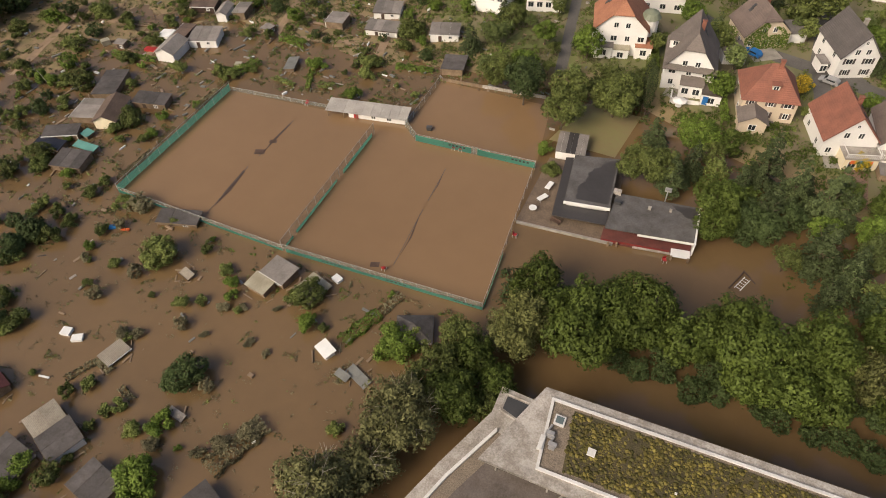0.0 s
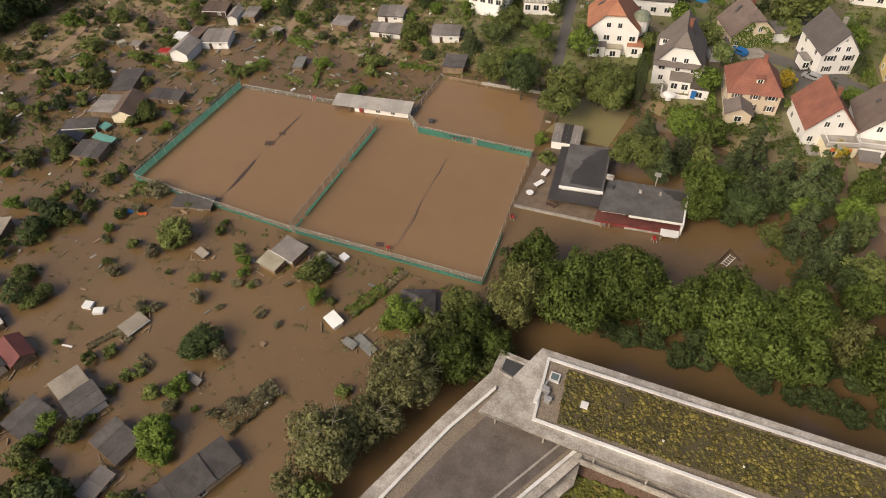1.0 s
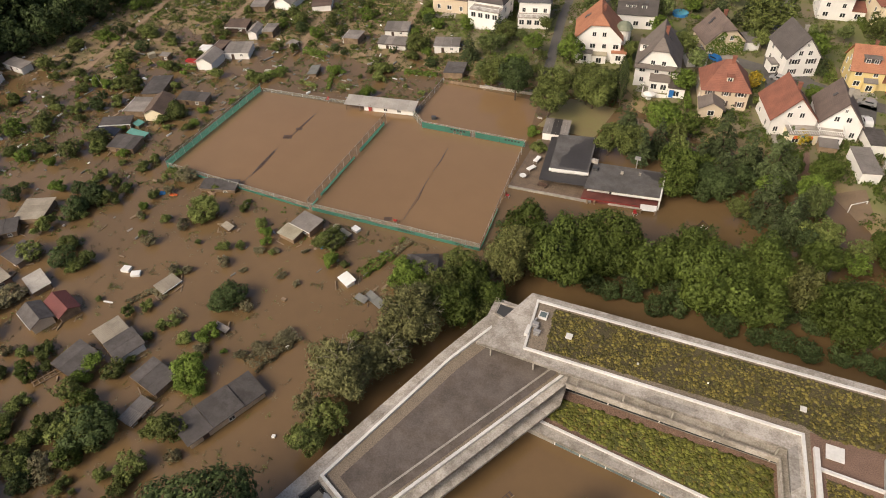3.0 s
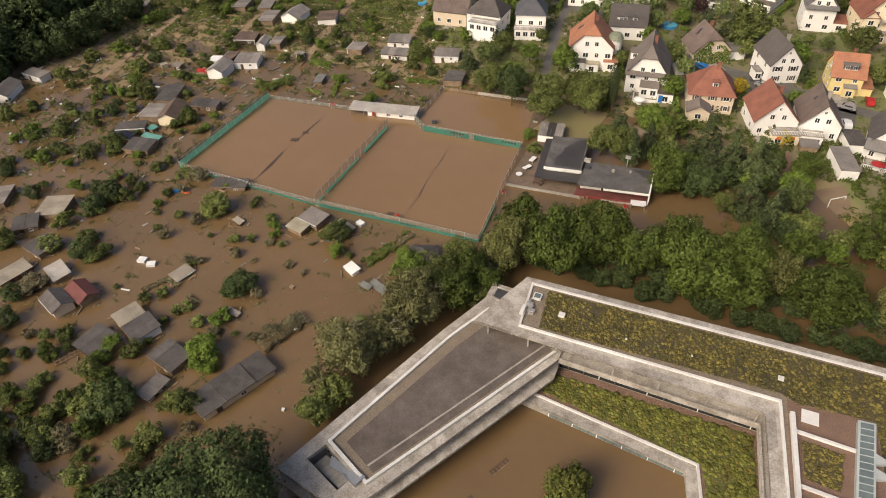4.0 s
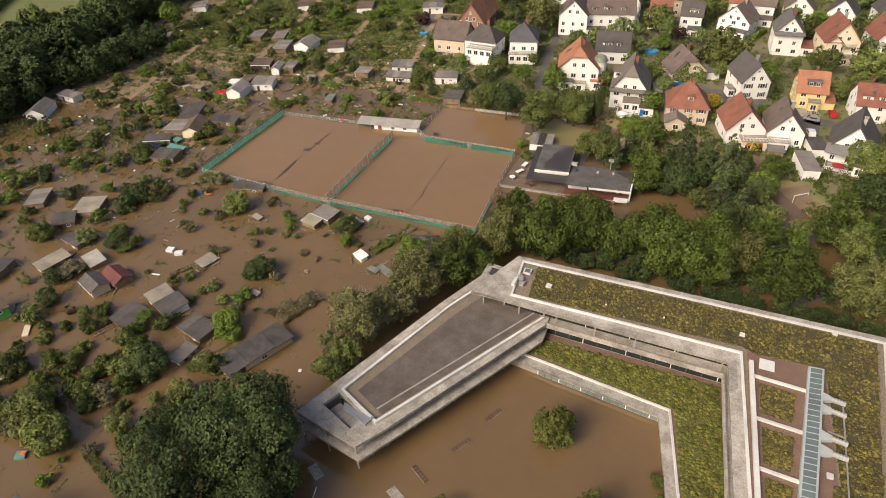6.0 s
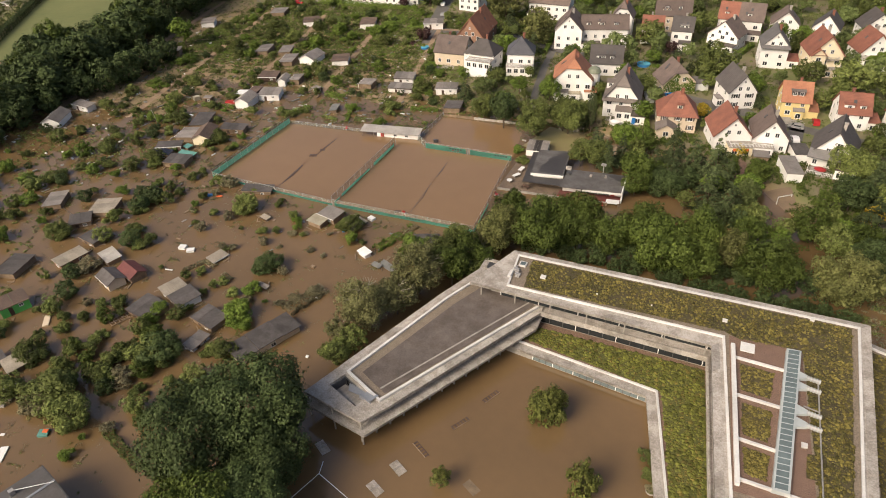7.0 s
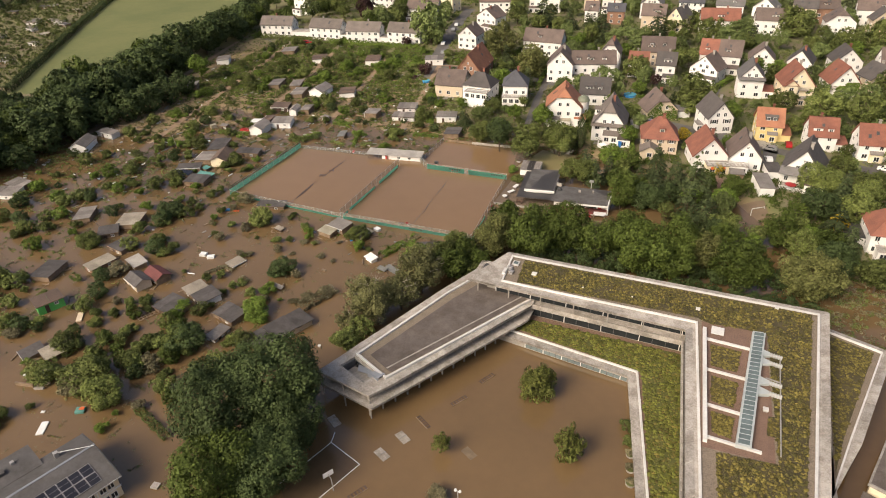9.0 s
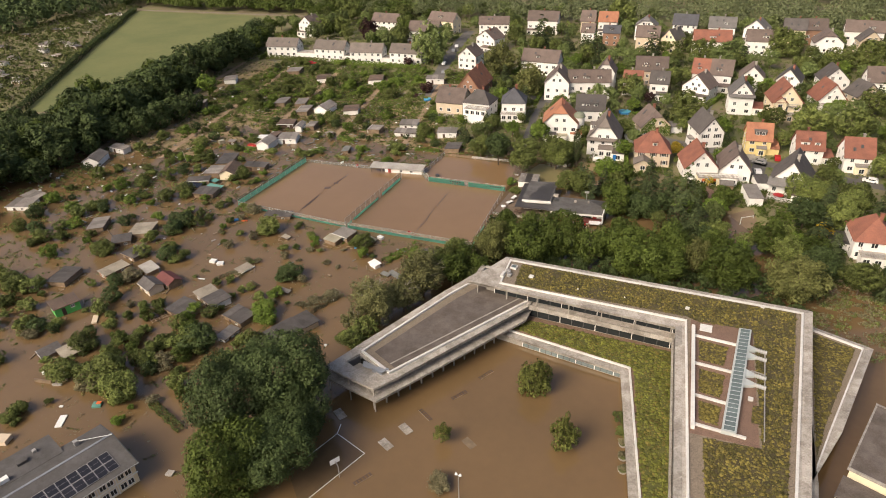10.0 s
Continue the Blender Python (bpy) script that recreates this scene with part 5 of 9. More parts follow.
part("fascia", Geo().bar((-15.75, 84.72), (-7.45, 86.02), 0.12, 2.75, 3.42), FRAME_W, club, "white fascia board")
part("canopy_roof", Geo().prism([(-16.9, 81.4), (-7.3, 82.6), (-7.4, 86.0), (-15.7, 84.7), (-17.5, 98.1), (-19.0, 97.6)], 2.3, 2.5), BITUMEN_DARK, club, "dark lean-to roof")
part("wall", Geo().prism([(-6.9, 84.0), (7.5, 86.2), (7.0, 92.3), (-7.0, 90.6)], -1.5, 2.6), WALLS["white"], club)
part("lower_roof", Geo().prism(LO, 2.6, 2.85), CLUB_FELT, club, "grey flat roof")
part("end_wall", Geo().bar((8.0, 83.4), (7.4, 92.6), 0.3, -1.2, 3.0), FRAME_W, club, "white end wall")
part("terrace", Geo().prism([(-7.5, 80.6), (7.8, 82.7), (7.6, 86.2), (-7.6, 84.2)], -1.2, 0.35), mat("red_brown_deck", (0.17, 0.055, 0.045), (0.10, 0.035, 0.03), 1.5, 0.7, 0.2), club, "red-brown terrace deck")
part("deck_edge", Geo().bar((-1.8, 81.3), (7.7, 82.65), 0.22, 0.1, 0.46), CONCRETE, club, "pale terrace edge")
part("roof_edge_board", Geo().bar((-1.6, 82.56), (7.8, 84.02), 0.1, 2.0, 2.58), FRAME_W, club, "white boards under the roof edge")
for i in range(8):
    a, b = lerp((-7.4, 80.7), (4.4, 82.4), i / 8), lerp((-7.4, 80.7), (4.4, 82.4), (i + 1) / 8)
    part("rail_panel", Geo().bar(a, lerp(a, b, 0.94), 0.08, 0.4, 0.78), mat("dull_red_paint", (0.26, 0.035, 0.03), (0.17, 0.025, 0.022), 1.0, 0.6) if i == 0 else bpy.data.materials["dull_red_paint"], club, "red railing panel")
glazing((-2.5, 84.5), (4.6, 85.6), 0.5, 2.5, 1.4, club)
part("red_door", Geo().bar((5.0, 85.5), (6.0, 85.7), 0.12, 0.4, 2.4), RED_PAINT, club)
part("awning", Geo().prism([(4.7, 81.2), (7.9, 81.7), (7.7, 83.6), (4.5, 83.1)], 0.75, 0.85), FRAME_W, club, "white awning")
for x, y in ((-4.5, 80.6), (-5.9, 80.2), (4.9, 81.2), (7.7, 81.6)):
    part("post", Geo().box(x - 0.18, x + 0.18, y - 0.18, y + 0.18, -1.2, 0.9), WOOD, club)
for x, y, s in ((-6.6, 88.4, 0.6), (-7.3, 91.0, 0.7), (-1.0, 89.0, 0.3), (2.6, 89.8, 0.25)):
    part("roof_vent", Geo().box(x - s, x + s, y - s * 0.7, y + s * 0.7, 2.85, 3.5), CONCRETE if s != 0.6 else FRAME_D, club)
part("chimney_hood", Geo().tube((1.2, 93.6, 0), (1.2, 93.6, 4.2), 0.12, 0.12, 6).box(0.6, 1.8, 93.2, 94.0, 4.2, 4.6), STEEL, club)
part("yard", Geo().prism([(-23.0, 79.6), (-5.4, 80.9), (-8.0, 101), (-22.6, 99.0)], -1.2, 0.22), YARD, club, "muddy paved yard")
solid("retaining_wall", Geo().bar((-22.8, 79.4), (-5.2, 80.7), 0.4, -1.2, 0.5), CONCRETE_DARK, "weathered low retaining wall at the water's edge", "wall", kind="structure")
cab = thing("storage_cabin", pose(-19.2, 102.9, 0, 0, 0, 8), "white storage cabin with an open frame roof", "cabin")
part("wall", Geo().box(-2.9, 2.9, -3.2, 3.0, -1, 1.9), WALLS["white"], cab)
for i in range(6):
    part("roof_sheet", roof_slab((-3.0 + i, -3.3, 1.95), (-2.03 + i, -3.3, 1.95), (-2.03 + i, 3.1, 2.15), (-3.0 + i, 3.1, 2.15), 0.08), BITUMEN_DARK if i in (2, 3) else HUTROOF["grey"], cab)
for x, y, r in ((-20.0, 90.4, 80), (-20.2, 86.8, 60)):
    van = thing("garden_table", pose(x, y, 0.22, 0, 0, r), "white folded party table on the yard", "table", "yard tables")
    part("tabletop", Geo().box(-1.1, 1.1, -0.5, 0.5, 0.6, 0.72), PLASTIC, van)
    for sx in (-0.9, 0.9):
        for sy in (-0.4, 0.4):
            part("leg", Geo().box(sx - 0.05, sx + 0.05, sy - 0.05, sy + 0.05, 0, 0.6), STEEL, van)
tb = thing("round_table", pose(-21.0, 83.4, 0.22), "round white plastic table on the yard", "table")
part("tabletop", Geo().tube((0, 0, 0.7), (0, 0, 0.76), 0.75, 0.75, 16), PLASTIC, tb)
part("leg", Geo().tube((0, 0, 0), (0, 0, 0.7), 0.08, 0.08, 8), PLASTIC, tb)
bn = thing("bench", pose(-16.2, 81.9, 0.22, 0, 0, -15), "overturned brown bench by the clubhouse", "bench")
part("seat", Geo().box(-1.0, 1.0, -0.3, 0.3, 0.35, 0.45), WOOD_DARK, bn)
part("backrest", Geo().box(-1.0, 1.0, 0.28, 0.36, 0.45, 0.9), WOOD_DARK, bn)
for sx in (-0.8, 0.8):
    part("leg", Geo().box(sx - 0.06, sx + 0.06, -0.25, 0.25, 0, 0.35), WOOD_DARK, bn)
gf_ = thing("playground_frame", pose(17.0, 80.2, 0, 0, 0, 65), "half-sunk climbing frame with a white ladder", "play frame")
for s in (-0.5, 0.5):
    part("ladder_rail", Geo().tube((-1.5, s, 0.1), (1.5, s, 0.35), 0.06, 0.06, 5), FRAME_W, gf_)
for i in range(5):
    part("rung", Geo().tube((-1.2 + i * 0.6, -0.5, 0.14 + i * 0.04), (-1.2 + i * 0.6, 0.5, 0.14 + i * 0.04), 0.04, 0.04, 5), FRAME_W, gf_)
part("beam", Geo().tube((-2.4, 1.0, 0.2), (2.2, 1.2, 0.4), 0.12, 0.12, 6).tube((1.6, -1.4, 0.15), (2.6, 1.4, 0.3), 0.12, 0.12, 6), WOOD_DARK, gf_)

# ---- school yard ----
for x, y, r in ((-21.5, -7.4, -30), (-8.4, -6.2, -28), (-10.0, -10.8, -25)):
    tt = thing("table_tennis_table", pose(x, y, 0, 0, 0, r), "concrete table-tennis table awash in the flooded yard", "table", "table-tennis tables")
    part("tabletop", Geo().box(-1.37, -0.01, -0.76, 0.76, 0.02, 0.12).box(0.01, 1.37, -0.76, 0.76, 0.02, 0.12), CONCRETE, tt)
    part("base", Geo().box(-0.8, 0.8, -0.4, 0.4, -1, 0.02), CONCRETE_DARK, tt)
    part("net", Geo().box(-0.02, 0.02, -0.8, 0.8, 0.12, 0.27), STEEL, tt)
for x, y, r in ((0.0, 13.0, 64), (-2.7, 5.6, 60), (-6.6, -1.6, -30), (-10.0, -19.0, 62)):
    sb = thing("yard_bench", pose(x, y, 0, 0, 0, r), "long brown slatted bench awash in the yard", "bench", "yard benches")
    for k in (-0.4, 0.4):
        part("rail", Geo().box(-1.75, 1.75, k - 0.06, k + 0.06, -0.05, 0.1 if k < 0 else 0.03), WOOD if k < 0 else WOOD_DARK, sb)
    for k in range(6):
        u = -1.55 + k * 0.62
        part("slat", Geo().box(u - 0.17, u + 0.17, -0.33, 0.33, -0.06, 0.015), WOOD_DARK, sb)
    for k in (-1.2, 1.2):
        part("support", Geo().box(k - 0.1, k + 0.1, -0.34, 0.34, -0.6, -0.06), CONCRETE_DARK, sb)
sunk = thing("sunken_table", pose(3.5, -5.0, 0, 0, 0, -28), "muddy table top just awash in the yard", "table")
part("tabletop", Geo().box(-1.3, 1.3, -0.75, 0.75, -0.05, 0.012), DEBRIS, sunk)
part("base", Geo().box(-0.5, 0.5, -0.4, 0.4, -0.8, -0.05), CONCRETE_DARK, sunk)
solid("ball_court", Geo().prism([(-19.4, -11.8), (-22.6, -22.4), (-16.8, -27.5), (-12.5, -14.0)], -0.5, 0.008), mat("shallow_water_on_asphalt", (0.120, 0.082, 0.046), (0.094, 0.065, 0.037), 0.2, 0.06), "dark ball court under shallow flood water", "court", kind="structure")
line = thing("court_line", pose(0, 0, 0), "white ball-court marking showing at the surface", "marking")
for a, b in (((-19.4, -11.8), (-12.5, -14.0)), ((-19.4, -11.8), (-22.6, -22.4)), ((-12.5, -14.0), (-16.8, -27.5)), ((-19.4, -11.8), (-20.0, -9.6))):
    part("line", Geo().bar(a, b, 0.12, -0.05, 0.02), PLASTIC, line)
hoop = thing("basketball_hoop", pose(-13.8, -20.1, 0, 0, 0, 150), "basketball stand with a white board in the flooded yard", "basketball hoop")
part("pole", Geo().tube((0, 0, -1.2), (0, 0, 2.6), 0.09, 0.08).tube((0, 0, 2.55), (1.0, 0, 2.9), 0.07, 0.06), STEEL, hoop)
part("backboard", Geo().box(1.0, 1.06, -0.9, 0.9, 2.45, 3.5), PLASTIC, hoop)
part("ring", Geo().tube((1.06, 0, 2.6), (1.3, 0, 2.6), 0.03, 0.03).ring([(1.3 + 0.24 + 0.26 * math.cos(k * 0.785), 0.26 * math.sin(k * 0.785)) for k in range(8)], [(1.54 + 0.22 * math.cos(k * 0.785), 0.22 * math.sin(k * 0.785)) for k in range(8)], 2.58, 2.62), ORANGE, hoop)
lamp = thing("yard_lamp", pose(6.4, -16.6, 0), "tall grey lamp post with two lamp heads in the yard", "lamp post")
part("pole", Geo().tube((0, 0, -1.2), (0, 0, 5.6), 0.09, 0.06), STEEL, lamp)
for s in (-1, 1):
    part("lamp_head", Geo().tube((0, 0, 5.5), (s * 0.35, 0, 5.75), 0.04, 0.04).tube((s * 0.35, 0, 5.6), (s * 0.35, 0, 5.9), 0.24, 0.14, 10), PLASTIC, lamp)
for i, y in enumerate((4.6, 1.6, -1.2)):
    pot = thing("planter", pose(30.0 + 0.17 * (5 - y) - 1.6, y, 0), "round pale planter standing in the water by the wall", "planter", "planters")
    part("bowl", Geo().tube((0, 0, -0.6), (0, 0, 0.45), 0.55, 0.85, 12), CONCRETE, pot)
    part("soil", Geo().tube((0, 0, 0.45), (0, 0, 0.5), 0.75, 0.7, 12), LAWN, pot)
    part("plant", crown_mesh("grey", 1.2, shrub=True), None, pot, "withered round shrub", m=Matrix.LocRotScale((0, 0, 0.9), None, (1.0, 1.0, 0.8)))

# ---- building with solar panels ----
ROOF_GREY = stained(mat("grey_slate_felt", (0.098, 0.092, 0.090), (0.068, 0.064, 0.062), 0.8, 0.85, 0.15, vary=0.05), 0.22, 0.5)
sol = thing("solar_building", pose(-44.2, -33.2, 0, 0, 0, -106.9), "cream two-storey building with a grey roof and solar panels", "building")
LEN, BACK, RIDGE = 31.0, -13.6, -8.3
EAVE_Z, RIDGE_Z = 4.4, 5.6
part("wall", Geo().box(0.5, LEN, BACK + 0.4, -0.55, -1.5, EAVE_Z - 0.1), WALLS["cream"], sol)
part("gable_wall", Geo().add([(0.5, -0.55, EAVE_Z - 0.1), (0.5, BACK + 0.4, EAVE_Z - 0.1), (0.5, RIDGE, RIDGE_Z - 0.25)], [(0, 1, 2)]), WALLS["cream"], sol)
part("roof", roof_slab((0, 0, EAVE_Z), (LEN, 0, EAVE_Z), (LEN, RIDGE, RIDGE_Z), (0, RIDGE, RIDGE_Z), 0.22), ROOF_GREY, sol, "grey low-pitched roof")
part("roof", roof_slab((LEN, BACK, EAVE_Z), (0, BACK, EAVE_Z), (0, RIDGE, RIDGE_Z), (LEN, RIDGE, RIDGE_Z), 0.22), ROOF_GREY, sol, "grey low-pitched roof")
part("ridge_cap", Geo().box(0, LEN, RIDGE - 0.2, RIDGE + 0.2, RIDGE_Z - 0.1, RIDGE_Z + 0.06), BLUE_GREY, sol)
part("gutter", Geo().tube((-0.05, 0.1, EAVE_Z - 0.08), (LEN, 0.1, EAVE_Z - 0.08), 0.1, 0.1, 6), STEEL, sol)
part("verge_board", roof_slab((-0.08, 0.02, EAVE_Z + 0.06), (0.12, 0.02, EAVE_Z + 0.06), (0.12, RIDGE, RIDGE_Z + 0.06), (-0.08, RIDGE, RIDGE_Z + 0.06), 0.4), FRAME_D, sol)
part("verge_board", roof_slab((0.12, BACK, EAVE_Z + 0.06), (-0.08, BACK, EAVE_Z + 0.06), (-0.08, RIDGE, RIDGE_Z + 0.06), (0.12, RIDGE, RIDGE_Z + 0.06), 0.4), FRAME_D, sol)
wing = part("rear_wing", Geo().box(7.2, LEN, -17.6, BACK, -1.5, 4.4), WALLS["cream"], sol)
part("wing_roof", Geo().box(7.0, LEN, -17.8, BACK + 2.0, 4.42, 4.9), ROOF_GREY, wing, "flat grey roof")
for u, v, w, d, h, mt in ((12.5, -14.6, 1.6, 1.2, 0.5, ROOF_GREY), (16.2, -12.6, 2.0, 0.9, 0.7, PLASTIC), (10.2, -15.4, 0.6, 0.6, 0.5, STEEL), (19.0, -10.8, 1.2, 1.2, 0.7, BITUMEN_DARK), (21.5, -8.9, 1.4, 1.0, 0.9, BITUMEN_DARK)):
    z = EAVE_Z + 0.5 if v < -11.6 else 5.5
    part("roof_box", Geo().box(u - w / 2, u + w / 2, v - d / 2, v + d / 2, z - 0.1, z + h), mt, sol)
part("chimney", Geo().box(4.6, 5.3, -11.6, -10.9, 4.4, 5.9), STEEL, sol)
part("cable", Geo().tube((4.9, -11.2, 5.8), (0.2, -8.0, 5.72), 0.06, 0.06, 5), PLASTIC, sol)
TILT = math.degrees(math.atan2(RIDGE_Z - EAVE_Z, -RIDGE))
for r in range(2):
    for c in range(11):
        u, v = 2.4 + c * 1.72, -1.2 - r * 2.16
        pn = part("solar_panel", Geo().box(0, 1.66, -2.08, 0, 0, 0.06), STEEL, sol, "framed solar panel", m=pose(u, v, EAVE_Z + 0.08 - v * (RIDGE_Z - EAVE_Z) / -RIDGE, -TILT, 0, 0))
        for k in range(2):
            part("cell_sheet", Geo().box(0.05, 1.61, -1.02 - k * 1.0, -0.06 - k * 1.0, 0.06, 0.068), SOLAR, pn)
for i in range(9):
    u = 2.4 + i * 3.0
    for z in (0.5, 2.65):
        for du in (-0.62, 0.62):
            window(u + du, -0.53, z, 1.1, 1.25, 180, sol)
    part("pier", Geo().box(u + 1.42, u + 1.62, -0.55, -0.42, -1.5, 4.2), WALLS["white"], sol)
for i in range(4):
    window(0.5, -2.2 - i * 3.0, 2.5, 1.1, 1.25, -90, sol)
part("cornice", Geo().box(0.4, LEN, -0.55, -0.35, 2.1, 2.3), WALLS["white"], sol)

# ---- hall beside the far wing ----
hall = thing("flat_roofed_hall", pose(0, 0, 0), "low hall with a dark flat roof and pale yellow wall", "building")
HB = [(61.8, 8.0), (79.0, 1.6), (84.6, 19.0), (67.4, 25.4)]
part("wall", Geo().prism(inset(HB, 0.35), -1.5, 4.7), WALLS["cream"], hall)
part("roof", Geo().prism(inset(HB, 0.2), 4.7, 4.95), BITUMEN, hall, "dark felt roof")
part("roof_edge", Geo().ring(HB, inset(HB, 0.3), 4.6, 5.1), CONCRETE, hall)
part("lower_wing", Geo().prism([(60.2, 3.2), (77.2, -3.2), (78.8, 1.5), (61.7, 7.8)], -1.5, 3.2), WALLS["cream"], hall)
part("wing_roof", Geo().prism([(60.0, 3.0), (77.0, -3.4), (78.8, 1.4), (61.6, 7.9)], 3.2, 3.4), BITUMEN, hall)


# ---- garden huts, placed ----
hut(-121.0, 66.8, 7.4, 3.4, 27, 1.9, 'solar')
hut(-120.7, 62.8, 6.6, 2.9, 6, 1.5, 'solar2')
hut(-112.4, 60.6, 6.7, 5.0, 12, 1.8, 'dark')
hut(-116.1, 68.8, 2.0, 1.8, 84, 1.2, 'turq')
hut(-113.1, 65.2, 5.5, 1.6, -0, 1.2, 'turq')
hut(-121.3, 75.2, 6.9, 5.6, -75, 1.8, 'grey')
hut(-115.6, 76.2, 8.7, 5.2, -69, 2.2, 'gable')
hut(-124.3, 85.1, 9.5, 5.5, -69, 1.6, 'dark')
hut(-110.7, 83.4, 9.8, 3.9, 13, 1.8, 'dark')
hut(-119.6, 101.5, 7.1, 5.1, -82, 2.5, 'whitegable')
hut(-121.4, 108.3, 6.9, 3.6, -81, 2.5, 'brown')
hut(-115.7, 109.6, 7.2, 7.1, 21, 2.3, 'greywhite')
hut(-125.8, 106.8, 3.3, 3.3, -83, 1.8, 'white')
hut(-134.0, 99.3, 2.7, 1.9, 7, 1.8, 'grey')
hut(-118.4, 121.3, 5.8, 2.9, -75, 2.3, 'whitegable')
hut(-114.5, 123.7, 5.6, 3.4, -77, 2.2, 'grey')
hut(-103.3, 118.8, 2.6, 2.2, 79, 1.8, 'grey')
hut(-89.4, 107.8, 5.0, 2.4, -73, 1.2, 'tarp')
hut(-88.5, 128.6, 5.2, 4.8, -84, 2.0, 'grey')
hut(-75.9, 129.6, 8.5, 4.7, 10, 2.0, 'greywhite')
hut(-78.7, 137.9, 7.1, 5.8, 16, 2.0, 'greywhite')
hut(-60.0, 132.1, 7.2, 5.3, 17, 2.2, 'greywhite')
hut(-52.9, 121.1, 6.0, 5.2, -79, 2.0, 'dark')
hut(-81.3, 56.0, 10.7, 3.3, 16, 1.2, 'dark')
hut(-57.8, 48.3, 4.2, 3.0, -10, 1.6, 'glass')
hut(-56.1, 51.8, 5.2, 4.1, -12, 1.9, 'grey')
hut(-49.4, 51.0, 5.2, 4.3, 74, 1.0, 'glass')
hut(-41.0, 41.4, 2.9, 1.9, -26, 1.2, 'white')
hut(-36.4, 38.6, 2.3, 1.0, -14, 0.6, 'tarp')
hut(-34.1, 39.4, 4.3, 1.4, -23, 0.4, 'tarp')
hut(-71.4, 45.6, 2.5, 1.2, -17, 0.8, 'wood')
hut(-71.8, 28.0, 4.0, 2.7, 75, 0.8, 'beige')
hut(-55.8, 23.3, 2.9, 0.9, -9, 0.6, 'grey')
hut(-85.3, 16.0, 5.8, 3.8, -18, 1.6, 'red')
hut(-72.5, 14.8, 4.7, 4.1, 70, 1.6, 'beige')
hut(-68.1, 13.3, 5.0, 5.0, -22, 1.8, 'darkwhite')
hut(-73.0, 7.8, 6.8, 5.5, -9, 1.6, 'dark')
hut(-58.9, 10.2, 6.3, 4.4, -12, 1.6, 'dark')
hut(-57.2, 4.1, 4.6, 2.5, 86, 1.2, 'greywhite')
hut(-87.6, 12.2, 5.6, 4.0, -19, 1.8, 'darkbeige')
hut(-94.9, 18.7, 5.4, 3.3, -22, 1.4, 'stripe')
hut(-102.9, 14.8, 6.6, 3.8, 77, 1.6, 'greyorange')
hut(-104.2, 23.1, 5.5, 4.7, -10, 1.6, 'dark')
hut(-113.7, 27.4, 5.1, 4.5, 42, 1.6, 'dark')
hut(-112.6, 34.1, 6.8, 6.2, -66, 1.6, 'beige')
hut(-127.8, 32.1, 7.1, 4.6, -59, 1.6, 'grey')
hut(-100.4, -2.0, 5.8, 4.4, 67, 2.7, 'green')
hut(-89.6, -15.0, 3.8, 4.2, -21, 1.1, 'dark')
hut(-85.2, -13.4, 4.6, 4.2, -21, 1.3, 'beige')
hut(-169.9, 68.5, 9.0, 5.6, -65, 2.2, 'whitegable')
hut(-170.1, 79.6, 7.9, 3.6, -5, 2.2, 'greywhite')
hut(-162.5, 33.7, 7.5, 6.0, 19, 1.6, 'greywhite')
hut(-112.5, 7.8, 7.3, 5.3, -77, 1.6, 'dark')
hut(-164.3, 39.0, 7.3, 4.7, -6, 1.6, 'grey')
hut(-144.5, 145.8, 8.5, 4.9, -74, 2.0, 'grey')
hut(-121.2, 143.8, 8.4, 6.5, -88, 2.2, 'whitegable')
hut(-110.0, 146.3, 7.9, 6.2, -65, 2.2, 'brownwhite')
hut(-125.9, 123.1, 6.6, 5.6, 18, 2.0, 'brown')
hut(-128.6, 139.3, 8.9, 5.0, -74, 2.0, 'grey')
hut(-146.8, 182.8, 14.9, 8.5, -62, 2.2, 'brownwhite')
hut(-120.8, 187.6, 9.5, 7.1, -69, 2.2, 'brownwhite')
hut(-168.3, 189.5, 10.5, 7.1, -70, 2.0, 'grey')
hut(-136.1, 148.4, 10.3, 4.6, -69, 2.0, 'grey')
hut(-189.6, 166.3, 10.1, 5.7, -58, 2.4, 'greywhite')
hut(-177.2, 131.6, 5.7, 4.2, -60, 2.4, 'grey')
hut(-90.7, 189.2, 10.1, 9.1, 22, 3.0, 'greywhite')


# ---- houses, placed ----
HOUSE = {}
HOUSE["hA"] = house(-2.5, 135.4, 2.0, 10.4, 12, 6, 5.4, 12.2, 'gable', 'white', 'greybrown', True, None, True)
HOUSE["or"] = house(-20.0, 142.9, 2.0, 11.8, 11, 13, 6.5, 12.2, 'gable', 'white', 'orange', True, None, True)
HOUSE["red"] = house(14.1, 129.3, 2.0, 10.6, 10, 11, 5.2, 10.4, 'hip', 'beige', 'red', False, 'brown', True)
HOUSE["dblL"] = house(28.8, 123.6, 2.0, 9.7, 11, 17, 4.2, 9.4, 'gable', 'white', 'red', False, None, True)
HOUSE["dblR"] = house(39.1, 125.5, 2.0, 8.7, 11, 8, 4.2, 9.2, 'gable', 'white', 'brown', False, None, True)
HOUSE["wht"] = house(28.6, 152.2, 2.0, 8.2, 11.5, 24, 5.5, 10.5, 'gable', 'white', 'dark', False, 'dark', True)
HOUSE["yel"] = house(45.1, 150.2, 2.0, 7.5, 9, 7, 5.0, 9.4, 'side', 'yellow', 'orange', False, None, True)
HOUSE["m7"] = house(59.9, 146.5, 2.0, 7.8, 9, 8, 5.0, 9.5, 'side', 'white', 'red', False, None, True)
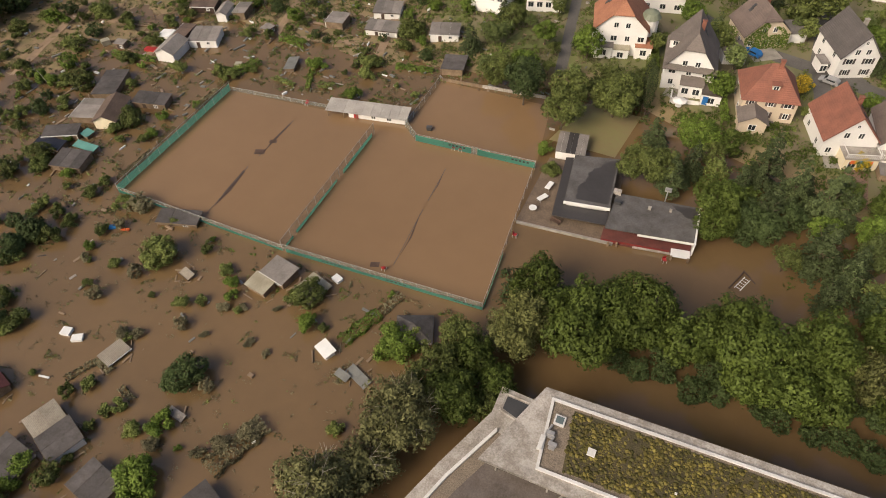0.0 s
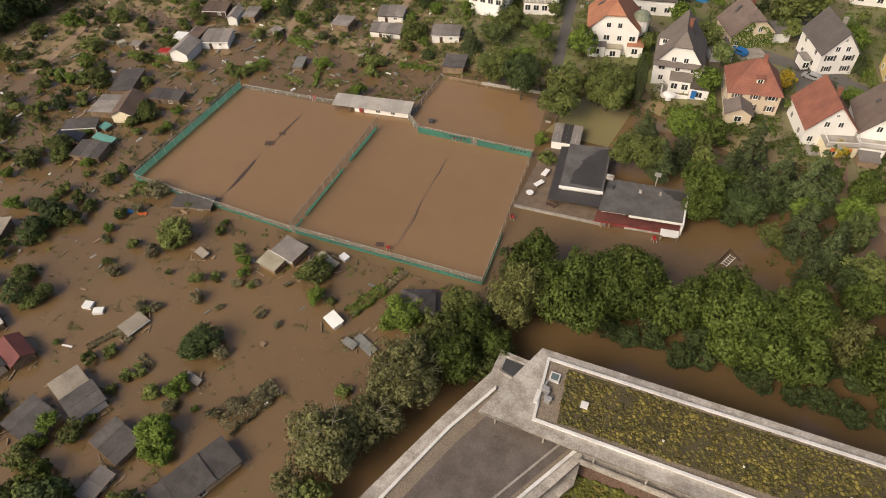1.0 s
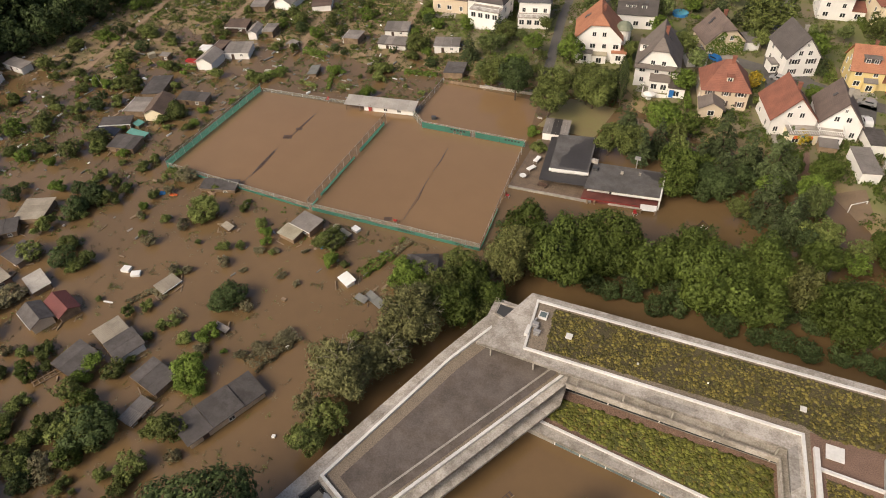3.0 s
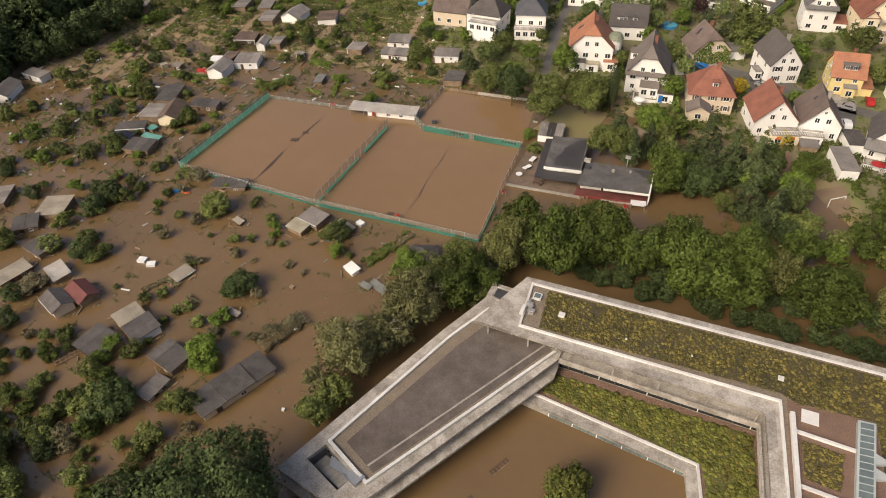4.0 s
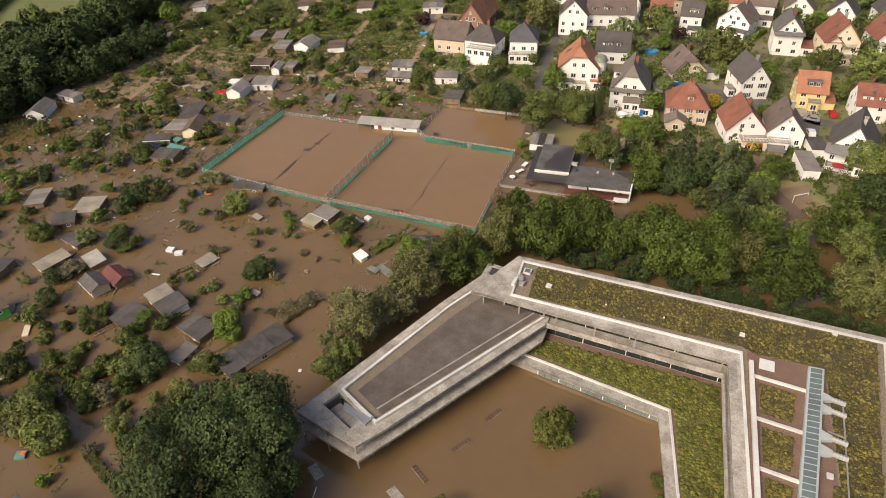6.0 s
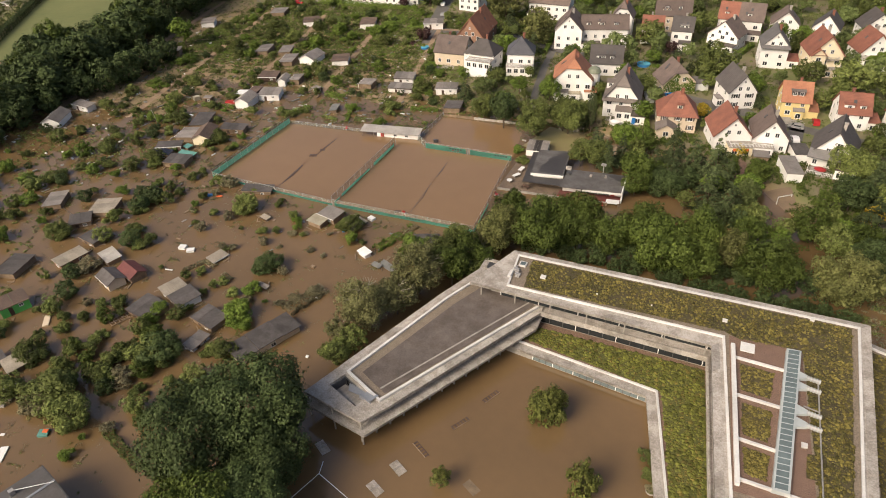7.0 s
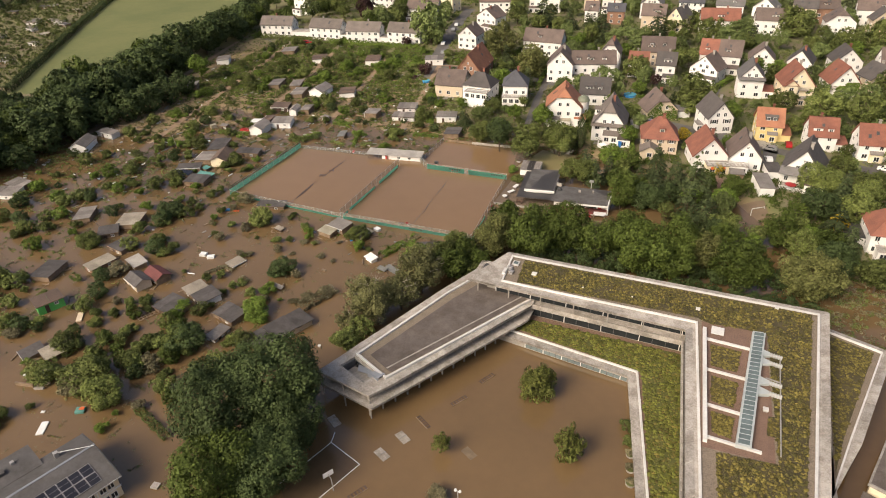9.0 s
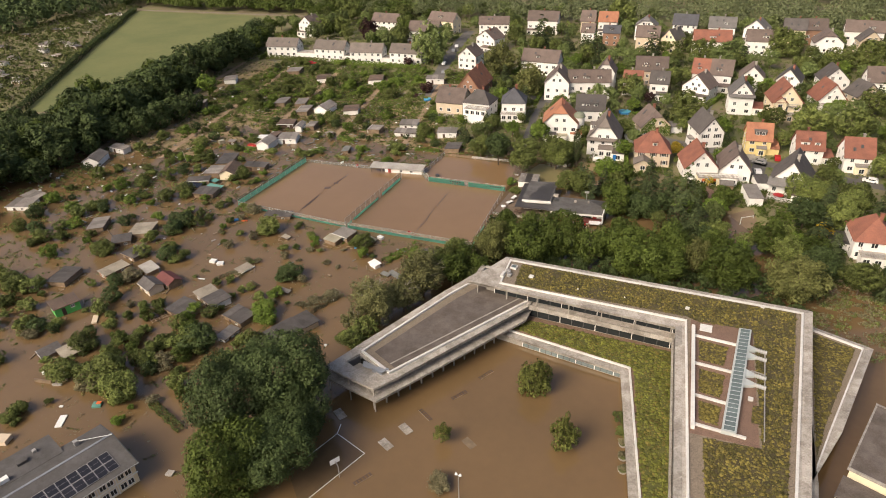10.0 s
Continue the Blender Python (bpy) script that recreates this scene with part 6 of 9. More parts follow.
HOUSE["r8"] = house(73.2, 143.8, 2.0, 7.9, 9, 9, 5.2, 10.0, 'side', 'white', 'red', False, None, True)
HOUSE["w11"] = house(55.2, 121.3, 2.0, 10.2, 12, -8, 4.2, 10.5, 'gable', 'white', 'dark', False, None, True)
HOUSE["pyr"] = house(-42.4, 157.3, 2.1, 9.0, 9, 15, 7.0, 11.5, 'hip', 'white', 'slate', False, None, True)
HOUSE["w8"] = house(-54.8, 152.8, 2.1, 11.0, 9, -1, 6.8, 10.8, 'hip', 'white', 'dark', False, None, True)
house(-68.1, 157.6, 2.1, 11.1, 11, 3, 4.5, 9.0, 'side', 'beige', 'brown')
house(-67.6, 179.5, 2.2, 10.2, 19, 4, 4.8, 11.4, 'gable', 'brick', 'orange', False)
house(-32.7, 186.6, 2.3, 9.9, 12, 8, 6.0, 10.5, 'gable', 'white', 'brown')
HOUSE["long"] = house(-20.9, 190.8, 2.4, 16.7, 8, 17, 5.5, 9.0, 'side', 'white', 'brown')
HOUSE["drk"] = house(-14.0, 164.5, 2.2, 10.4, 9, 11, 4.3, 9.0, 'side', 'white', 'dark')
house(-16.3, 203.6, 2.5, 7.6, 8, 4, 6.5, 11.0, 'gable', 'white', 'brown')
HOUSE["ivy"] = house(10.0, 156.2, 2.1, 10.6, 9, 28, 3.8, 9.0, 'gable', 'beige', 'brown', True, None, True)
HOUSE["skirt"] = house(37.8, 189.5, 2.4, 8.6, 10, 6, 6.0, 10.4, 'gable', 'white', 'grey', False)
house(40.8, 217.6, 2.6, 9.4, 9, 2, 5.0, 9.0, 'gable', 'white', 'brown')
house(55.1, 217.4, 2.6, 8.8, 9, -10, 5.0, 9.0, 'gable', 'white', 'dark')
HOUSE["crm"] = house(52.6, 189.2, 2.4, 10.4, 11, 14, 5.2, 10.8, 'gable', 'cream', 'red', False)
house(70.8, 224.4, 2.6, 10.4, 9, 13, 4.5, 9.0, 'gable', 'white', 'dark')
HOUSE["vine"] = house(67.6, 198.6, 2.4, 10.2, 10, 18, 4.4, 9.8, 'gable', 'white', 'red', False)
house(87.4, 226.6, 2.7, 9.9, 9, 8, 4.5, 9.0, 'side', 'white', 'brown')
house(80.3, 207.4, 2.5, 10.1, 8, 30, 4.0, 8.0, 'gable', 'beige', 'dark')
house(21.2, 218.7, 2.6, 7.2, 9, 0, 5.0, 9.5, 'side', 'white', 'red')
house(29.0, 218.5, 2.6, 8.2, 9.6, 0, 5.0, 9.7, 'side', 'white', 'brown')
house(22.1, 203.1, 2.5, 16.0, 9, -18, 3.5, 8.0, 'gable', 'white', 'brown')
HOUSE["twod"] = house(0.5, 216.5, 2.6, 12.9, 9, 9, 5.0, 9.5, 'side', 'beige', 'brown')
house(-4.8, 203.0, 2.5, 7.4, 8, 6, 3.6, 6.6, 'side', 'white', 'red')
HOUSE["mans"] = house(6.5, 199.0, 2.4, 7.1, 8, 4, 5.0, 8.5, 'side', 'white', 'dark')
house(-14.2, 297.8, 3.2, 13.2, 9, 3, 5.0, 8.5, 'gable', 'white', 'grey')
house(-9.8, 273.4, 3.0, 11.0, 9, 5, 5.0, 9.0, 'side', 'beige', 'brown')
house(2.6, 273.6, 3.0, 8.0, 9, -24, 4.4, 8.4, 'gable', 'cream', 'dark', False)
house(5.0, 303.1, 3.3, 12.0, 9, 1, 5.5, 9.5, 'side', 'white', 'slate')
house(23.3, 305.7, 3.3, 13.0, 9, 3, 4.5, 8.5, 'side', 'white', 'grey')
house(20.6, 274.0, 3.0, 20.8, 9, 9, 4.5, 8.5, 'side', 'white', 'red')
house(40.5, 302.1, 3.3, 11.0, 9, -13, 5.0, 9.0, 'gable', 'white', 'grey')
house(42.4, 279.8, 3.1, 12.6, 9, 5, 4.5, 8.5, 'side', 'white', 'brown')
house(57.8, 306.9, 3.3, 10.3, 9, 1, 5.0, 9.0, 'side', 'cream', 'dark')
house(67.1, 308.9, 3.3, 10.0, 9, 8, 5.0, 9.0, 'side', 'brick', 'brown')
house(71.5, 281.7, 3.1, 12.3, 10, 6, 5.0, 9.5, 'gable', 'white', 'brown')
house(88.9, 310.0, 3.3, 18.9, 9, 0, 5.0, 9.0, 'side', 'white', 'brown')
house(89.9, 293.8, 3.2, 9.6, 8, 9, 4.0, 8.0, 'gable', 'beige', 'dark')
house(-98.3, 289.5, 3.1, 16.8, 9, 14, 6.0, 9.5, 'side', 'white', 'brown', False, None, True)
house(-71.4, 297.9, 3.2, 19.4, 9, 5, 5.0, 9.0, 'side', 'white', 'brown')
house(-87.6, 253.6, 2.9, 11.9, 9, -17, 5.0, 8.5, 'gable', 'white', 'brown')
house(-84.8, 218.6, 2.6, 9.3, 9, -4, 5.0, 8.5, 'gable', 'white', 'brown')
house(-49.0, 218.0, 2.6, 21.4, 9, 0, 5.0, 9.0, 'side', 'white', 'brown')
house(-36.4, 306.0, 3.3, 10.0, 9, 6, 4.5, 8.5, 'side', 'white', 'orange')
HOUSE["pan"] = house(-29.4, 281.0, 3.1, 8.4, 8, 6, 4.0, 6.6, 'side', 'brick', 'slate', False)
house(-47.0, 304.0, 3.3, 7.6, 9, 4, 4.6, 9.0, 'side', 'beige', 'brown')
house(-42.0, 282.4, 3.1, 6.6, 8, 4, 3.4, 6.6, 'side', 'white', 'brown')
house(-127.2, 283.7, 3.1, 22.3, 9, -10, 5.0, 8.5, 'side', 'cream', 'brown')
house(-190.5, 213.3, 2.5, 20.6, 9, 12, 5.5, 9.0, 'side', 'white', 'greybrown', False, None, True)
house(-161.4, 214.9, 2.6, 19.9, 9, 5, 5.5, 9.0, 'side', 'white', 'greybrown', False, None, True)
house(-140.0, 214.9, 2.5, 18.5, 9, 12, 5.5, 9.0, 'side', 'white', 'greybrown', False, None, True)
house(-118.7, 218.4, 2.6, 17.1, 9, 4, 5.5, 9.0, 'side', 'white', 'greybrown', False, None, True)
house(-204.7, 259.9, 2.9, 16.6, 9, -8, 5.0, 9.0, 'gable', 'white', 'brown')
house(-165.8, 284.9, 3.1, 19.5, 9, -1, 5.0, 9.0, 'side', 'white', 'brown', False, None, True)
house(-129.2, 261.5, 2.9, 17.4, 9, 6, 5.0, 9.0, 'side', 'white', 'brown')
HOUSE["br"] = house(72.1, 88.3, 2.0, 8.9, 10, 6, 5.5, 10.0, 'hip', 'white', 'red', False, None, True)


# ---- trees, placed ----
tree(-13.8, 53.5, 5.5, 6.1, 'willow', 0, 1.15)
tree(-13.6, 62.9, 4.5, 6.2, 'big', 0, 1.0)
tree(-4.8, 58.1, 6.9, 6.6, 'big', 0, 1.0)
tree(2.4, 61.9, 5.8, 7.0, 'big', 0, 1.1)
tree(9.6, 60.7, 4.1, 5.6, 'big', 0, 1.2)
tree(15.9, 64.9, 5.6, 6.4, 'big', 0, 1.1)
tree(21.2, 60.1, 7.1, 6.6, 'big', 0, 1.0)
tree(27.4, 65.7, 5.5, 6.8, 'big', 0, 1.15)
tree(28.9, 59.1, 4.4, 5.0, 'big', 0, 1.0)
tree(33.8, 63.7, 3.8, 6.0, 'willow', 0, 1.5)
tree(41.4, 61.1, 6.0, 5.8, 'big', 0, 0.95)
tree(37.0, 74.6, 3.6, 4.4, 'big', 0, 1.0)
tree(55.9, 62.5, 7.2, 5.4, 'willow', 0, 0.85)
tree(49.8, 62.6, 2.7, 3.2, 'dense', 0, 1.0)
tree(27.5, 88.0, 4.4, 6.6, 'conifer', 0, 1.2)
tree(31.6, 83.4, 3.3, 6.0, 'conifer', 0, 1.3)
tree(10.3, 88.8, 3.8, 4.0, 'big', 0, 0.9)
tree(15.8, 92.5, 3.6, 4.0, 'dense', 0, 1.0)
tree(49.6, 82.2, 4.2, 4.8, 'big', 0, 1.0)
tree(10.6, 97.0, 3.0, 3.6, 'lime', 0, 1.0)
tree(18.2, 94.9, 4.0, 6.0, 'conifer', 0, 1.2)
tree(22.4, 102.9, 3.8, 6.2, 'conifer', 0, 1.25)
tree(15.0, 89.6, 2.2, 2.0, 'dense', 0, 0.9)
tree(29.7, 79.9, 2.8, 5.0, 'conifer', 0, 1.3)
tree(36.0, 90.9, 3.0, 4.6, 'fresh', 0, 1.2)
tree(35.1, 78.7, 2.6, 4.0, 'dense', 0, 1.1)
tree(39.8, 76.9, 2.6, 3.4, 'big', 0, 1.0)
tree(18.5, 91.1, 3.0, 3.4, 'dense', 0, 1.0)
tree(22.1, 95.6, 2.8, 3.6, 'dense', 0, 1.0)
tree(4.0, 103.5, 3.0, 5.0, 'conifer', 0, 1.2)
tree(31.2, 99.9, 3.0, 4.6, 'conifer', 0, 1.2)
tree(43.6, 71.0, 2.2, 2.2, 'grey', 0)
tree(59.3, 79.6, 3.6, 4.6, 'big', 0, 1.1)
tree(8.0, 59.8, 2.4, 2.0, 'dense', 0, 0.9)
tree(14.4, 60.2, 2.5, 2.0, 'dense', 0, 0.9)
tree(24.8, 58.6, 2.5, 2.0, 'dense', 0, 0.9)
tree(-0.6, 58.2, 2.3, 2.0, 'dense', 0, 0.9)
tree(37.4, 61.0, 2.5, 2.0, 'dense', 0, 0.9)
tree(32.6, 60.8, 2.3, 1.8, 'dense', 0, 0.9)
tree(-18.4, 38.9, 4.0, 6.0, 'big', 0)
tree(-17.6, 46.6, 3.9, 5.0, 'big', 0)
tree(-23.6, 33.6, 6.8, 6.6, 'pale', 0)
tree(-28.2, 20.4, 6.3, 6.4, 'pale', 0)
tree(-25.0, 26.2, 4.8, 5.0, 'pale', 0)
tree(-28.8, 9.4, 3.0, 4.0, 'mid', 0)
tree(-27.2, 13.0, 2.8, 4.0, 'mid', 0)
tree(-30.9, -10.4, 8.5, 9.6, 'dense', 0, 1.0)
tree(-25.6, -15.6, 6.2, 6.6, 'dense', 0, 0.9)
tree(-35.0, -18.8, 7.8, 10.0, 'dense', 0, 1.0)
tree(-27.8, -29.6, 7.8, 7.4, 'big', 0, 0.9)
tree(-23.6, -24.2, 6.4, 6.4, 'dense', 0, 0.9)
tree(-23.5, 114.0, 4.2, 7.0, 'mid', 0)
tree(-16.2, 118.0, 4.5, 7.0, 'mid', 0)
tree(-8.0, 118.6, 2.0, 6.0, 'column', 2)
tree(-6.0, 98.6, 3.6, 5.0, 'mid', 0)
tree(1.2, 97.7, 3.1, 6.0, 'conifer', 0)
tree(9.5, 93.1, 4.2, 6.0, 'big', 0)
tree(30.6, 103.6, 3.5, 5.0, 'big', 0)
tree(9.4, 111.5, 2.9, 4.0, 'big', 0)
tree(37.6, 104.6, 3.6, 4.0, 'big', 0)
tree(-1.6, 98.7, 3.8, 5.0, 'mid', 0)
tree(60.5, 71.6, 5.0, 5.0, 'dense', 0)
tree(61.6, 87.4, 5.0, 6.0, 'conifer', 0)
tree(59.2, 113.0, 5.3, 6.0, 'mid', 0)
tree(70.7, 115.5, 4.7, 5.0, 'mid', 0)
tree(73.3, 90.2, 2.8, 2.0, 'bush', 0)
tree(-66.0, 209.0, 8.2, 8.2, 'willow', 2, 1.2)
tree(-44.0, 182.0, 7.4, 8.0, 'willow', 2, 1.05)
tree(-63.3, 266.8, 9.0, 9.0, 'conifer', 2)
tree(-30.6, 252.0, 6.4, 8.0, 'conifer', 2, 1.0)
tree(-5.7, 260.7, 6.8, 8.0, 'conifer', 2, 1.0)
tree(17.0, 260.4, 6.5, 6.0, 'mid', 2)
tree(52.6, 277.4, 8.7, 6.0, 'mid', 2)
tree(87.6, 263.2, 9.5, 7.0, 'mid', 2)
tree(5.2, 273.5, 5.7, 5.0, 'mid', 2)
tree(-3.0, 191.6, 5.5, 6.0, 'mid', 2)
tree(4.9, 185.0, 2.5, 4.0, 'purple', 2)
tree(20.3, 168.8, 7.1, 6.0, 'mid', 2)
tree(33.1, 155.0, 4.1, 5.0, 'lime', 2)
tree(20.7, 135.6, 2.2, 3.0, 'yellow', 2)
tree(-11.0, 169.9, 2.4, 2.5, 'yellow', 2)
tree(49.8, 173.0, 4.4, 5.0, 'mid', 2)
tree(62.1, 169.6, 6.5, 6.0, 'mid', 2)
tree(74.3, 167.6, 6.5, 6.0, 'mid', 2)
tree(83.5, 197.6, 5.4, 6.0, 'mid', 2)
tree(-106.0, 219.0, 9.0, 9.6, 'fresh', 2, 1.15)
tree(-117.5, 262.5, 5.0, 6.0, 'fresh', 2)
tree(-160.0, 252.0, 5.6, 7.0, 'purple', 2, 1.15)
tree(-115.6, 211.5, 2.6, 2.8, 'purple', 2)
tree(-88.4, 174.7, 3.2, 2.6, 'purple', 2)
tree(-198.1, 261.8, 6.8, 6.0, 'mid', 2)
tree(-41.3, 117.6, 3.7, 5.0, 'mid', 0)
tree(-33.4, 113.8, 4.5, 5.0, 'dense', 2)
tree(-23.2, 108.5, 4.5, 6.0, 'mid', 0)
tree(-14.3, 116.7, 5.0, 6.0, 'mid', 0)
tree(-9.0, 121.0, 2.0, 6.0, 'column', 2)
tree(-190.5, 50.4, 8.0, 9.0, 'dense', 0)
tree(-182.0, 38.1, 8.0, 9.0, 'dense', 0)
tree(-183.5, 60.4, 6.2, 7.0, 'dense', 0)
tree(-202.1, 94.8, 9.7, 9.0, 'dense', 0)
tree(-192.2, 99.9, 8.7, 9.0, 'dense', 0)
tree(-185.0, 77.8, 9.0, 10.0, 'dense', 0)
tree(-195.4, 114.3, 8.0, 9.0, 'dense', 0)
tree(-200.1, 132.6, 8.9, 9.0, 'dense', 2)
tree(-206.8, 159.1, 9.1, 9.0, 'dense', 2)
tree(-205.3, 173.1, 9.1, 9.0, 'dense', 2)
tree(-211.0, 194.0, 8.2, 9.0, 'dense', 2)
tree(-189.5, 108.7, 7.0, 7.0, 'dense', 0)
tree(-191.5, 124.7, 7.2, 7.0, 'dense', 2)
tree(-181.0, 22.8, 6.7, 8.0, 'dense', 0)
tree(-175.6, 124.0, 5.5, 5.1, 'dense', 0, 0.95)
tree(-174.2, 113.1, 6.0, 5.5, 'dense', 0, 0.95)
tree(-174.5, 103.4, 6.5, 5.9, 'dense', 0, 0.95)
tree(-174.8, 94.2, 6.0, 5.5, 'dense', 0, 0.95)
tree(-177.6, 86.0, 5.5, 5.4, 'dense', 0, 0.95)
tree(-178.4, 73.0, 5.0, 5.0, 'dense', 0, 0.95)
tree(-177.0, 60.0, 5.0, 5.0, 'dense', 0, 0.95)
tree(-174.0, 48.0, 4.6, 4.6, 'dense', 0, 0.95)
tree(-191.7, 108.5, 8.0, 7.2, 'dense', 0, 0.95)
tree(-191.1, 95.4, 8.0, 7.2, 'dense', 0, 0.95)
tree(-186.1, 77.6, 8.5, 7.6, 'dense', 0, 0.95)
tree(-183.5, 63.4, 8.5, 7.6, 'dense', 0, 0.95)
tree(-180.5, 141.0, 5.0, 5.0, 'lime', 2)
tree(-32.4, 323.5, 9.9, 7.0, 'mid', 2)
tree(-138.5, 242.2, 6.8, 4.0, 'mid', 2)
tree(-201.3, 300.6, 7.3, 7.0, 'mid', 2)
tree(-194.3, 226.8, 4.4, 4.0, 'mid', 2)
tree(-33.2, 242.3, 5.5, 5.0, 'mid', 2)
tree(74.5, 257.3, 7.0, 5.0, 'mid', 2)
tree(95.9, 240.9, 7.0, 6.0, 'mid', 2)
tree(33.0, 249.2, 4.7, 4.0, 'mid', 2)
tree(45.6, 199.9, 4.0, 5.0, 'mid', 2)
tree(61.1, 257.5, 4.1, 4.0, 'mid', 2)
tree(-45.8, 141.0, 3.0, 3.0, 'mid', 2)
tree(1.9, 147.5, 3.6, 4.0, 'mid', 2)
tree(10.3, 12.2, 3.4, 3.4, 'court', 0, 1.25)
tree(19.0, 0.9, 2.8, 3.0, 'court', 0, 1.3)
tree(-0.9, -6.6, 1.8, 2.5, 'courty', 0, 1.2)
tree(36.0, 97.0, 3.3, 4.0, 'lime', 0)
tree(62.4, 91.0, 2.4, 4.0, 'yellow', 0, 1.1)
tree(63.5, 101.0, 4.2, 6.6, 'conifer', 0, 1.15)
tree(28.0, 99.8, 5.4, 7.6, 'conifer', 0, 1.15)
tree(16.9, 106.2, 4.8, 7.0, 'conifer', 0, 1.1)
tree(33.0, 116.0, 2.0, 2.6, 'yellow', 1)


# ---- shrubs, placed ----
bush(-24.4, 100.2, 2.0, 'lime')
bush(-21.1, 94.7, 2.2, 'mid')
bush(-58.3, 28.8, 3.6, 'dense')
bush(-78.2, 46.9, 3.8, 'mid')
bush(-90.6, 56.1, 2.8, 'grey')
bush(-49.2, 49.4, 3.3, 'mid')
bush(-46.1, 44.5, 2.3, 'lime')
bush(-31.1, 46.1, 3.4, 'lime')
bush(-29.3, 49.7, 2.3, 'mid')
bush(-62.7, 46.7, 1.7, 'lime')
bush(-65.5, 48.9, 1.8, 'mid')
bush(-68.4, 40.1, 1.7, 'mid')
bush(-65.6, 41.9, 1.3, 'mid')
bush(-73.3, 31.3, 1.6, 'grey')
bush(-71.1, 32.2, 1.3, 'grey')
bush(-61.2, 42.2, 1.3, 'grey')
bush(-91.0, 26.3, 2.6, 'mid')
bush(-104.5, 42.8, 2.9, 'dense')
bush(-104.5, 37.5, 2.9, 'dense')
bush(-100.2, 43.0, 2.5, 'mid')
bush(-108.9, 47.0, 1.7, 'mid')
bush(-93.2, 55.1, 2.4, 'mid')
bush(-93.1, 48.2, 1.5, 'mid')
bush(-110.6, 57.4, 1.6, 'lime')
bush(-101.9, 58.4, 1.6, 'mid')
bush(-103.0, 74.0, 1.7, 'lime')
bush(-110.1, 76.0, 3.0, 'mid')
bush(-111.8, 72.5, 2.2, 'mid')
bush(-101.2, 86.1, 1.3, 'lime')
bush(-135.6, 81.8, 2.4, 'mid')
bush(-130.3, 82.7, 2.9, 'mid')
bush(-141.6, 80.7, 2.4, 'lime')
bush(-137.1, 67.3, 1.8, 'mid')
bush(-123.4, 94.2, 1.4, 'lime')
bush(-103.2, 98.3, 2.4, 'mid')
bush(-100.0, 98.4, 1.9, 'mid')
bush(-84.4, 109.5, 2.4, 'lime')
bush(-70.3, 110.1, 2.4, 'mid')
bush(-69.6, 102.1, 2.4, 'lime')
bush(-71.2, 116.0, 2.2, 'mid')
bush(-68.4, 130.6, 3.8, 'mid')
bush(-66.9, 124.3, 2.5, 'mid')
bush(-56.8, 139.5, 1.7, 'mid')
bush(-62.6, 109.5, 1.0, 'mid')
bush(-56.6, 107.3, 1.3, 'mid')
bush(-66.1, 19.6, 1.3, 'mid')
bush(-65.0, 20.8, 1.5, 'mid')
bush(-66.4, 16.6, 1.2, 'mid')
bush(-56.7, 21.0, 2.1, 'lime')
bush(-56.0, 17.7, 1.6, 'grey')
bush(-44.3, 25.3, 2.1, 'grey')
bush(-46.5, 22.2, 1.9, 'grey')
bush(-49.1, 19.7, 1.3, 'grey')
bush(-54.1, 13.2, 3.3, 'lime')
bush(-70.7, 8.5, 2.1, 'lime')
bush(-65.3, 11.5, 1.1, 'mid')
bush(-33.1, 30.2, 1.4, 'mid')
bush(-22.1, 45.5, 2.2, 'mid')
bush(-36.7, 55.3, 0.9, 'lime')
bush(-91.0, 41.6, 1.2, 'grey')
bush(-53.2, 38.0, 1.1, 'grey')
bush(-49.5, 37.3, 0.9, 'grey')
bush(-60.9, 36.5, 0.9, 'grey')
bush(-43.7, 44.9, 1.1, 'mid')
bush(-81.8, 55.2, 1.3, 'mid')
bush(-58.3, 43.7, 1.1, 'grey')
bush(-52.7, 45.4, 0.9, 'grey')
bush(-163.3, 102.7, 2.4, 'mid')
bush(-163.7, 93.6, 2.6, 'mid')
bush(-149.9, 82.5, 2.2, 'mid')
bush(-152.5, 110.1, 2.4, 'mid')
bush(-138.8, 107.7, 1.8, 'mid')
bush(-157.8, 84.6, 2.0, 'mid')
bush(-127.1, 118.3, 2.1, 'mid')
bush(-107.2, 115.5, 2.0, 'mid')
bush(-96.6, 125.5, 1.5, 'mid')
bush(-85.7, 123.9, 1.4, 'mid')
bush(-78.1, 137.2, 1.8, 'mid')
bush(-48.7, 138.3, 1.7, 'mid')
bush(-114.9, 121.5, 1.8, 'mid')
bush(-119.9, 59.5, 2.7, 'mid')
bush(-114.4, 41.7, 2.1, 'lime')
bush(-104.0, 48.4, 2.1, 'mid')
bush(-132.0, 50.0, 2.1, 'mid')
bush(-136.9, 48.1, 1.8, 'mid')
bush(-106.7, 31.0, 2.6, 'mid')
bush(-113.5, 20.8, 3.1, 'mid')
bush(-92.3, 24.5, 1.8, 'mid')
bush(-96.4, 14.1, 2.8, 'grey')
bush(-80.4, 7.2, 2.0, 'mid')
bush(-75.9, -2.1, 2.0, 'mid')
bush(-77.8, -6.5, 2.1, 'mid')
bush(-60.9, -1.4, 4.0, 'dense')
bush(-52.7, 3.3, 1.9, 'mid')
bush(-52.3, 11.1, 2.4, 'lime')
bush(-70.2, 5.5, 1.9, 'lime')
bush(-65.8, -10.0, 2.6, 'mid')
bush(-58.7, -9.7, 1.6, 'mid')
bush(-72.2, -14.5, 2.9, 'mid')
bush(-75.8, -10.5, 1.9, 'mid')
bush(-67.2, -18.0, 2.5, 'mid')
bush(-60.3, 18.6, 1.7, 'mid')
bush(-102.4, 55.0, 2.0, 'mid')
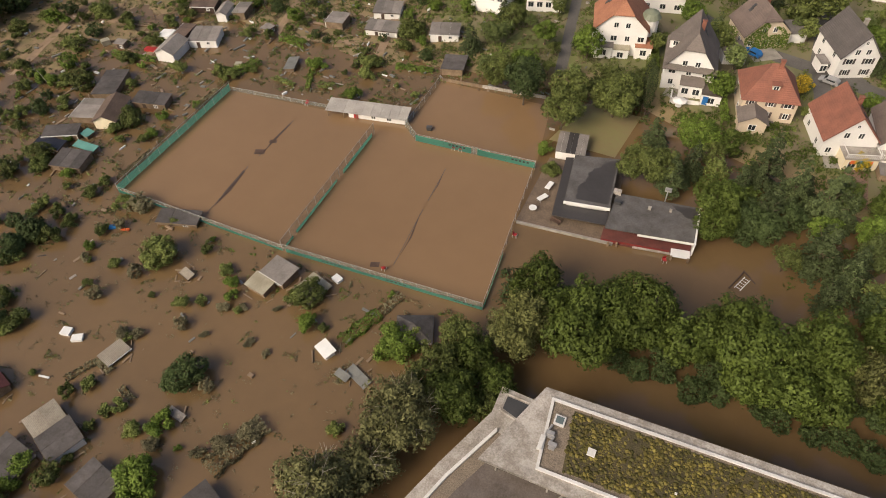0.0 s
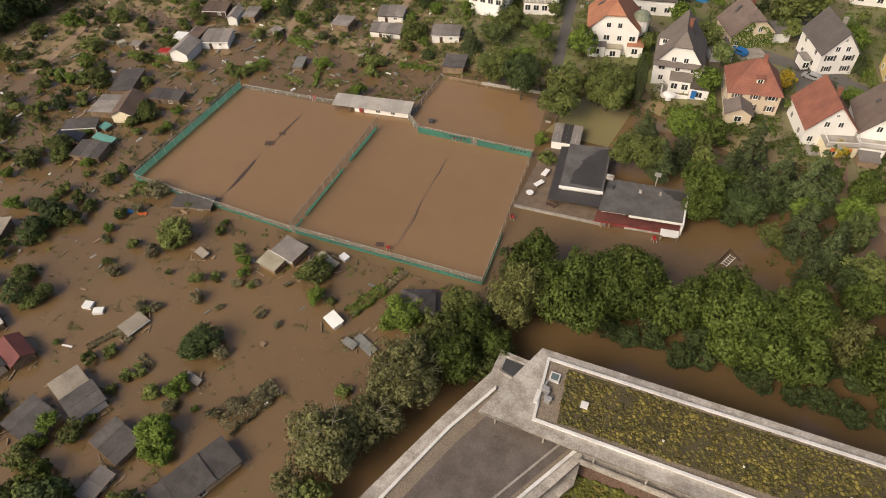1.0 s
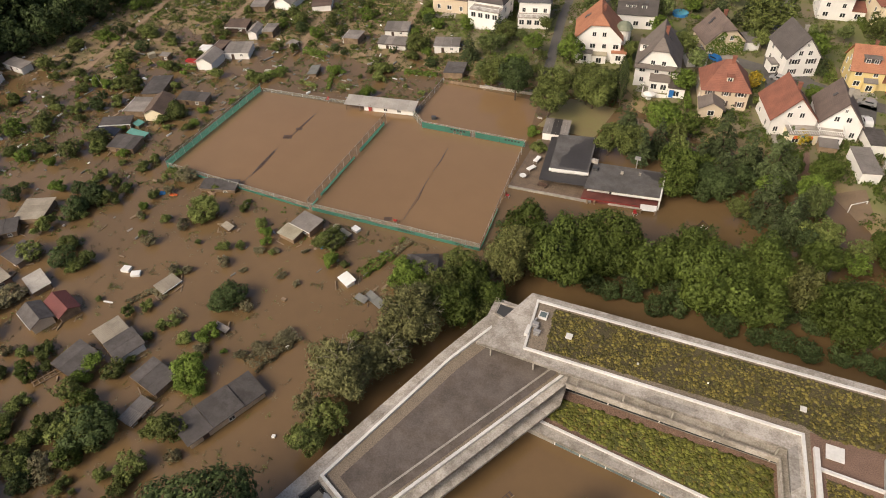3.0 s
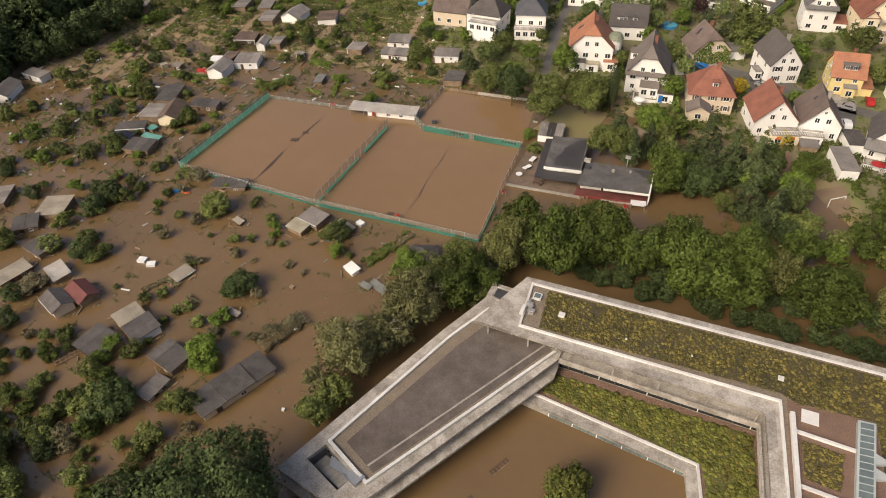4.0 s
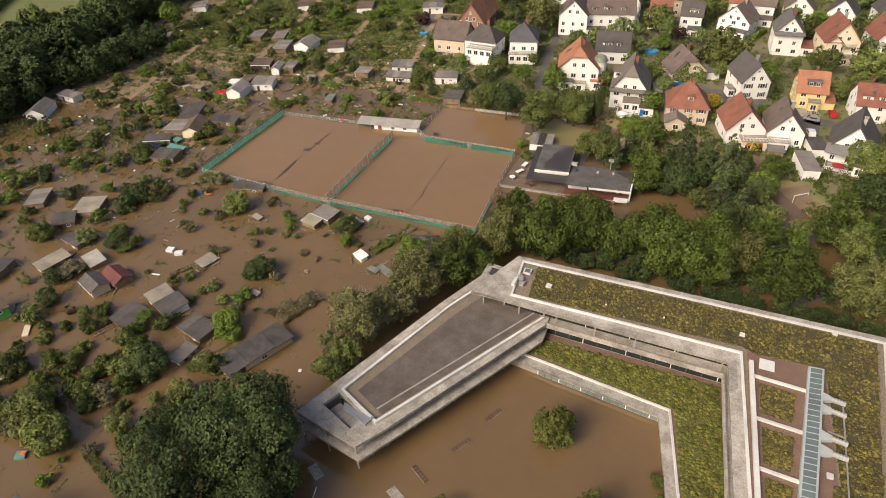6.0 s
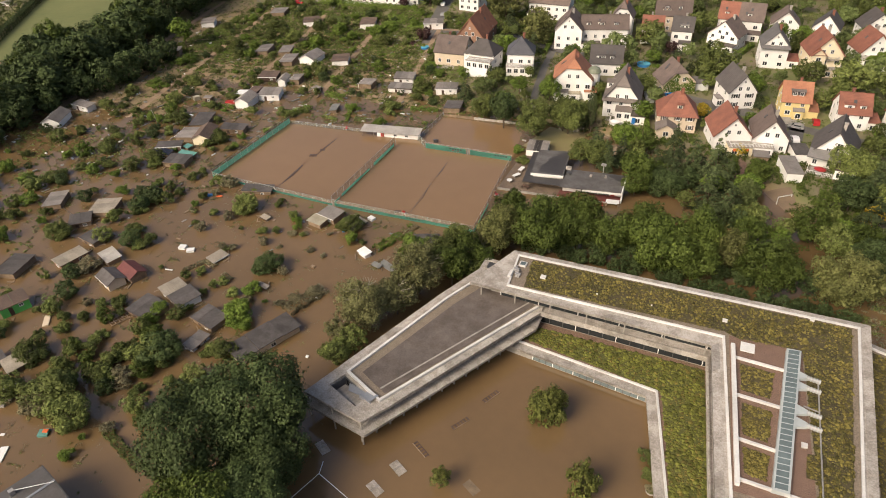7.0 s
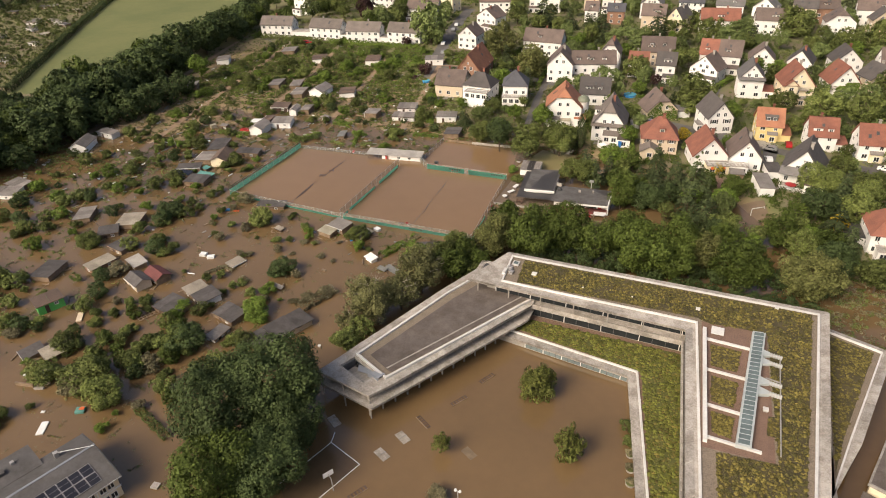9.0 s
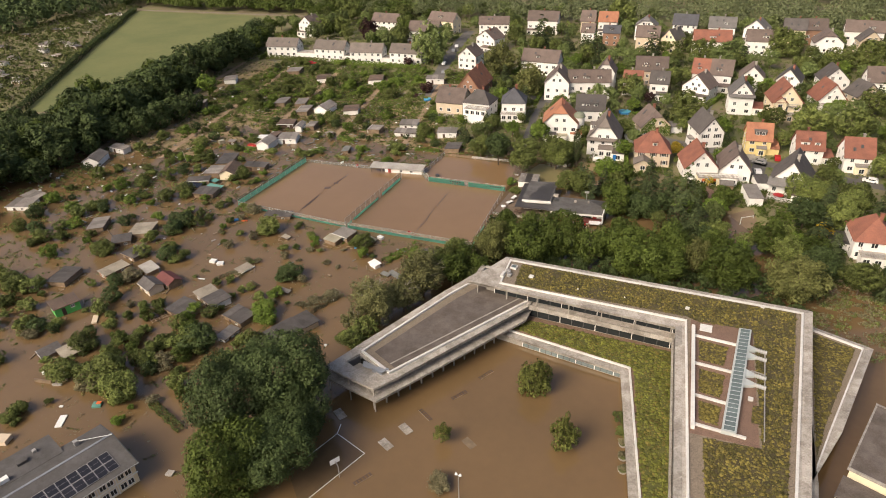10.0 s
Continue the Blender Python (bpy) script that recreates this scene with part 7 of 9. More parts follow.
bush(-129.8, 51.7, 2.1, 'mid')
bush(-144.7, 94.7, 2.8, 'mid')
bush(-143.4, 77.0, 2.3, 'mid')
bush(-141.6, 66.7, 2.2, 'mid')
bush(-138.3, 80.8, 2.0, 'lime')
bush(-139.0, 43.7, 2.0, 'mid')
bush(-166.1, 126.4, 2.8, 'lime')
bush(-141.5, 109.5, 2.6, 'mid')
bush(-122.4, 0.8, 3.4, 'mid')
bush(-116.3, -5.6, 2.5, 'mid')
bush(-115.6, 1.2, 2.8, 'mid')
bush(-80.9, -19.1, 3.3, 'mid')
bush(-72.4, -19.4, 3.2, 'grey')
bush(-72.3, -13.8, 3.0, 'mid')
bush(-74.5, -5.7, 2.2, 'mid')
bush(-68.5, -6.8, 2.2, 'mid')
bush(-79.9, -30.1, 2.0, 'mid')
bush(-78.1, -32.6, 1.7, 'mid')
bush(-67.5, -2.9, 2.5, 'mid')
bush(-83.8, 0.8, 1.6, 'mid')
bush(-132.0, 22.8, 2.6, 'mid')
bush(-136.8, 17.5, 2.2, 'mid')
bush(-115.7, 22.1, 2.5, 'mid')
bush(-102.8, 23.7, 2.7, 'mid')
bush(-97.7, 28.8, 2.5, 'mid')
bush(-129.0, 74.9, 2.3, 'mid')
bush(-118.0, 57.4, 2.5, 'mid')
bush(-100.2, 47.4, 2.0, 'mid')
bush(-114.1, 96.4, 2.5, 'mid')
bush(-110.5, 132.8, 2.7, 'mid')
bush(-151.2, 138.4, 2.9, 'mid')
bush(-157.1, 172.0, 3.8, 'mid')
bush(-128.4, 176.2, 3.7, 'lime')
bush(-108.0, 182.5, 4.2, 'lime')
bush(-90.6, 170.3, 2.5, 'purple')
bush(-104.9, 165.7, 2.5, 'mid')
bush(-134.1, 156.4, 2.5, 'mid')
bush(-127.4, 103.8, 2.6, 'mid')
bush(-127.9, 94.5, 2.5, 'mid')
bush(-148.6, 109.7, 3.1, 'mid')
bush(-159.5, 102.6, 2.7, 'lime')
bush(-162.9, 82.5, 2.9, 'mid')
bush(-155.9, 65.4, 2.4, 'mid')
bush(27.0, 9.9, 1.7, 'mid')
bush(27.6, 7.0, 1.4, 'mid')
bush(2.6, -15.2, 2.4, 'sunk')
bush(-71.7, -17.3, 4.8, 'mid')
bush(-63.9, -19.5, 4.2, 'mid')
bush(-84.0, -10.8, 3.2, 'mid')
bush(-63.0, -2.6, 3.4, 'mid')
bush(-63.2, -8.7, 2.8, 'grey')
bush(-79.0, -31.3, 2.6, 'mid')
bush(-98.7, -11.9, 2.3, 'grey')
bush(-135.4, 69.0, 2.2, 'mid')
bush(-119.2, 66.1, 1.4, 'lime')
bush(-97.3, -7.9, 2.1, 'mid')
bush(-50.7, -6.2, 2.3, 'mid')
bush(-47.7, -11.4, 1.6, 'grey')


# ---- long hut in three sections, gazebo ----
lh = thing("long_garden_hut", pose(-45.1, 9.4, -0.9, 0, 0, 68), "long beige garden hut under three dark felt roofs", "hut")
part("wall", Geo().box(-6.5, 6.5, -2.3, 2.3, 0, 2.45), WALLS["beige"], lh)
for i, (x0, x1, dz) in enumerate(((-6.9, -2.6, 0.0), (-2.6, 2.9, 0.12), (2.9, 6.9, -0.05))):
    part("roof", roof_slab((x0, -2.7, 2.5 + dz), (x1 - 0.05, -2.7, 2.5 + dz), (x1 - 0.05, 2.7, 2.75 + dz), (x0, 2.7, 2.75 + dz), 0.12), HUTROOF["dark"], lh, "dark felt roof section")
part("door", Geo().box(-4.4, -3.4, -2.36, -2.28, 0.2, 2.2), WOOD_DARK, lh)
window(0.5, -2.32, 1.1, 1.1, 0.9, 0, lh)
gz_ = thing("gazebo", pose(-29.5, 49.9, -1, 0, 0, 22), "dark hipped gazebo roof standing in the water", "gazebo")
part("roof", Geo().add([(-3, -2.8, 2.3), (3, -2.8, 2.3), (3, 2.8, 2.3), (-3, 2.8, 2.3), (0, 0, 4.0)], [(0, 1, 4), (1, 2, 4), (2, 3, 4), (3, 0, 4), (3, 2, 1, 0)]), HUTROOF["dark"], gz_)
for sx in (-2.6, 2.6):
    for sy in (-2.4, 2.4):
        part("post", Geo().box(sx - 0.08, sx + 0.08, sy - 0.08, sy + 0.08, 0, 2.4), WOOD_DARK, gz_)


# ---- hedges ----
def hedge(a, b, wide, high, kind, label="clipped green hedge along a garden plot"):
    r = np.random.RandomState(int(abs(a[0] * 7 + b[1] * 3)) % 9999)
    L = math.dist(a, b)
    root = thing("hedge", pose(a[0], a[1], 0, 0, 0, math.degrees(math.atan2(b[1] - a[1], b[0] - a[0]))), label, "hedge", "hedges")
    g0 = max(0.0, float(ground_z((a[0] + b[0]) / 2, (a[1] + b[1]) / 2)))
    n = int((2 * high + wide) * L * 26)
    p = np.stack([r.uniform(0, L, n), r.uniform(-wide / 2, wide / 2, n), r.uniform(0, high, n)], -1)
    side = r.choice(3, n, p=[0.3, 0.3, 0.4])
    bulge = 1 + 0.18 * np.sin(p[:, 0] * 2.1) + r.normal(0, 0.07, n)
    p[:, 1] = np.where(side == 0, -wide / 2 * bulge, np.where(side == 1, wide / 2 * bulge, p[:, 1]))
    p[:, 2] = np.where(side == 2, high * bulge, p[:, 2]) + g0
    u = np.zeros((n, 3))
    u[:, 1] = np.where(side == 0, -1, np.where(side == 1, 1, 0))
    u[:, 2] = np.where(side == 2, 1, 0.2)
    part("leaves", leaf_cloud(p, u, 0.21, r, three=True), LEAVES[kind], root)
    g = Geo()
    for i in range(int(L / 1.5) + 1):
        g.tube((i * 1.5, 0, -1), (i * 1.5, 0, g0 + high * 0.8), 0.05, 0.02, 5)
    part("stems", g, BARK, root)


for a, b, w, h, k in (((-103.5, 99.0), (-99.6, 100.8), 1.6, 1.3, "lime"), ((-99.6, 100.8), (-97.2, 106.0), 1.8, 1.4, "lime"), ((-98.5, 117.3), (-91.0, 116.4), 1.8, 1.3, "lime"),
                      ((-39.6, 43.8), (-36.6, 51.2), 2.0, 0.8, "lime"), ((-36.4, 51.6), (-35.0, 56.2), 1.6, 0.4, "grey"), ((-125.8, 60.0), (-119.0, 61.6), 1.2, 0.8, "mid"),
                      ((-57.0, -18.6), (-46.5, -22.0), 1.4, 0.7, "mid"), ((-196.0, 205.5), (-160.0, 207.0), 2.2, 1.8, "mid"), ((-158.0, 207.0), (-108.0, 209.5), 2.2, 1.8, "lime"),
                      ((-46.2, 18.2), (-43.0, 27.2), 3.0, 0.9, "grey")):
    hedge(a, b, w, h, k)
for a, b, w, h, k in (((-100.4, 85.0), (-100.0, 93.0), 1.6, 0.7, "grey"), ((-134.0, 96.0), (-121.5, 97.5), 1.2, 0.9, "lime"),
                      ((-90.5, 102.0), (-84.5, 101.2), 1.0, 0.6, "mid"), ((-84.0, 108.0), (-81.0, 101.0), 1.0, 0.6, "lime"), ((-79.5, 103.5), (-75.5, 104.0), 1.4, 0.8, "mid"),
                      ((-66.0, 116.5), (-57.0, 118.0), 1.2, 0.9, "lime"), ((-76.0, 121.0), (-75.0, 112.0), 1.2, 0.8, "mid"), ((-100.0, 60.5), (-99.6, 70.0), 1.4, 0.6, "grey"),
                      ((-75.8, 21.4), (-73.6, 25.8), 1.0, 0.4, "grey"), ((-73.4, 26.0), (-70.0, 25.2), 1.2, 0.5, "grey"), ((-66.8, 23.6), (-63.4, 22.6), 0.9, 0.4, "grey"), ((-29.0, 121.0), (-24.0, 121.5), 1.6, 1.6, "dense"), ((-10.5, 119.0), (-9.0, 127.0), 1.4, 1.8, "mid")):
    hedge(a, b, w, h, k)


# ---- scattered low growth, debris ----
def clumps(name, label, category, x, y, r, material, leaves, size, seed, tall=0.8, lift=0.0):
    """Many small tangles of stems and leaves on the ground or breaking the water, as one sheet of growth."""
    rr = np.random.RandomState(seed)
    n = len(x)
    z = np.maximum(ground_z(x, y), -0.1) + lift
    u = rr.normal(size=(n, leaves, 3))
    u /= np.linalg.norm(u, axis=2)[..., None]
    u[..., 2] = np.abs(u[..., 2])
    sq = rr.uniform(0.6, 1.6, (n, 1))
    p = u * (r[:, None] * rr.uniform(0.4, 1.0, (n, leaves)))[..., None]
    p[..., 0] *= sq
    p[..., 1] /= sq
    p[..., 2] *= tall
    p += np.stack([x, y, z], -1)[:, None, :]
    ob = solid(name, leaf_cloud(p.reshape(-1, 3), u.reshape(-1, 3), size * 1.1, rr, three=True), material, label, category, kind="stuff")
    return ob


FOOT += [(-95.8, -4.0, 1.8), (43.0, 99.5, 4.2), (42.5, 94.0, 3.2), (45.5, 89.0, 2.4), (48.5, 83.0, 2.2), (33.0, 110.0, 3.0), (33.6, 106.5, 2.2)]
goal = thing("football_goal", pose(43.2, 96.6, 0.0, 0, 0, 38), "small white football goal on a muddy yard", "goal")
for u in (0.0, 3.8):
    part("post", Geo().box(u - 0.07, u + 0.07, -0.07, 0.07, -0.6, 2.0), FRAME_W, goal)
part("crossbar", Geo().box(-0.07, 3.87, -0.07, 0.07, 2.0, 2.14), FRAME_W, goal)
strip("patio", [(32.6, 115.0), (33.4, 106.0)], 4.4, GRAVEL_RED, "reddish gravel terrace behind a house", "terrace", 0.1)
strip("muddy_yard", [(42.0, 102.0), (44.0, 93.0)], 8.0, mat("yard_mud", (0.19, 0.135, 0.085), (0.14, 0.10, 0.064), 0.8, 0.9, 0.3), "bare muddy yard below the houses", "yard", 0.12)
COURT_ZONE = [(-99, 57.0), (-20, 56.5), (-22.5, 97), (-29, 116), (-55, 115), (-56, 99.5), (-99, 98)]
ROADS = [([(-29.0, 126.0), (-30.0, 133.1), (-34.2, 157.3), (-37.0, 181.0)], 2.6), ([(-85.0, 172.0), (-93.0, 196.5), (-105.3, 243.0), (-114.0, 290.0)], 6.0),
         ([(-92.0, 188.0), (-57.0, 182.0), (-37.0, 180.5), (-24.0, 176.0)], 6.0), ([(-6.0, 163.0), (10.0, 151.5), (24.5, 147.5), (46.0, 139.0), (77.0, 131.5), (115.0, 124.0)], 4.6),
         ([(24.5, 148.0), (24.8, 165.0), (27.0, 205.0)], 4.2), ([(26.5, 131.0), (24.8, 147.0)], 3.6), ([(46.2, 126.5), (47.0, 139.0)], 4.0)]


def off_road(x, y, gap):
    ok = np.ones(np.shape(x), bool)
    for pts, wide in ROADS:
        for (x0, y0), (x1, y1) in zip(pts, pts[1:]):
            L2 = (x1 - x0) ** 2 + (y1 - y0) ** 2
            t = np.clip(((x - x0) * (x1 - x0) + (y - y0) * (y1 - y0)) / L2, 0, 1)
            ok &= np.hypot(x - x0 - t * (x1 - x0), y - y0 - t * (y1 - y0)) > wide / 2 + gap
    return ok


def off_things(x, y, gap):
    ok = np.ones(np.shape(x), bool)
    for fx, fy, fr in FOOT:
        ok &= np.hypot(x - fx, y - fy) > fr + gap
    return ok


def spots(n, x0, x1, y0, y1, seed, dense=None, gap=0.3):
    r = np.random.RandomState(seed)
    x, y = r.uniform(x0, x1, n), r.uniform(y0, y1, n)
    ok = ~inside(COURT_ZONE, x, y) & off_things(x, y, gap) & off_road(x, y, gap)
    ok &= ~inside(ARM, x, y) & ~inside(LOW, x, y) & ~inside([(-23, 79), (9, 79), (9, 101), (-23, 107)], x, y)
    if dense is not None:
        ok &= r.uniform(size=n) < dense(x, y)
    return x[ok], y[ok]


def paths(x, y):
    """Share of growth: bare along the garden paths, thick on the plot edges."""
    u = x + 0.22 * (y - 100)
    v = y - 0.22 * (x + 100)
    du = np.abs((u + 97 + 14.5) % 29 - 14.5)
    dv = np.abs((v - 8 + 11) % 22 - 11)
    bare = (du > 1.7) * (0.35 + 0.65 * (du < 4.2)) + 0.0
    bare = np.maximum(bare * 1.0, (dv < 1.2) * (du > 1.7))
    return bare * (0.5 + 0.5 * (wave(x, y, 17, 77) > -0.2))


far_share = lambda x, y: np.clip(paths(x, y) * (0.4 + 0.6 * smooth(40, 95, y - 0.6 * (x + 97))), 0, 1)
rs = np.random.RandomState(5)
for i, (name, label, mt, n, lo, hi, tall, seed) in enumerate((
        ("muddy_brush", "tangled mud-grey brush and drowned beds", LEAVES["grey"], 10500, 0.35, 1.5, 0.6, 61),
        ("garden_greenery", "green plants and bushes in flooded beds", LEAVES["mid"], 9000, 0.4, 1.5, 0.9, 62),
        ("bright_greenery", "bright green plants in flooded beds", LEAVES["lime"], 4500, 0.3, 1.2, 0.8, 63),
        ("drowned_debris", "brown washed-up debris and dead growth", DEBRIS, 7500, 0.25, 1.1, 0.3, 64))):
    x, y = spots(n, -205, -22, 48, 212, seed, far_share)
    clumps(name, label, "growth", x, y, lo + (hi - lo) * rs.uniform(0, 1, len(x)) ** 1.6, mt, 30, 0.15, seed, tall)
for name, label, mt, n, lo, hi, tall, seed in (
        ("muddy_brush", "sparse mud-grey brush breaking the water", LEAVES["grey"], 2400, 0.12, 0.95, 0.45, 71),
        ("garden_greenery", "sparse green plants standing in the water", LEAVES["mid"], 420, 0.15, 0.9, 0.7, 72),
        ("drowned_debris", "brown debris drifting in the flood", DEBRIS, 2800, 0.08, 0.6, 0.15, 73)):
    x, y = spots(n, -140, -22, -40, 60, seed, lambda x, y: 0.3 + 0.7 * (wave(x, y, 22, 78) > 0))
    clumps(name, label, "growth", x, y, lo + (hi - lo) * rs.uniform(0, 1, len(x)) ** 2, mt, 24, 0.11, seed, tall)
x, y = spots(2200, -185, -96, -40, 66, 74, lambda x, y: (0.2 + 0.6 * smooth(-105, -140, x)) * (0.3 + 0.7 * (wave(x, y, 19, 79) > -0.1)))
clumps("garden_greenery", "green plants in the flooded outer gardens", "growth", x, y, rs.uniform(0.3, 1.2, len(x)), LEAVES["mid"], 24, 0.18, 75, 0.8)
# river bank undergrowth and the gardens of the houses
x, y = spots(900, 58, 110, 44, 78, 180, lambda x, y: 0.25 + 0.75 * (wave(x, y, 11, 181) > -0.1))
clumps("bank_growth", "olive grass and brush on the muddy river bank", "growth", x, y, rs.uniform(0.5, 1.6, len(x)), LEAVES["grey"], 26, 0.22, 182, 0.5)
clumps("bank_growth", "green brush on the muddy river bank", "growth", x[::2] + 0.7, y[::2] - 0.5, rs.uniform(0.5, 1.7, len(x[::2])), LEAVES["mid"], 26, 0.22, 183, 0.8)
x, y = spots(700, -22, 62, 52, 72, 81, lambda x, y: 1.0 * (np.abs(y - (65.0 + 0.0 * x)) < 4.0))
clumps("river_undergrowth", "dark undergrowth along the river bank", "growth", x, y, rs.uniform(0.6, 1.6, len(x)), LEAVES["dense"], 30, 0.24, 82, 1.0)
x, y = spots(2600, -8, 95, 66, 124, 83, lambda x, y: 0.15 + 0.85 * smooth(0, 8, ground_z(x, y) * 8 + 4))
x, y = x[(x > 24) | (y > 92)], y[(x > 24) | (y > 92)]
clumps("garden_greenery", "dense undergrowth below the houses", "growth", x, y, rs.uniform(0.5, 1.7, len(x)), LEAVES["big"], 26, 0.26, 84, 0.8)
x, y = spots(6000, -62, 125, 118, 330, 85, lambda x, y: 0.5 + 0.5 * (wave(x, y, 18, 90) > 0))
clumps("garden_greenery", "hedges and shrubs of the house gardens", "growth", x, y, rs.uniform(0.5, 1.8, len(x)), LEAVES["mid"], 30, 0.21, 86, 0.9)
x, y = spots(3200, -62, 125, 118, 330, 87, lambda x, y: 0.25 + 0.5 * (wave(x, y, 15, 91) > 0.1))
clumps("bright_greenery", "light green garden shrubs", "growth", x, y, rs.uniform(0.4, 1.3, len(x)), LEAVES["lime"], 24, 0.19, 88, 0.8)
x, y = spots(2600, -230, -60, 205, 330, 89, lambda x, y: 0.6 + 0 * x)
clumps("garden_greenery", "shrubs round the far row houses", "growth", x, y, rs.uniform(0.8, 2.2, len(x)), LEAVES["mid"], 22, 0.36, 92, 0.9)


for name, label, mt, n, r0, r1, seed in (("garden_greenery", "green beds and bushes of the far plots", LEAVES["mid"], 4200, 0.5, 1.5, 95), ("bright_greenery", "bright vegetable beds of the far plots", LEAVES["lime"], 4200, 0.4, 1.2, 96),
                                        ("grass_beds", "low grass between the far plots", LAWN, 5000, 0.6, 1.5, 97)):
    x, y = spots(n, -185, -40, 118, 208, seed, lambda x, y: 0.15 + 0.85 * smooth(120, 165, y - 0.25 * (x + 100)) * (paths(x, y) > 0.1))
    clumps(name, label, "growth", x, y, rs.uniform(r0, r1, len(x)), mt, 18, 0.24, seed, 0.2 if mt is LAWN else 0.8)

# vegetable beds below the row houses
vr = np.random.RandomState(77)
for x, y, w, n, rot, k in ((-111.0, 196.0, 11, 9, 12, "lime"), (-124.0, 190.0, 9, 6, 14, "mid"), (-137.0, 192.0, 10, 6, 10, "fresh"), (-150.0, 196.0, 12, 5, 8, "lime"), (-112.0, 183.0, 9, 6, 16, "fresh"), (-98.0, 190.0, 8, 6, 10, "lime")):
    g = Geo()
    for i in range(n):
        u = vr.uniform(-w / 2, w / 2, 150)
        p = np.stack([u, vr.normal((i - n / 2) * 1.3, 0.22, 150), vr.uniform(0.1, 0.6, 150)], -1)
        c = leaf_cloud(p, np.tile((0, -0.3, 1.0), (150, 1)), 0.3, vr, three=True)
        g.add(c.v, c.f)
    solid("vegetable_bed", g, LEAVES[k], "rows of green vegetables in a garden bed", "vegetable bed", "vegetable beds", "stuff", m=pose(x, y, float(ground_z(x, y)), 0, 0, rot))

# small odds and ends of the garden plots: boards, boxes, edgings, butts
for name, label, mt, n, seed in (("pale_clutter", "pale boards, lids and boxes strewn over the plots", PLASTIC, 90, 201), ("wooden_clutter", "weathered planks, edgings and pallets in the plots", WOOD, 420, 202),
                                 ("grey_clutter", "grey slabs, sheets and tubs strewn over the plots", TARP, 420, 203), ("concrete_clutter", "pale concrete slabs along the beds", CONCRETE, 260, 204)):
    x, y = spots(n * 3, -190, -24, 30, 205, seed, lambda x, y: 0.25 + 0.75 * smooth(40, 90, y - 0.4 * (x + 100)))
    r = np.random.RandomState(seed)
    g = Geo()
    for px, py in list(zip(x, y))[:n]:
        a = math.radians(-12 + 90 * r.randint(2) + r.normal(0, 12))
        L, w, h = r.uniform(0.2, 0.8) * (2.2 if r.uniform() < 0.18 and mt is not PLASTIC else 1), r.uniform(0.12, 0.6), r.uniform(0.08, 0.4)
        z = max(0.0, float(ground_z(px, py)))
        g.bar((px - L * math.cos(a), py - L * math.sin(a)), (px + L * math.cos(a), py + L * math.sin(a)), w, z - 0.1, z + h)
    solid(name, g, mt, label, "clutter", kind="stuff")


# washed-up brush and boards against the huts
rh = np.random.RandomState(401)
hx, hy, bx = [], [], Geo()
for x, y, w, d, rot in HUT_AT:
    c, q = math.cos(math.radians(rot)), math.sin(math.radians(rot))
    for _ in range(9):
        side = rh.randint(4)
        u, v = (rh.uniform(-w / 2, w / 2), (d / 2 + rh.uniform(0.3, 1.3)) * (1 if side == 0 else -1)) if side < 2 else ((w / 2 + rh.uniform(0.3, 1.3)) * (1 if side == 2 else -1), rh.uniform(-d / 2, d / 2))
        px, py = x + c * u - q * v, y + q * u + c * v
        if rh.uniform() < 0.6:
            hx.append(px)
            hy.append(py)
        else:
            a, L, z = rh.uniform(0, 3.14), rh.uniform(0.3, 1.1), max(0.0, float(ground_z(px, py)))
            bx.bar((px - L * math.cos(a), py - L * math.sin(a)), (px + L * math.cos(a), py + L * math.sin(a)), rh.uniform(0.1, 0.4), z - 0.1, z + rh.uniform(0.06, 0.3))
solid("board_litter", bx, WOOD, "weathered boards washed up against the huts", "clutter", kind="stuff")
hx, hy = np.array(hx), np.array(hy)
clumps("muddy_brush", "mud-grey brush washed up against the huts", "growth", hx, hy, rh.uniform(0.3, 1.0, len(hx)), LEAVES["grey"], 40, 0.11, 402, 0.6)
x, y = spots(150, -125, -30, -30, 58, 403, lambda x, y: 0.5 + 0.5 * (wave(x, y, 26, 80) > 0))
k = np.arange(len(x))
for j in range(4):
    clumps("muddy_brush", "drifts of grey-green brush breaking the water", "growth", x + j * 0.7 * np.cos(k * 2.4), y + j * 0.7 * np.sin(k * 2.4), rh.uniform(0.2, 0.75, len(x)), LEAVES["grey" if j % 2 else "mid"], 40, 0.1, 404 + j, 0.6)


# ---- groves, forest belt, far woods ----
def grove(poly, n, rad, kinds, seed, gap, front=0.0, height=1.05, lift=0.8):
    """Trees at random in a polygon, clear of houses, roads and one another."""
    r = np.random.RandomState(seed)
    px, py = [p[0] for p in poly], [p[1] for p in poly]
    put = []
    for _ in range(n * 12):
        x, y = r.uniform(min(px), max(px)), r.uniform(min(py), max(py))
        q = r.uniform(*rad)
        if not inside(poly, np.array([x]), np.array([y]))[0] or not off_road(np.array([x]), np.array([y]), q * 0.5)[0]:
            continue
        if any(math.hypot(x - a, y - b) < (q + c) * gap for a, b, c in put) or any(math.hypot(x - a, y - b) < (q + c) * gap for a, b, c in TREES):
            continue
        if any(math.hypot(x - fx, y - fy) < fr + q * 0.75 for fx, fy, fr in FOOT):
            continue
        if front and any(abs(x - fx - 1.0) < fr * 0.8 and 0 < fy - y < fr + front for fx, fy, fr in FOOT):
            continue
        put.append((x, y, q))
        g = max(0.0, float(ground_z(x, y)))
        tree(x, y, q, q * height + lift, r.choice(kinds), g)
        if len(put) >= n:
            break


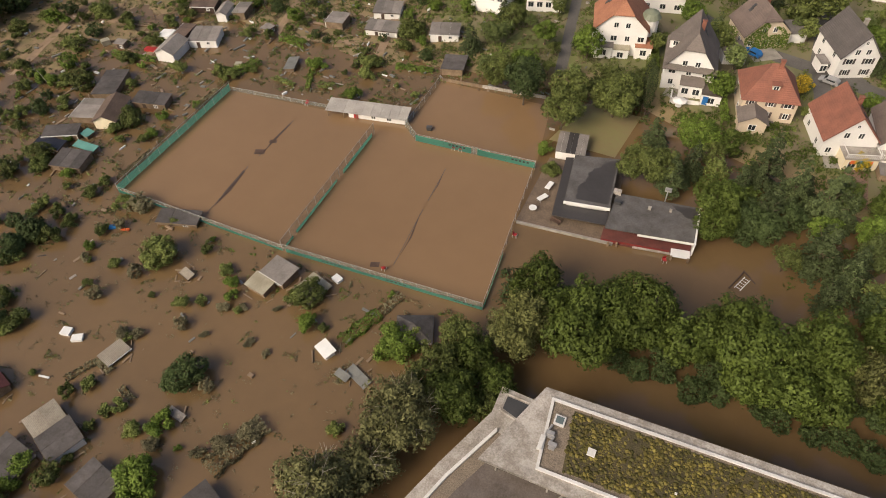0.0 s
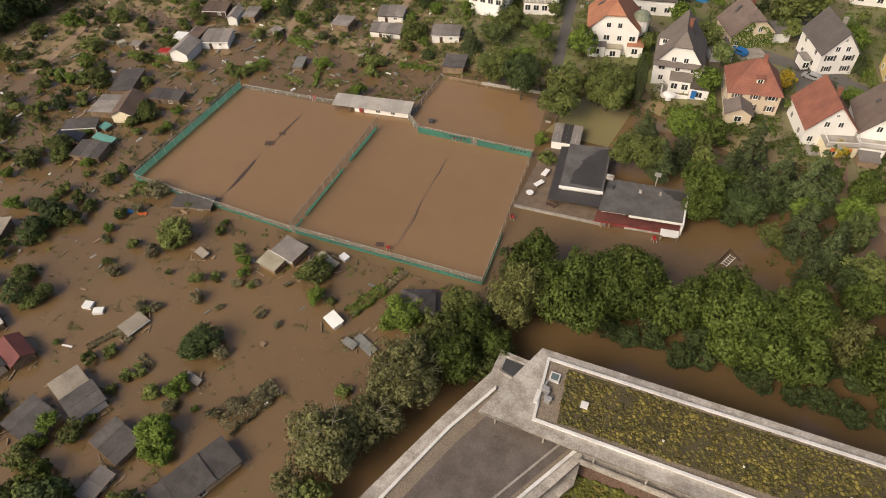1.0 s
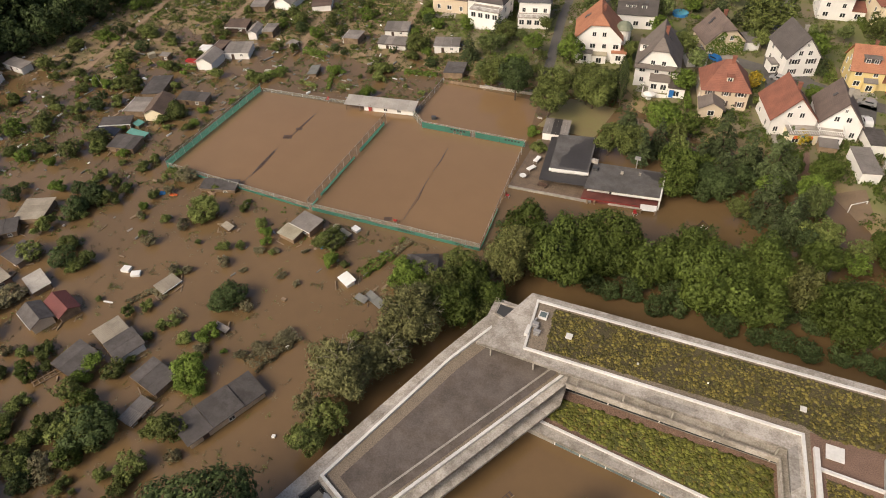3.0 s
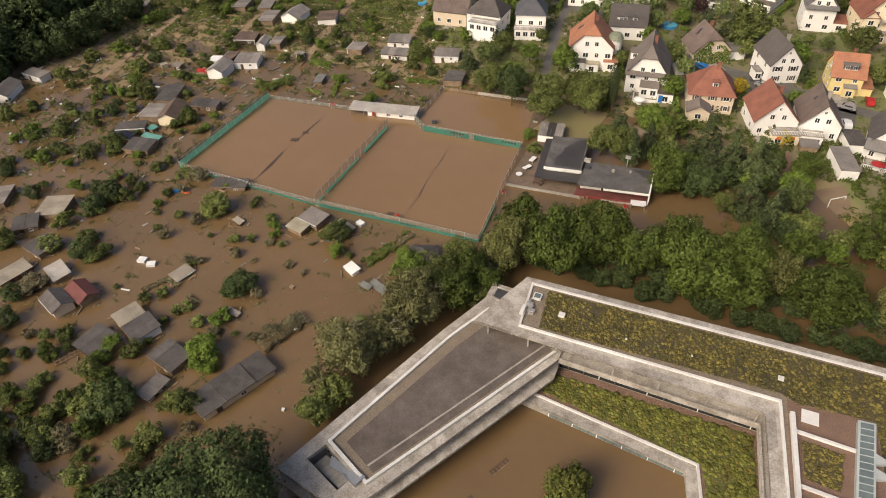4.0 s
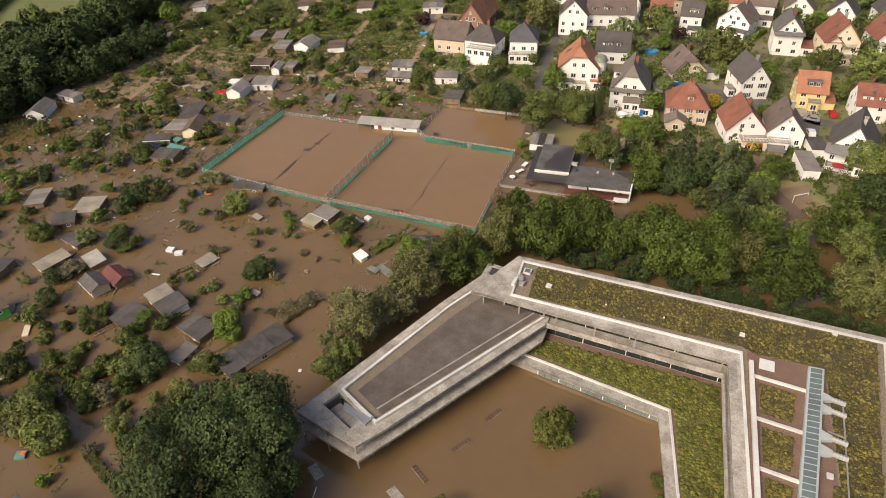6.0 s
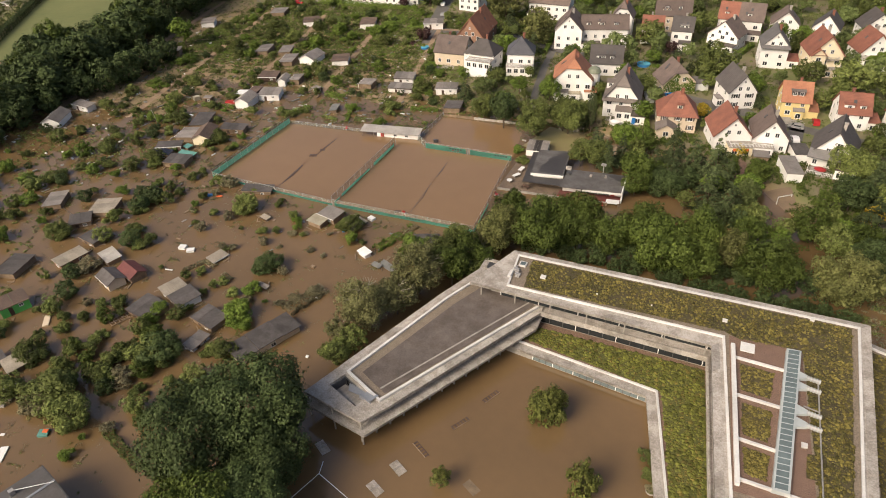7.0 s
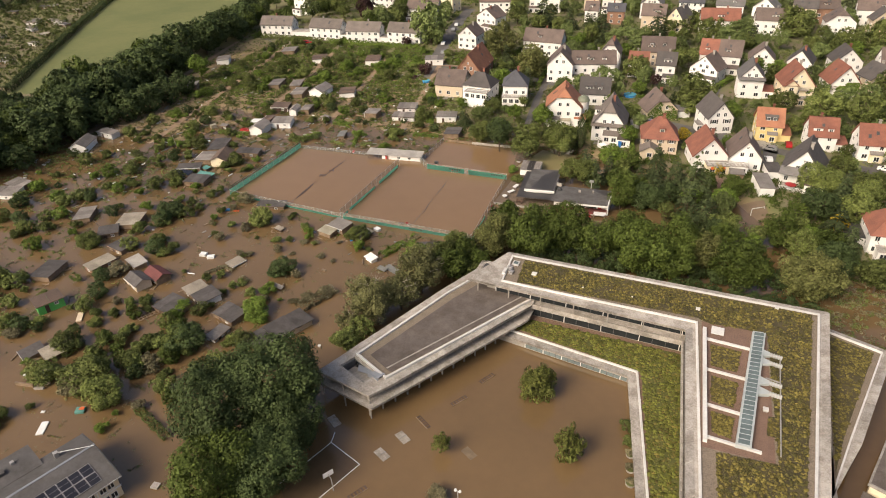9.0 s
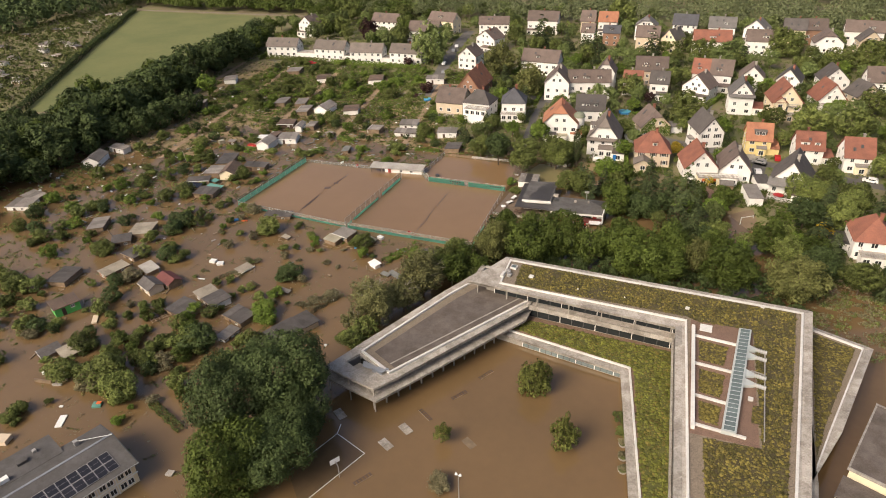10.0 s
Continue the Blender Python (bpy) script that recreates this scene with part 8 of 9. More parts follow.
random.seed(21)
# dark bank undergrowth, added also to stand for the shade below the river crowns
ub = random.Random(12)
for i in range(17):
    x = -7.0 + i * 4.0 + ub.uniform(-0.8, 0.8)
    tree(x, 56.6 + ub.uniform(-0.9, 0.9) - 0.02 * x, ub.uniform(1.9, 2.5), ub.uniform(1.0, 1.5), "dense", 0, 0.85)
grove([(-8, 103), (6, 95), (12, 88), (22, 86), (24, 78), (60, 74), (60, 92), (30, 98), (27, 108), (20, 111), (-4, 113)], 20, (2.2, 4.1), ["mid", "conifer", "mid", "big", "lime"], 5, 0.62, 7.0)
grove([(-60, 120), (-25, 121), (0, 128), (60, 112), (100, 105), (110, 180), (-60, 172)], 104, (1.4, 4.0), ["fresh", "mid", "lime", "fresh", "conifer"], 6, 0.8, 9.0)
grove([(-60, 175), (110, 182), (115, 255), (-70, 255)], 112, (2.0, 4.4), ["fresh", "mid", "lime", "fresh", "conifer", "fresh"], 7, 0.75, 6.0)
grove([(-100, 255), (120, 255), (120, 335), (-110, 335)], 84, (2.6, 5.2), ["fresh", "mid", "fresh", "conifer"], 8, 0.7, 8.0)
grove([(-230, 225), (-118, 228), (-110, 330), (-240, 330)], 60, (2.8, 5.5), ["fresh", "mid", "big"], 9, 0.7, 4.0)
grove([(-183, 14), (-183, 60), (-189, 100), (-196, 140), (-206, 205), (-232, 250), (-240, 250), (-222, 190), (-216, 130), (-218, 60), (-206, 10)], 84, (5.0, 8.5), ["dense", "dense", "big"], 10, 0.44, height=0.78)
grove([(-185, 60), (-100, 58), (-100, 99), (-56, 118), (-62, 195), (-180, 205)], 165, (0.8, 2.3), ["mid", "mid", "lime", "dense"], 12, 0.9, height=0.6, lift=0.15)
grove([(-150, -20), (-98, -36), (-92, 0), (-96, 58), (-180, 62), (-175, 20)], 85, (1.0, 2.8), ["mid", "mid", "lime", "dense"], 15, 0.8, height=0.58, lift=0.1)
grove([(-96, -30), (-50, -34), (-38, 0), (-40, 50), (-98, 58)], 40, (0.7, 1.6), ["mid", "mid", "grey", "lime"], 16, 0.9, height=0.55, lift=0.1)
grove([(-94, -8), (-50, -16), (-48, 4), (-62, 13), (-94, 3)], 24, (1.3, 2.7), ["dense", "mid", "mid", "big"], 19, 0.75, height=0.58, lift=0.1)
grove([(-180, 135), (-62, 130), (-62, 200), (-185, 205)], 46, (1.5, 3.2), ["mid", "mid", "lime", "lime"], 17, 0.9, height=0.65, lift=0.2)
grove([(52, 76), (64, 70), (98, 66), (100, 112), (62, 111), (54, 100)], 30, (2.4, 4.6), ["big", "mid", "dense", "conifer"], 18, 0.62, 7.0)
grove([(-34, 4), (-24, 12), (-14, 40), (-12, 50), (-20, 54), (-30, 30)], 9, (2.6, 4.0), ["big", "pale", "mid"], 14, 0.6, height=1.1)


def woods(name, label, x, y, rad, material, leaves, size, seed, base=2.0):
    """Distant woodland as one canopy of bumpy crowns."""
    r = np.random.RandomState(seed)
    n = len(x)
    u = r.normal(size=(n, leaves, 3))
    u /= np.linalg.norm(u, axis=2)[..., None]
    u[..., 2] = np.abs(u[..., 2])
    p = u * (rad[:, None] * r.uniform(0.75, 1.05, (n, leaves)))[..., None]
    p[..., 2] *= 1.2
    p += np.stack([x, y, base + rad * 0.9], -1)[:, None, :]
    solid(name, leaf_cloud(p.reshape(-1, 3), u.reshape(-1, 3), size * 1.1, r, three=True), material, label, "woods", kind="stuff")


r9 = np.random.RandomState(99)
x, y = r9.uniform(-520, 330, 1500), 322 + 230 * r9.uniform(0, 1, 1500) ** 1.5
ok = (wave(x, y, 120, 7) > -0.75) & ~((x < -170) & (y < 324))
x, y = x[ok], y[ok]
# the far leaf colour carries the haze over these woods
woods("far_woods", "distant green woodland, haze put into its paler leaf colour", x, y, r9.uniform(4, 8, len(x)), LEAVES["far"], 210, 0.55, 101)
x = r9.uniform(-430, -150, 420)
y = 304 + (x + 420) * 0.076 + 50 * r9.uniform(0, 1, 420) ** 1.3
woods("far_woods", "dark woodland behind the meadow track", x, y, r9.uniform(3, 6, len(x)), LEAVES["big"], 130, 0.7, 104, 1.6)
x, y = r9.uniform(-640, -400, 500), r9.uniform(150, 325, 500)
woods("far_woods", "distant dark woodland beyond the allotments", x, y, r9.uniform(4, 8, len(x)), LEAVES["dense"], 90, 1.0, 102, 1.6)
x, y = r9.uniform(-420, -232, 6000), r9.uniform(40, 310, 6000)
EDGE = lambda x, y: (y - 101) - (x + 250) * (294 - 101) / (-384 + 250)
ok = (x < -236) & (EDGE(x, y) < 0) & (wave(x, y, 16, 55) > -0.6)
x, y = x[ok], y[ok]
woods("allotment_greenery", "shrubs and beds of distant allotments", x, y, 0.6 + 2.0 * r9.uniform(0, 1, len(x)) ** 2, LEAVES["mid"], 22, 0.42, 103, 1.2)

FIELD_POLY = [(-246, 96), (-222, 110), (-226, 200), (-250, 256), (-266, 303), (-388, 299)]
solid("field", Geo().add([(*p, 1.66) for p in FIELD_POLY], [tuple(range(6))]), FIELD, "mown olive-green meadow beside the trees", "field", kind="structure")
solid("field_track", Geo().bar((-420, 299), (-170, 318), 3.4, 1.5, 1.74), GRAVEL, "pale gravel track along the meadow", "track", kind="structure")
hedge((-248, 98), (-318, 195), 3.0, 2.4, "dense", "dark field hedge along the meadow")
hedge((-318, 195), (-388, 297), 3.0, 2.4, "dense", "dark field hedge along the meadow")

# ---- hedges and paving round the houses ----
hr = np.random.RandomState(505)
for n_, (x, y, w, d, rot) in enumerate(HOUSE_AT):
    c, q = math.cos(math.radians(rot)), math.sin(math.radians(rot))
    at = lambda u, v: (x + c * u - q * v, y + q * u + c * v)
    if y < 260 and n_ % 4 != 3:
        side = 1 if n_ % 2 else -1
        u = side * (w / 2 + 2.6)
        hedge(at(u, -d / 2 - hr.uniform(3, 7)), at(u + hr.normal(0, 0.6), d / 2 + hr.uniform(0, 3)), hr.uniform(0.9, 1.6), hr.uniform(1.2, 2.0), ("mid", "big", "lime")[n_ % 3], "clipped green hedge between house gardens")
    if y < 230 and n_ % 3 != 1:
        strip("patio", [at(-w * 0.1, -d / 2 - 0.2), at(-w * 0.1 + hr.normal(0, 0.8), -d / 2 - hr.uniform(3.0, 5.5))], w * hr.uniform(0.5, 0.8), (CONCRETE_DARK, GRAVEL_RED, ASPHALT)[n_ % 3], "paved terrace in front of a house", "terrace", 0.09)

# ---- streets, lawns ----
for pts, wide in ROADS:
    strip("road", pts, wide, ASPHALT, "grey asphalt lane between the houses", "road")
PATH_MUD = mat("pale_path_mud", (0.30, 0.21, 0.13), (0.21, 0.145, 0.09), 1.0, 0.85, 0.3)
for k in range(-3, 2):
    u = -97 + 29 * k
    strip("garden_path", [(u - 0.22 * (yy - 100), yy) for yy in ((100, 130, 160, 196) if k > -1 else (72, 110, 150, 196))], 2.0, PATH_MUD, "muddy path between the allotment plots", "path", 0.14)
for k in range(5, 9):
    v = 8 + 22 * k
    strip("garden_path", [(xx, v + 0.22 * (xx + 100)) for xx in (-170, -140, -110, -78)], 1.6, PATH_MUD, "muddy path across the allotment plots", "path", 0.14)
for pts, wide in (([(-44.0, 121.5), (-38.0, 140.0)], 9.0), ([(50.0, 158.0), (64.0, 152.0)], 8.0)):
    strip("lawn", pts, wide, LAWN, "short green lawn behind a house", "lawn", 0.05)
solid("flooded_lawn", Geo().add([(-24.5, 104.5, 0.03), (-10.5, 104.0, 0.03), (-8.5, 119.0, 0.05), (-20.5, 119.5, 0.05)], [(0, 1, 2, 3)]), mat("drowned_grass", (0.195, 0.180, 0.076), (0.205, 0.152, 0.078), 0.25, 0.5, 0.1),
      "half-drowned lawn at the flood's edge", "lawn", kind="structure")

# ---- cars, pools ----
PAINT = {"silver": mat("silver_paint", (0.45, 0.45, 0.45), (0.4, 0.4, 0.4), 1, 0.25, metal=0.4), "blue": mat("blue_paint", (0.03, 0.16, 0.42), (0.025, 0.13, 0.36), 1, 0.25),
         "dark": mat("dark_paint", (0.03, 0.03, 0.035), (0.02, 0.02, 0.025), 1, 0.2), "white": mat("white_paint", (0.75, 0.75, 0.74), (0.7, 0.7, 0.68), 1, 0.25), "red": mat("car_red_paint", (0.4, 0.03, 0.03), (0.32, 0.02, 0.02), 1, 0.25)}


def car(x, y, rot, colour, tall=1.0):
    z = float(ground_z(x, y)) + 0.06
    root = thing("car", pose(x, y, z, 0, 0, rot), f"parked {colour} car on the street", "car", "parked cars")
    g = Geo()
    side = [(-2.15, 0.35), (2.1, 0.35), (2.15, 0.75), (1.2, 0.92), (0.55, 1.42 * tall), (-1.35, 1.45 * tall), (-2.0, 0.98)]
    n = len(side)
    g.add([(a, -0.86, b) for a, b in side] + [(a, 0.86, b) for a, b in side], [tuple(range(n)), tuple(range(2 * n - 1, n - 1, -1))] + [(i, n + i, n + (i + 1) % n, (i + 1) % n) for i in range(n)])
    body = part("body", g, PAINT[colour], root)
    part("windscreen", Geo().add([(1.16, -0.74, 0.98), (1.16, 0.74, 0.98), (0.62, 0.7, 1.38 * tall), (0.62, -0.7, 1.38 * tall)], [(0, 1, 2, 3)]), GLASS, body, m=pose(0.02, 0, 0.02))
    for s in (-1, 1):
        part("side_window", Geo().box(-1.3, 0.5, s * 0.865 - 0.01, s * 0.865 + 0.01, 0.98, 1.32 * tall), GLASS, body)
        for xw in (-1.35, 1.35):
            part("wheel", Geo().tube((xw, s * 0.7, 0.32), (xw, s * 0.9, 0.32), 0.32, 0.32, 12), FRAME_D, root)


for x, y, r, c in ((10.0, 148.6, 150, "blue"), (26.6, 143.2, 160, "silver"), (46.6, 138.4, 170, "silver"), (46.4, 129.6, 100, "white"), (51.8, 143.2, 95, "red"), (-57.5, 184.3, 5, "dark"),
                   (-54.5, 186.8, 5, "dark"), (77.2, 133.4, 170, "white"), (-99.5, 219.0, 105, "white"), (-104.6, 243.5, 105, "silver"), (-106.8, 253.0, 105, "white"), (-93.5, 205.0, 105, "silver"), (-167.0, 203.0, 10, "red"), (26.2, 176.0, 88, "dark"), (84.0, 128.6, 168, "silver")):
    car(x, y, r, c)
for x, y, q in ((-2.5, 173.7, 2.3), (-84.0, 166.1, 1.6)):
    pool = thing("paddling_pool", pose(x, y, float(ground_z(x, y))), "round blue paddling pool on the grass", "pool", "pools")
    part("rim", Geo().tube((0, 0, -0.3), (0, 0, 0.8), q, q, 20), BLUE, pool)
    part("water", Geo().tube((0, 0, 0.8), (0, 0, 0.82), q * 0.93, q * 0.93, 20), mat("pool_water", (0.12, 0.42, 0.55), (0.10, 0.36, 0.5), 1, 0.1), pool)

# ---- drifting odds and ends ----
def drift(name, label, x, y, w, d, h, rot, material, tilt=0):
    root = thing(name, pose(x, y, 0, tilt, 0, rot), label, "debris", "flood debris")
    part("body", Geo().box(-w / 2, w / 2, -d / 2, d / 2, -0.15, h), material, root)
    part("rim", Geo().box(-w / 2 - 0.04, w / 2 + 0.04, -d / 2 - 0.04, d / 2 + 0.04, h, h + 0.04), material, root)


for row in (("storage_box", "pale box lid drifting in the water", -46.6, 54.8, 1.6, 1.2, 0.6, -20, PLASTIC), ("door_panel", "white door panel lying in the flood", -69.6, -28.8, 1.2, 3.0, 0.2, 30, PLASTIC),
            ("board", "pale board drifting in the flood", -90.6, -2.4, 1.1, 3.2, 0.25, 40, WALLS["beige"]), ("crate", "orange crate at the bushes", -24.6, 43.2, 1.2, 0.7, 0.3, 30, ORANGE),
            ("plank", "pale plank drifting in the flood", -79.3, 20.4, 1.8, 0.25, 0.1, 10, PLASTIC), ("white_canister", "white canister floating in the water", -42.8, 24.2, 0.45, 0.45, 0.3, 10, PLASTIC),
            ("white_canister", "white canister floating in the water", -35.2, 9.0, 0.45, 0.45, 0.3, 10, PLASTIC), ("garden_chest", "white garden chest in the flood", -79.6, 27.9, 1.7, 1.2, 0.5, 30, PLASTIC),
            ("parasol", "folded white parasol in the flood", -82.2, 28.2, 1.6, 1.4, 0.5, 12, PLASTIC), ("pallet", "pale pallet in the flood", -58.0, 48.9, 1.2, 0.8, 0.2, 60, WOOD),
            ("barrel_lid", "pale lid beside a hut", -51.4, 47.0, 0.5, 0.5, 0.1, 0, WOOD)):
    drift(*row)
for row in (("blue_barrel", "blue barrel floating by a hut", -50.4, 47.8, 0.7, 0.6, 0.4, 20, BLUE), ("slide", "orange slide lying among shrubs", -89.4, 50.0, 1.8, 0.5, 0.25, 10, ORANGE),
            ("bed_cover", "blue and orange cover in the flood", -92.0, 49.6, 1.2, 0.9, 0.3, 30, BLUE), ("paddling_boat", "turquoise inflatable at a bush", -66.7, -23.0, 1.6, 1.4, 0.4, 30, TURQ),
            ("cover", "red tarpaulin beside a white hut", -125.8, 101.0, 4.0, 1.4, 0.5, 10, RED_PAINT), ("cold_frame", "small glazed cold frame in a bed", -101.9, 103.6, 1.6, 1.2, 0.5, 20, POLY),
            ("shed_box", "grey-green box in the garden", -139.0, 99.0, 2.0, 1.6, 1.2, 60, POLY), ("table", "white table among the beds", -85.0, 97.6, 1.2, 0.4, 0.4, 70, PLASTIC)):
    drift(*row)
for row in (("fence_board", "weathered fence board lying in the flood", -82.6, -22.3, 4.0, 0.25, 0.7, 12, WOOD), ("tarpaulin", "white tarpaulin thrown over debris", -81.2, -18.0, 2.0, 1.3, 0.7, 35, PLASTIC, 8),
            ("board", "pale board leaning on debris", -79.4, -20.6, 2.2, 0.6, 0.5, 40, WALLS["beige"], 10), ("bench", "grey plank bench awash in the flood", -79.2, -21.8, 1.8, 0.5, 0.4, 25, CONCRETE), ("panel", "small white panel sticking out of the water", -84.8, -20.5, 0.5, 0.3, 0.7, 0, PLASTIC),
            ("float", "orange bathing float on a turquoise inflatable", -66.5, -22.7, 0.8, 0.6, 0.55, 20, ORANGE), ("box_lid", "white lid drifting in the flood", -73.1, -25.9, 0.6, 0.4, 0.15, 20, PLASTIC), ("garden_table", "round pale garden table by the trees", -41.1, -30.5, 1.2, 1.1, 0.3, 10, CONCRETE),
            ("shelter_roof", "pale shelter roof standing in the water", -75.3, -36.4, 2.4, 2.0, 0.9, 20, WALLS["beige"])):
    drift(*row)
for x, y, h, rx, rz in ((-99.2, 40.2, 4.0, 45, 40), (-139.0, 80.2, 5.5, 18, 30), (-96.0, 17.0, 4.0, 40, 50), (-120.0, 30.0, 4.0, 35, 30)):
    pole = thing("leaning_pole", pose(x, y, -1, rx, 0, rz), "pale leaning pole standing in the water", "pole", "poles")
    part("shaft", Geo().tube((0, 0, 0), (0, 0, h + 1), 0.09, 0.07, 7), CONCRETE, pole)
fr = thing("trellis_frame", pose(-76.7, 3.8, 0, 0, 0, 66), "pale wooden frame lying on the water", "frame")
for i in range(6):
    part("rung", Geo().box(-2.2 + i * 0.85, -2.05 + i * 0.85, -1.0, 1.0, 0.1, 0.2), WOOD, fr)
for s in (-1, 0, 1):
    part("rail", Geo().box(-2.3, 2.3, s - 0.07, s + 0.07, 0.2, 0.3), WOOD, fr)


# ---- parts built on to the nearer houses ----
W_, C_, B_ = WALLS["white"], WALLS["cream"], WALLS["beige"]
annex(HOUSE["hA"], -1.2, 3.4, -8.6, -6.0, 2.8, W_, ROOFS["greybrown"], 0.7, name="porch")
annex(HOUSE["hA"], 3.5, 7.4, -10.4, -3.0, 2.5, W_, BITUMEN, name="garage")
part("garden_wall", Geo().box(-2.6, 3.4, -10.6, -10.35, -1.5, 0.5).box(-2.6, -2.35, -10.6, -6, -1.5, 0.5), W_, HOUSE["hA"])
part("blue_door", Geo().box(3.8, 4.9, -10.5, -10.42, 0, 2.0), PAINT["blue"], HOUSE["hA"])
ri = np.random.RandomState(311)
ix, iz = ri.uniform(-5.2, 5.2, 2600), ri.uniform(-0.5, 7.2, 2600)
iok = (iz < 8.2 - 1.0 * np.abs(ix)) & (wave(ix, iz, 4.5, 66) > -0.35)
iok |= (iz < 3.6) & (wave(ix, iz, 3.5, 67) > -0.1)
ip = np.stack([ix[iok], np.full(iok.sum(), -4.62) + ri.normal(0, 0.06, iok.sum()), iz[iok]], -1)
tagged(part("ivy", leaf_cloud(ip, np.tile((0, -1.0, 0), (len(ip), 1)), 0.2, ri), LEAVES["lime"], HOUSE["ivy"], "green ivy climbing the wall"), kind="stuff")
dormer(HOUSE["hA"], -4.0, -1.0, 7.2, 2.2, ROOFS["greybrown"], W_)
annex(HOUSE["or"], -5.4, -1.4, -7.4, -5.5, 2.9, W_, HUTROOF["grey"], 0.2, name="bay")
annex(HOUSE["or"], -1.3, 2.4, -7.0, -5.5, 2.3, W_, POLY, 0.3, name="conservatory")
annex(HOUSE["or"], 3.8, 7.4, -6.6, -1.5, 3.0, W_, ROOFS["orange"], 0.6)
part("tower", Geo().tube((6.4, -1.0, -1.5), (6.4, -1.0, 7.6), 1.9, 1.9, 14), W_, HOUSE["or"])
part("tower_roof", Geo().tube((6.4, -1.0, 7.6), (6.4, -1.0, 8.8), 2.3, 1.6, 14).tube((6.4, -1.0, 8.8), (6.4, -1.0, 9.4), 1.6, 0.3, 14), mat("copper_green", (0.20, 0.22, 0.15), (0.15, 0.165, 0.115), 1, 0.6), HOUSE["or"], "weathered copper dome")
an = part("annex", Geo().box(-5.6, -0.4, -9.6, -5, -1.5, 2.6), B_, HOUSE["red"])
for s in (-1, 1):
    part("annex_roof", roof_slab((-3.0 + s * 3.0, -10.0, 2.5), (-3.0 + s * 3.0, -4.6, 2.5), (-3.0, -4.6, 4.2), (-3.0, -10.0, 4.2), 0.15), ROOFS["greybrown"], an)
part("gable_wall", Geo().add([(-5.6, -9.6, 2.5), (-0.4, -9.6, 2.5), (-3.0, -9.6, 4.05)], [(0, 1, 2)]), B_, an)
window(-3.0, -9.6, 0.7, 1.5, 1.35, 0, HOUSE["red"])
dormer(HOUSE["red"], 0.4, -3.6, 6.4, 1.5, ROOFS["red"], B_)
annex(HOUSE["dblL"], -1.4, 4.6, -9.2, -5.5, 2.6, C_, CONCRETE, name="terrace_annex")
balcony(HOUSE["dblL"], -1.4, 4.6, -9.2, -5.5, 2.75, FRAME_W)
for u, c in ((0.1, ORANGE), (1.6, BLUE), (3.1, ORANGE)):
    part("shade_panel", Geo().box(u - 0.5, u + 0.5, -9.34, -9.28, 1.5, 2.3), c, HOUSE["dblL"], "coloured shade panel")
annex(HOUSE["dblR"], -4.4, 0.6, -8.4, -5.5, 2.6, W_, CONCRETE, name="terrace_annex")
balcony(HOUSE["dblR"], -4.4, 0.6, -8.4, -5.5, 2.75, FRAME_W)
annex(HOUSE["dblR"], -4.2, -0.6, -11.6, -8.5, 1.6, WOOD, HUTROOF["grey"], 0.3, name="lean_to")
skirt(HOUSE["w11"], 10.4, -6.0, 3.5, ROOFS["grey"], 2.2, 1.7)
window(0.9, -6.0, 5.4, 1.5, 2.2, 0, HOUSE["w11"])
annex(HOUSE["w11"], 1.6, 6.4, -10.6, -4.0, 2.6, W_, ROOFS["brown"], 0.2)
part("terrace", Geo().box(-4.6, 1.5, -10.8, -6.0, -1.5, 0.3), CONCRETE, HOUSE["w11"])
balcony(HOUSE["w11"], -4.6, 1.5, -10.8, -6.2, 0.3, FRAME_W)
dormer(HOUSE["yel"], 0.2, -3.2, 6.3, 3.6, HUTROOF["grey"], FRAME_D)
annex(HOUSE["yel"], -0.4, 2.4, -5.9, -4.5, 2.6, WALLS["yellow"], HUTROOF["grey"], 0.5, name="bay")
annex(HOUSE["yel"], 3.8, 6.6, -4.2, 3.5, 2.2, WALLS["yellow"], ROOFS["orange"], 1.2)
dormer(HOUSE["m7"], -1.6, -3.4, 5.9, 2.6, ROOFS["red"], W_)
dormer(HOUSE["m7"], 1.9, -3.4, 5.9, 1.6, ROOFS["red"], W_)
annex(HOUSE["m7"], 4.0, 7.4, -3.8, 2.6, 2.4, W_, ROOFS["red"], 0.8)
annex(HOUSE["r8"], -0.8, 2.6, -6.0, -4.5, 2.7, C_, HUTROOF["grey"], 0.5, name="bay")
annex(HOUSE["pyr"], -4.6, 4.2, -7.6, -4.5, 3.3, W_, CONCRETE, name="loggia")
balcony(HOUSE["pyr"], -4.6, 4.2, -7.6, -4.5, 3.4, FRAME_W)
annex(HOUSE["w8"], -3.2, 5.6, -8.4, -4.5, 5.6, W_, CONCRETE, name="terrace_annex")
balcony(HOUSE["w8"], -3.2, 5.6, -8.4, -4.5, 5.75, FRAME_W)
annex(HOUSE["br"], -8.6, -4.5, -2.0, 4.6, 2.5, W_, BITUMEN_DARK, name="flat_annex")
annex(HOUSE["br"], -3.0, 4.4, -8.0, -5.0, 2.6, W_, CONCRETE, name="terrace_annex")
balcony(HOUSE["br"], -3.0, 4.4, -8.0, -5.0, 2.75, STEEL)
annex(HOUSE["wht"], -6.4, -4.8, -3.5, 0.0, 2.6, W_, HUTROOF["grey"])
skirt(HOUSE["skirt"], 8.6, -5.0, 7.0, ROOFS["grey"])
annex(HOUSE["skirt"], 4.4, 8.2, -4.4, 1.5, 2.7, W_, ROOFS["red"], 0.7)
verge(HOUSE["crm"], 10.4, -5.5, 6.7, 12.8, ROOFS["red"])
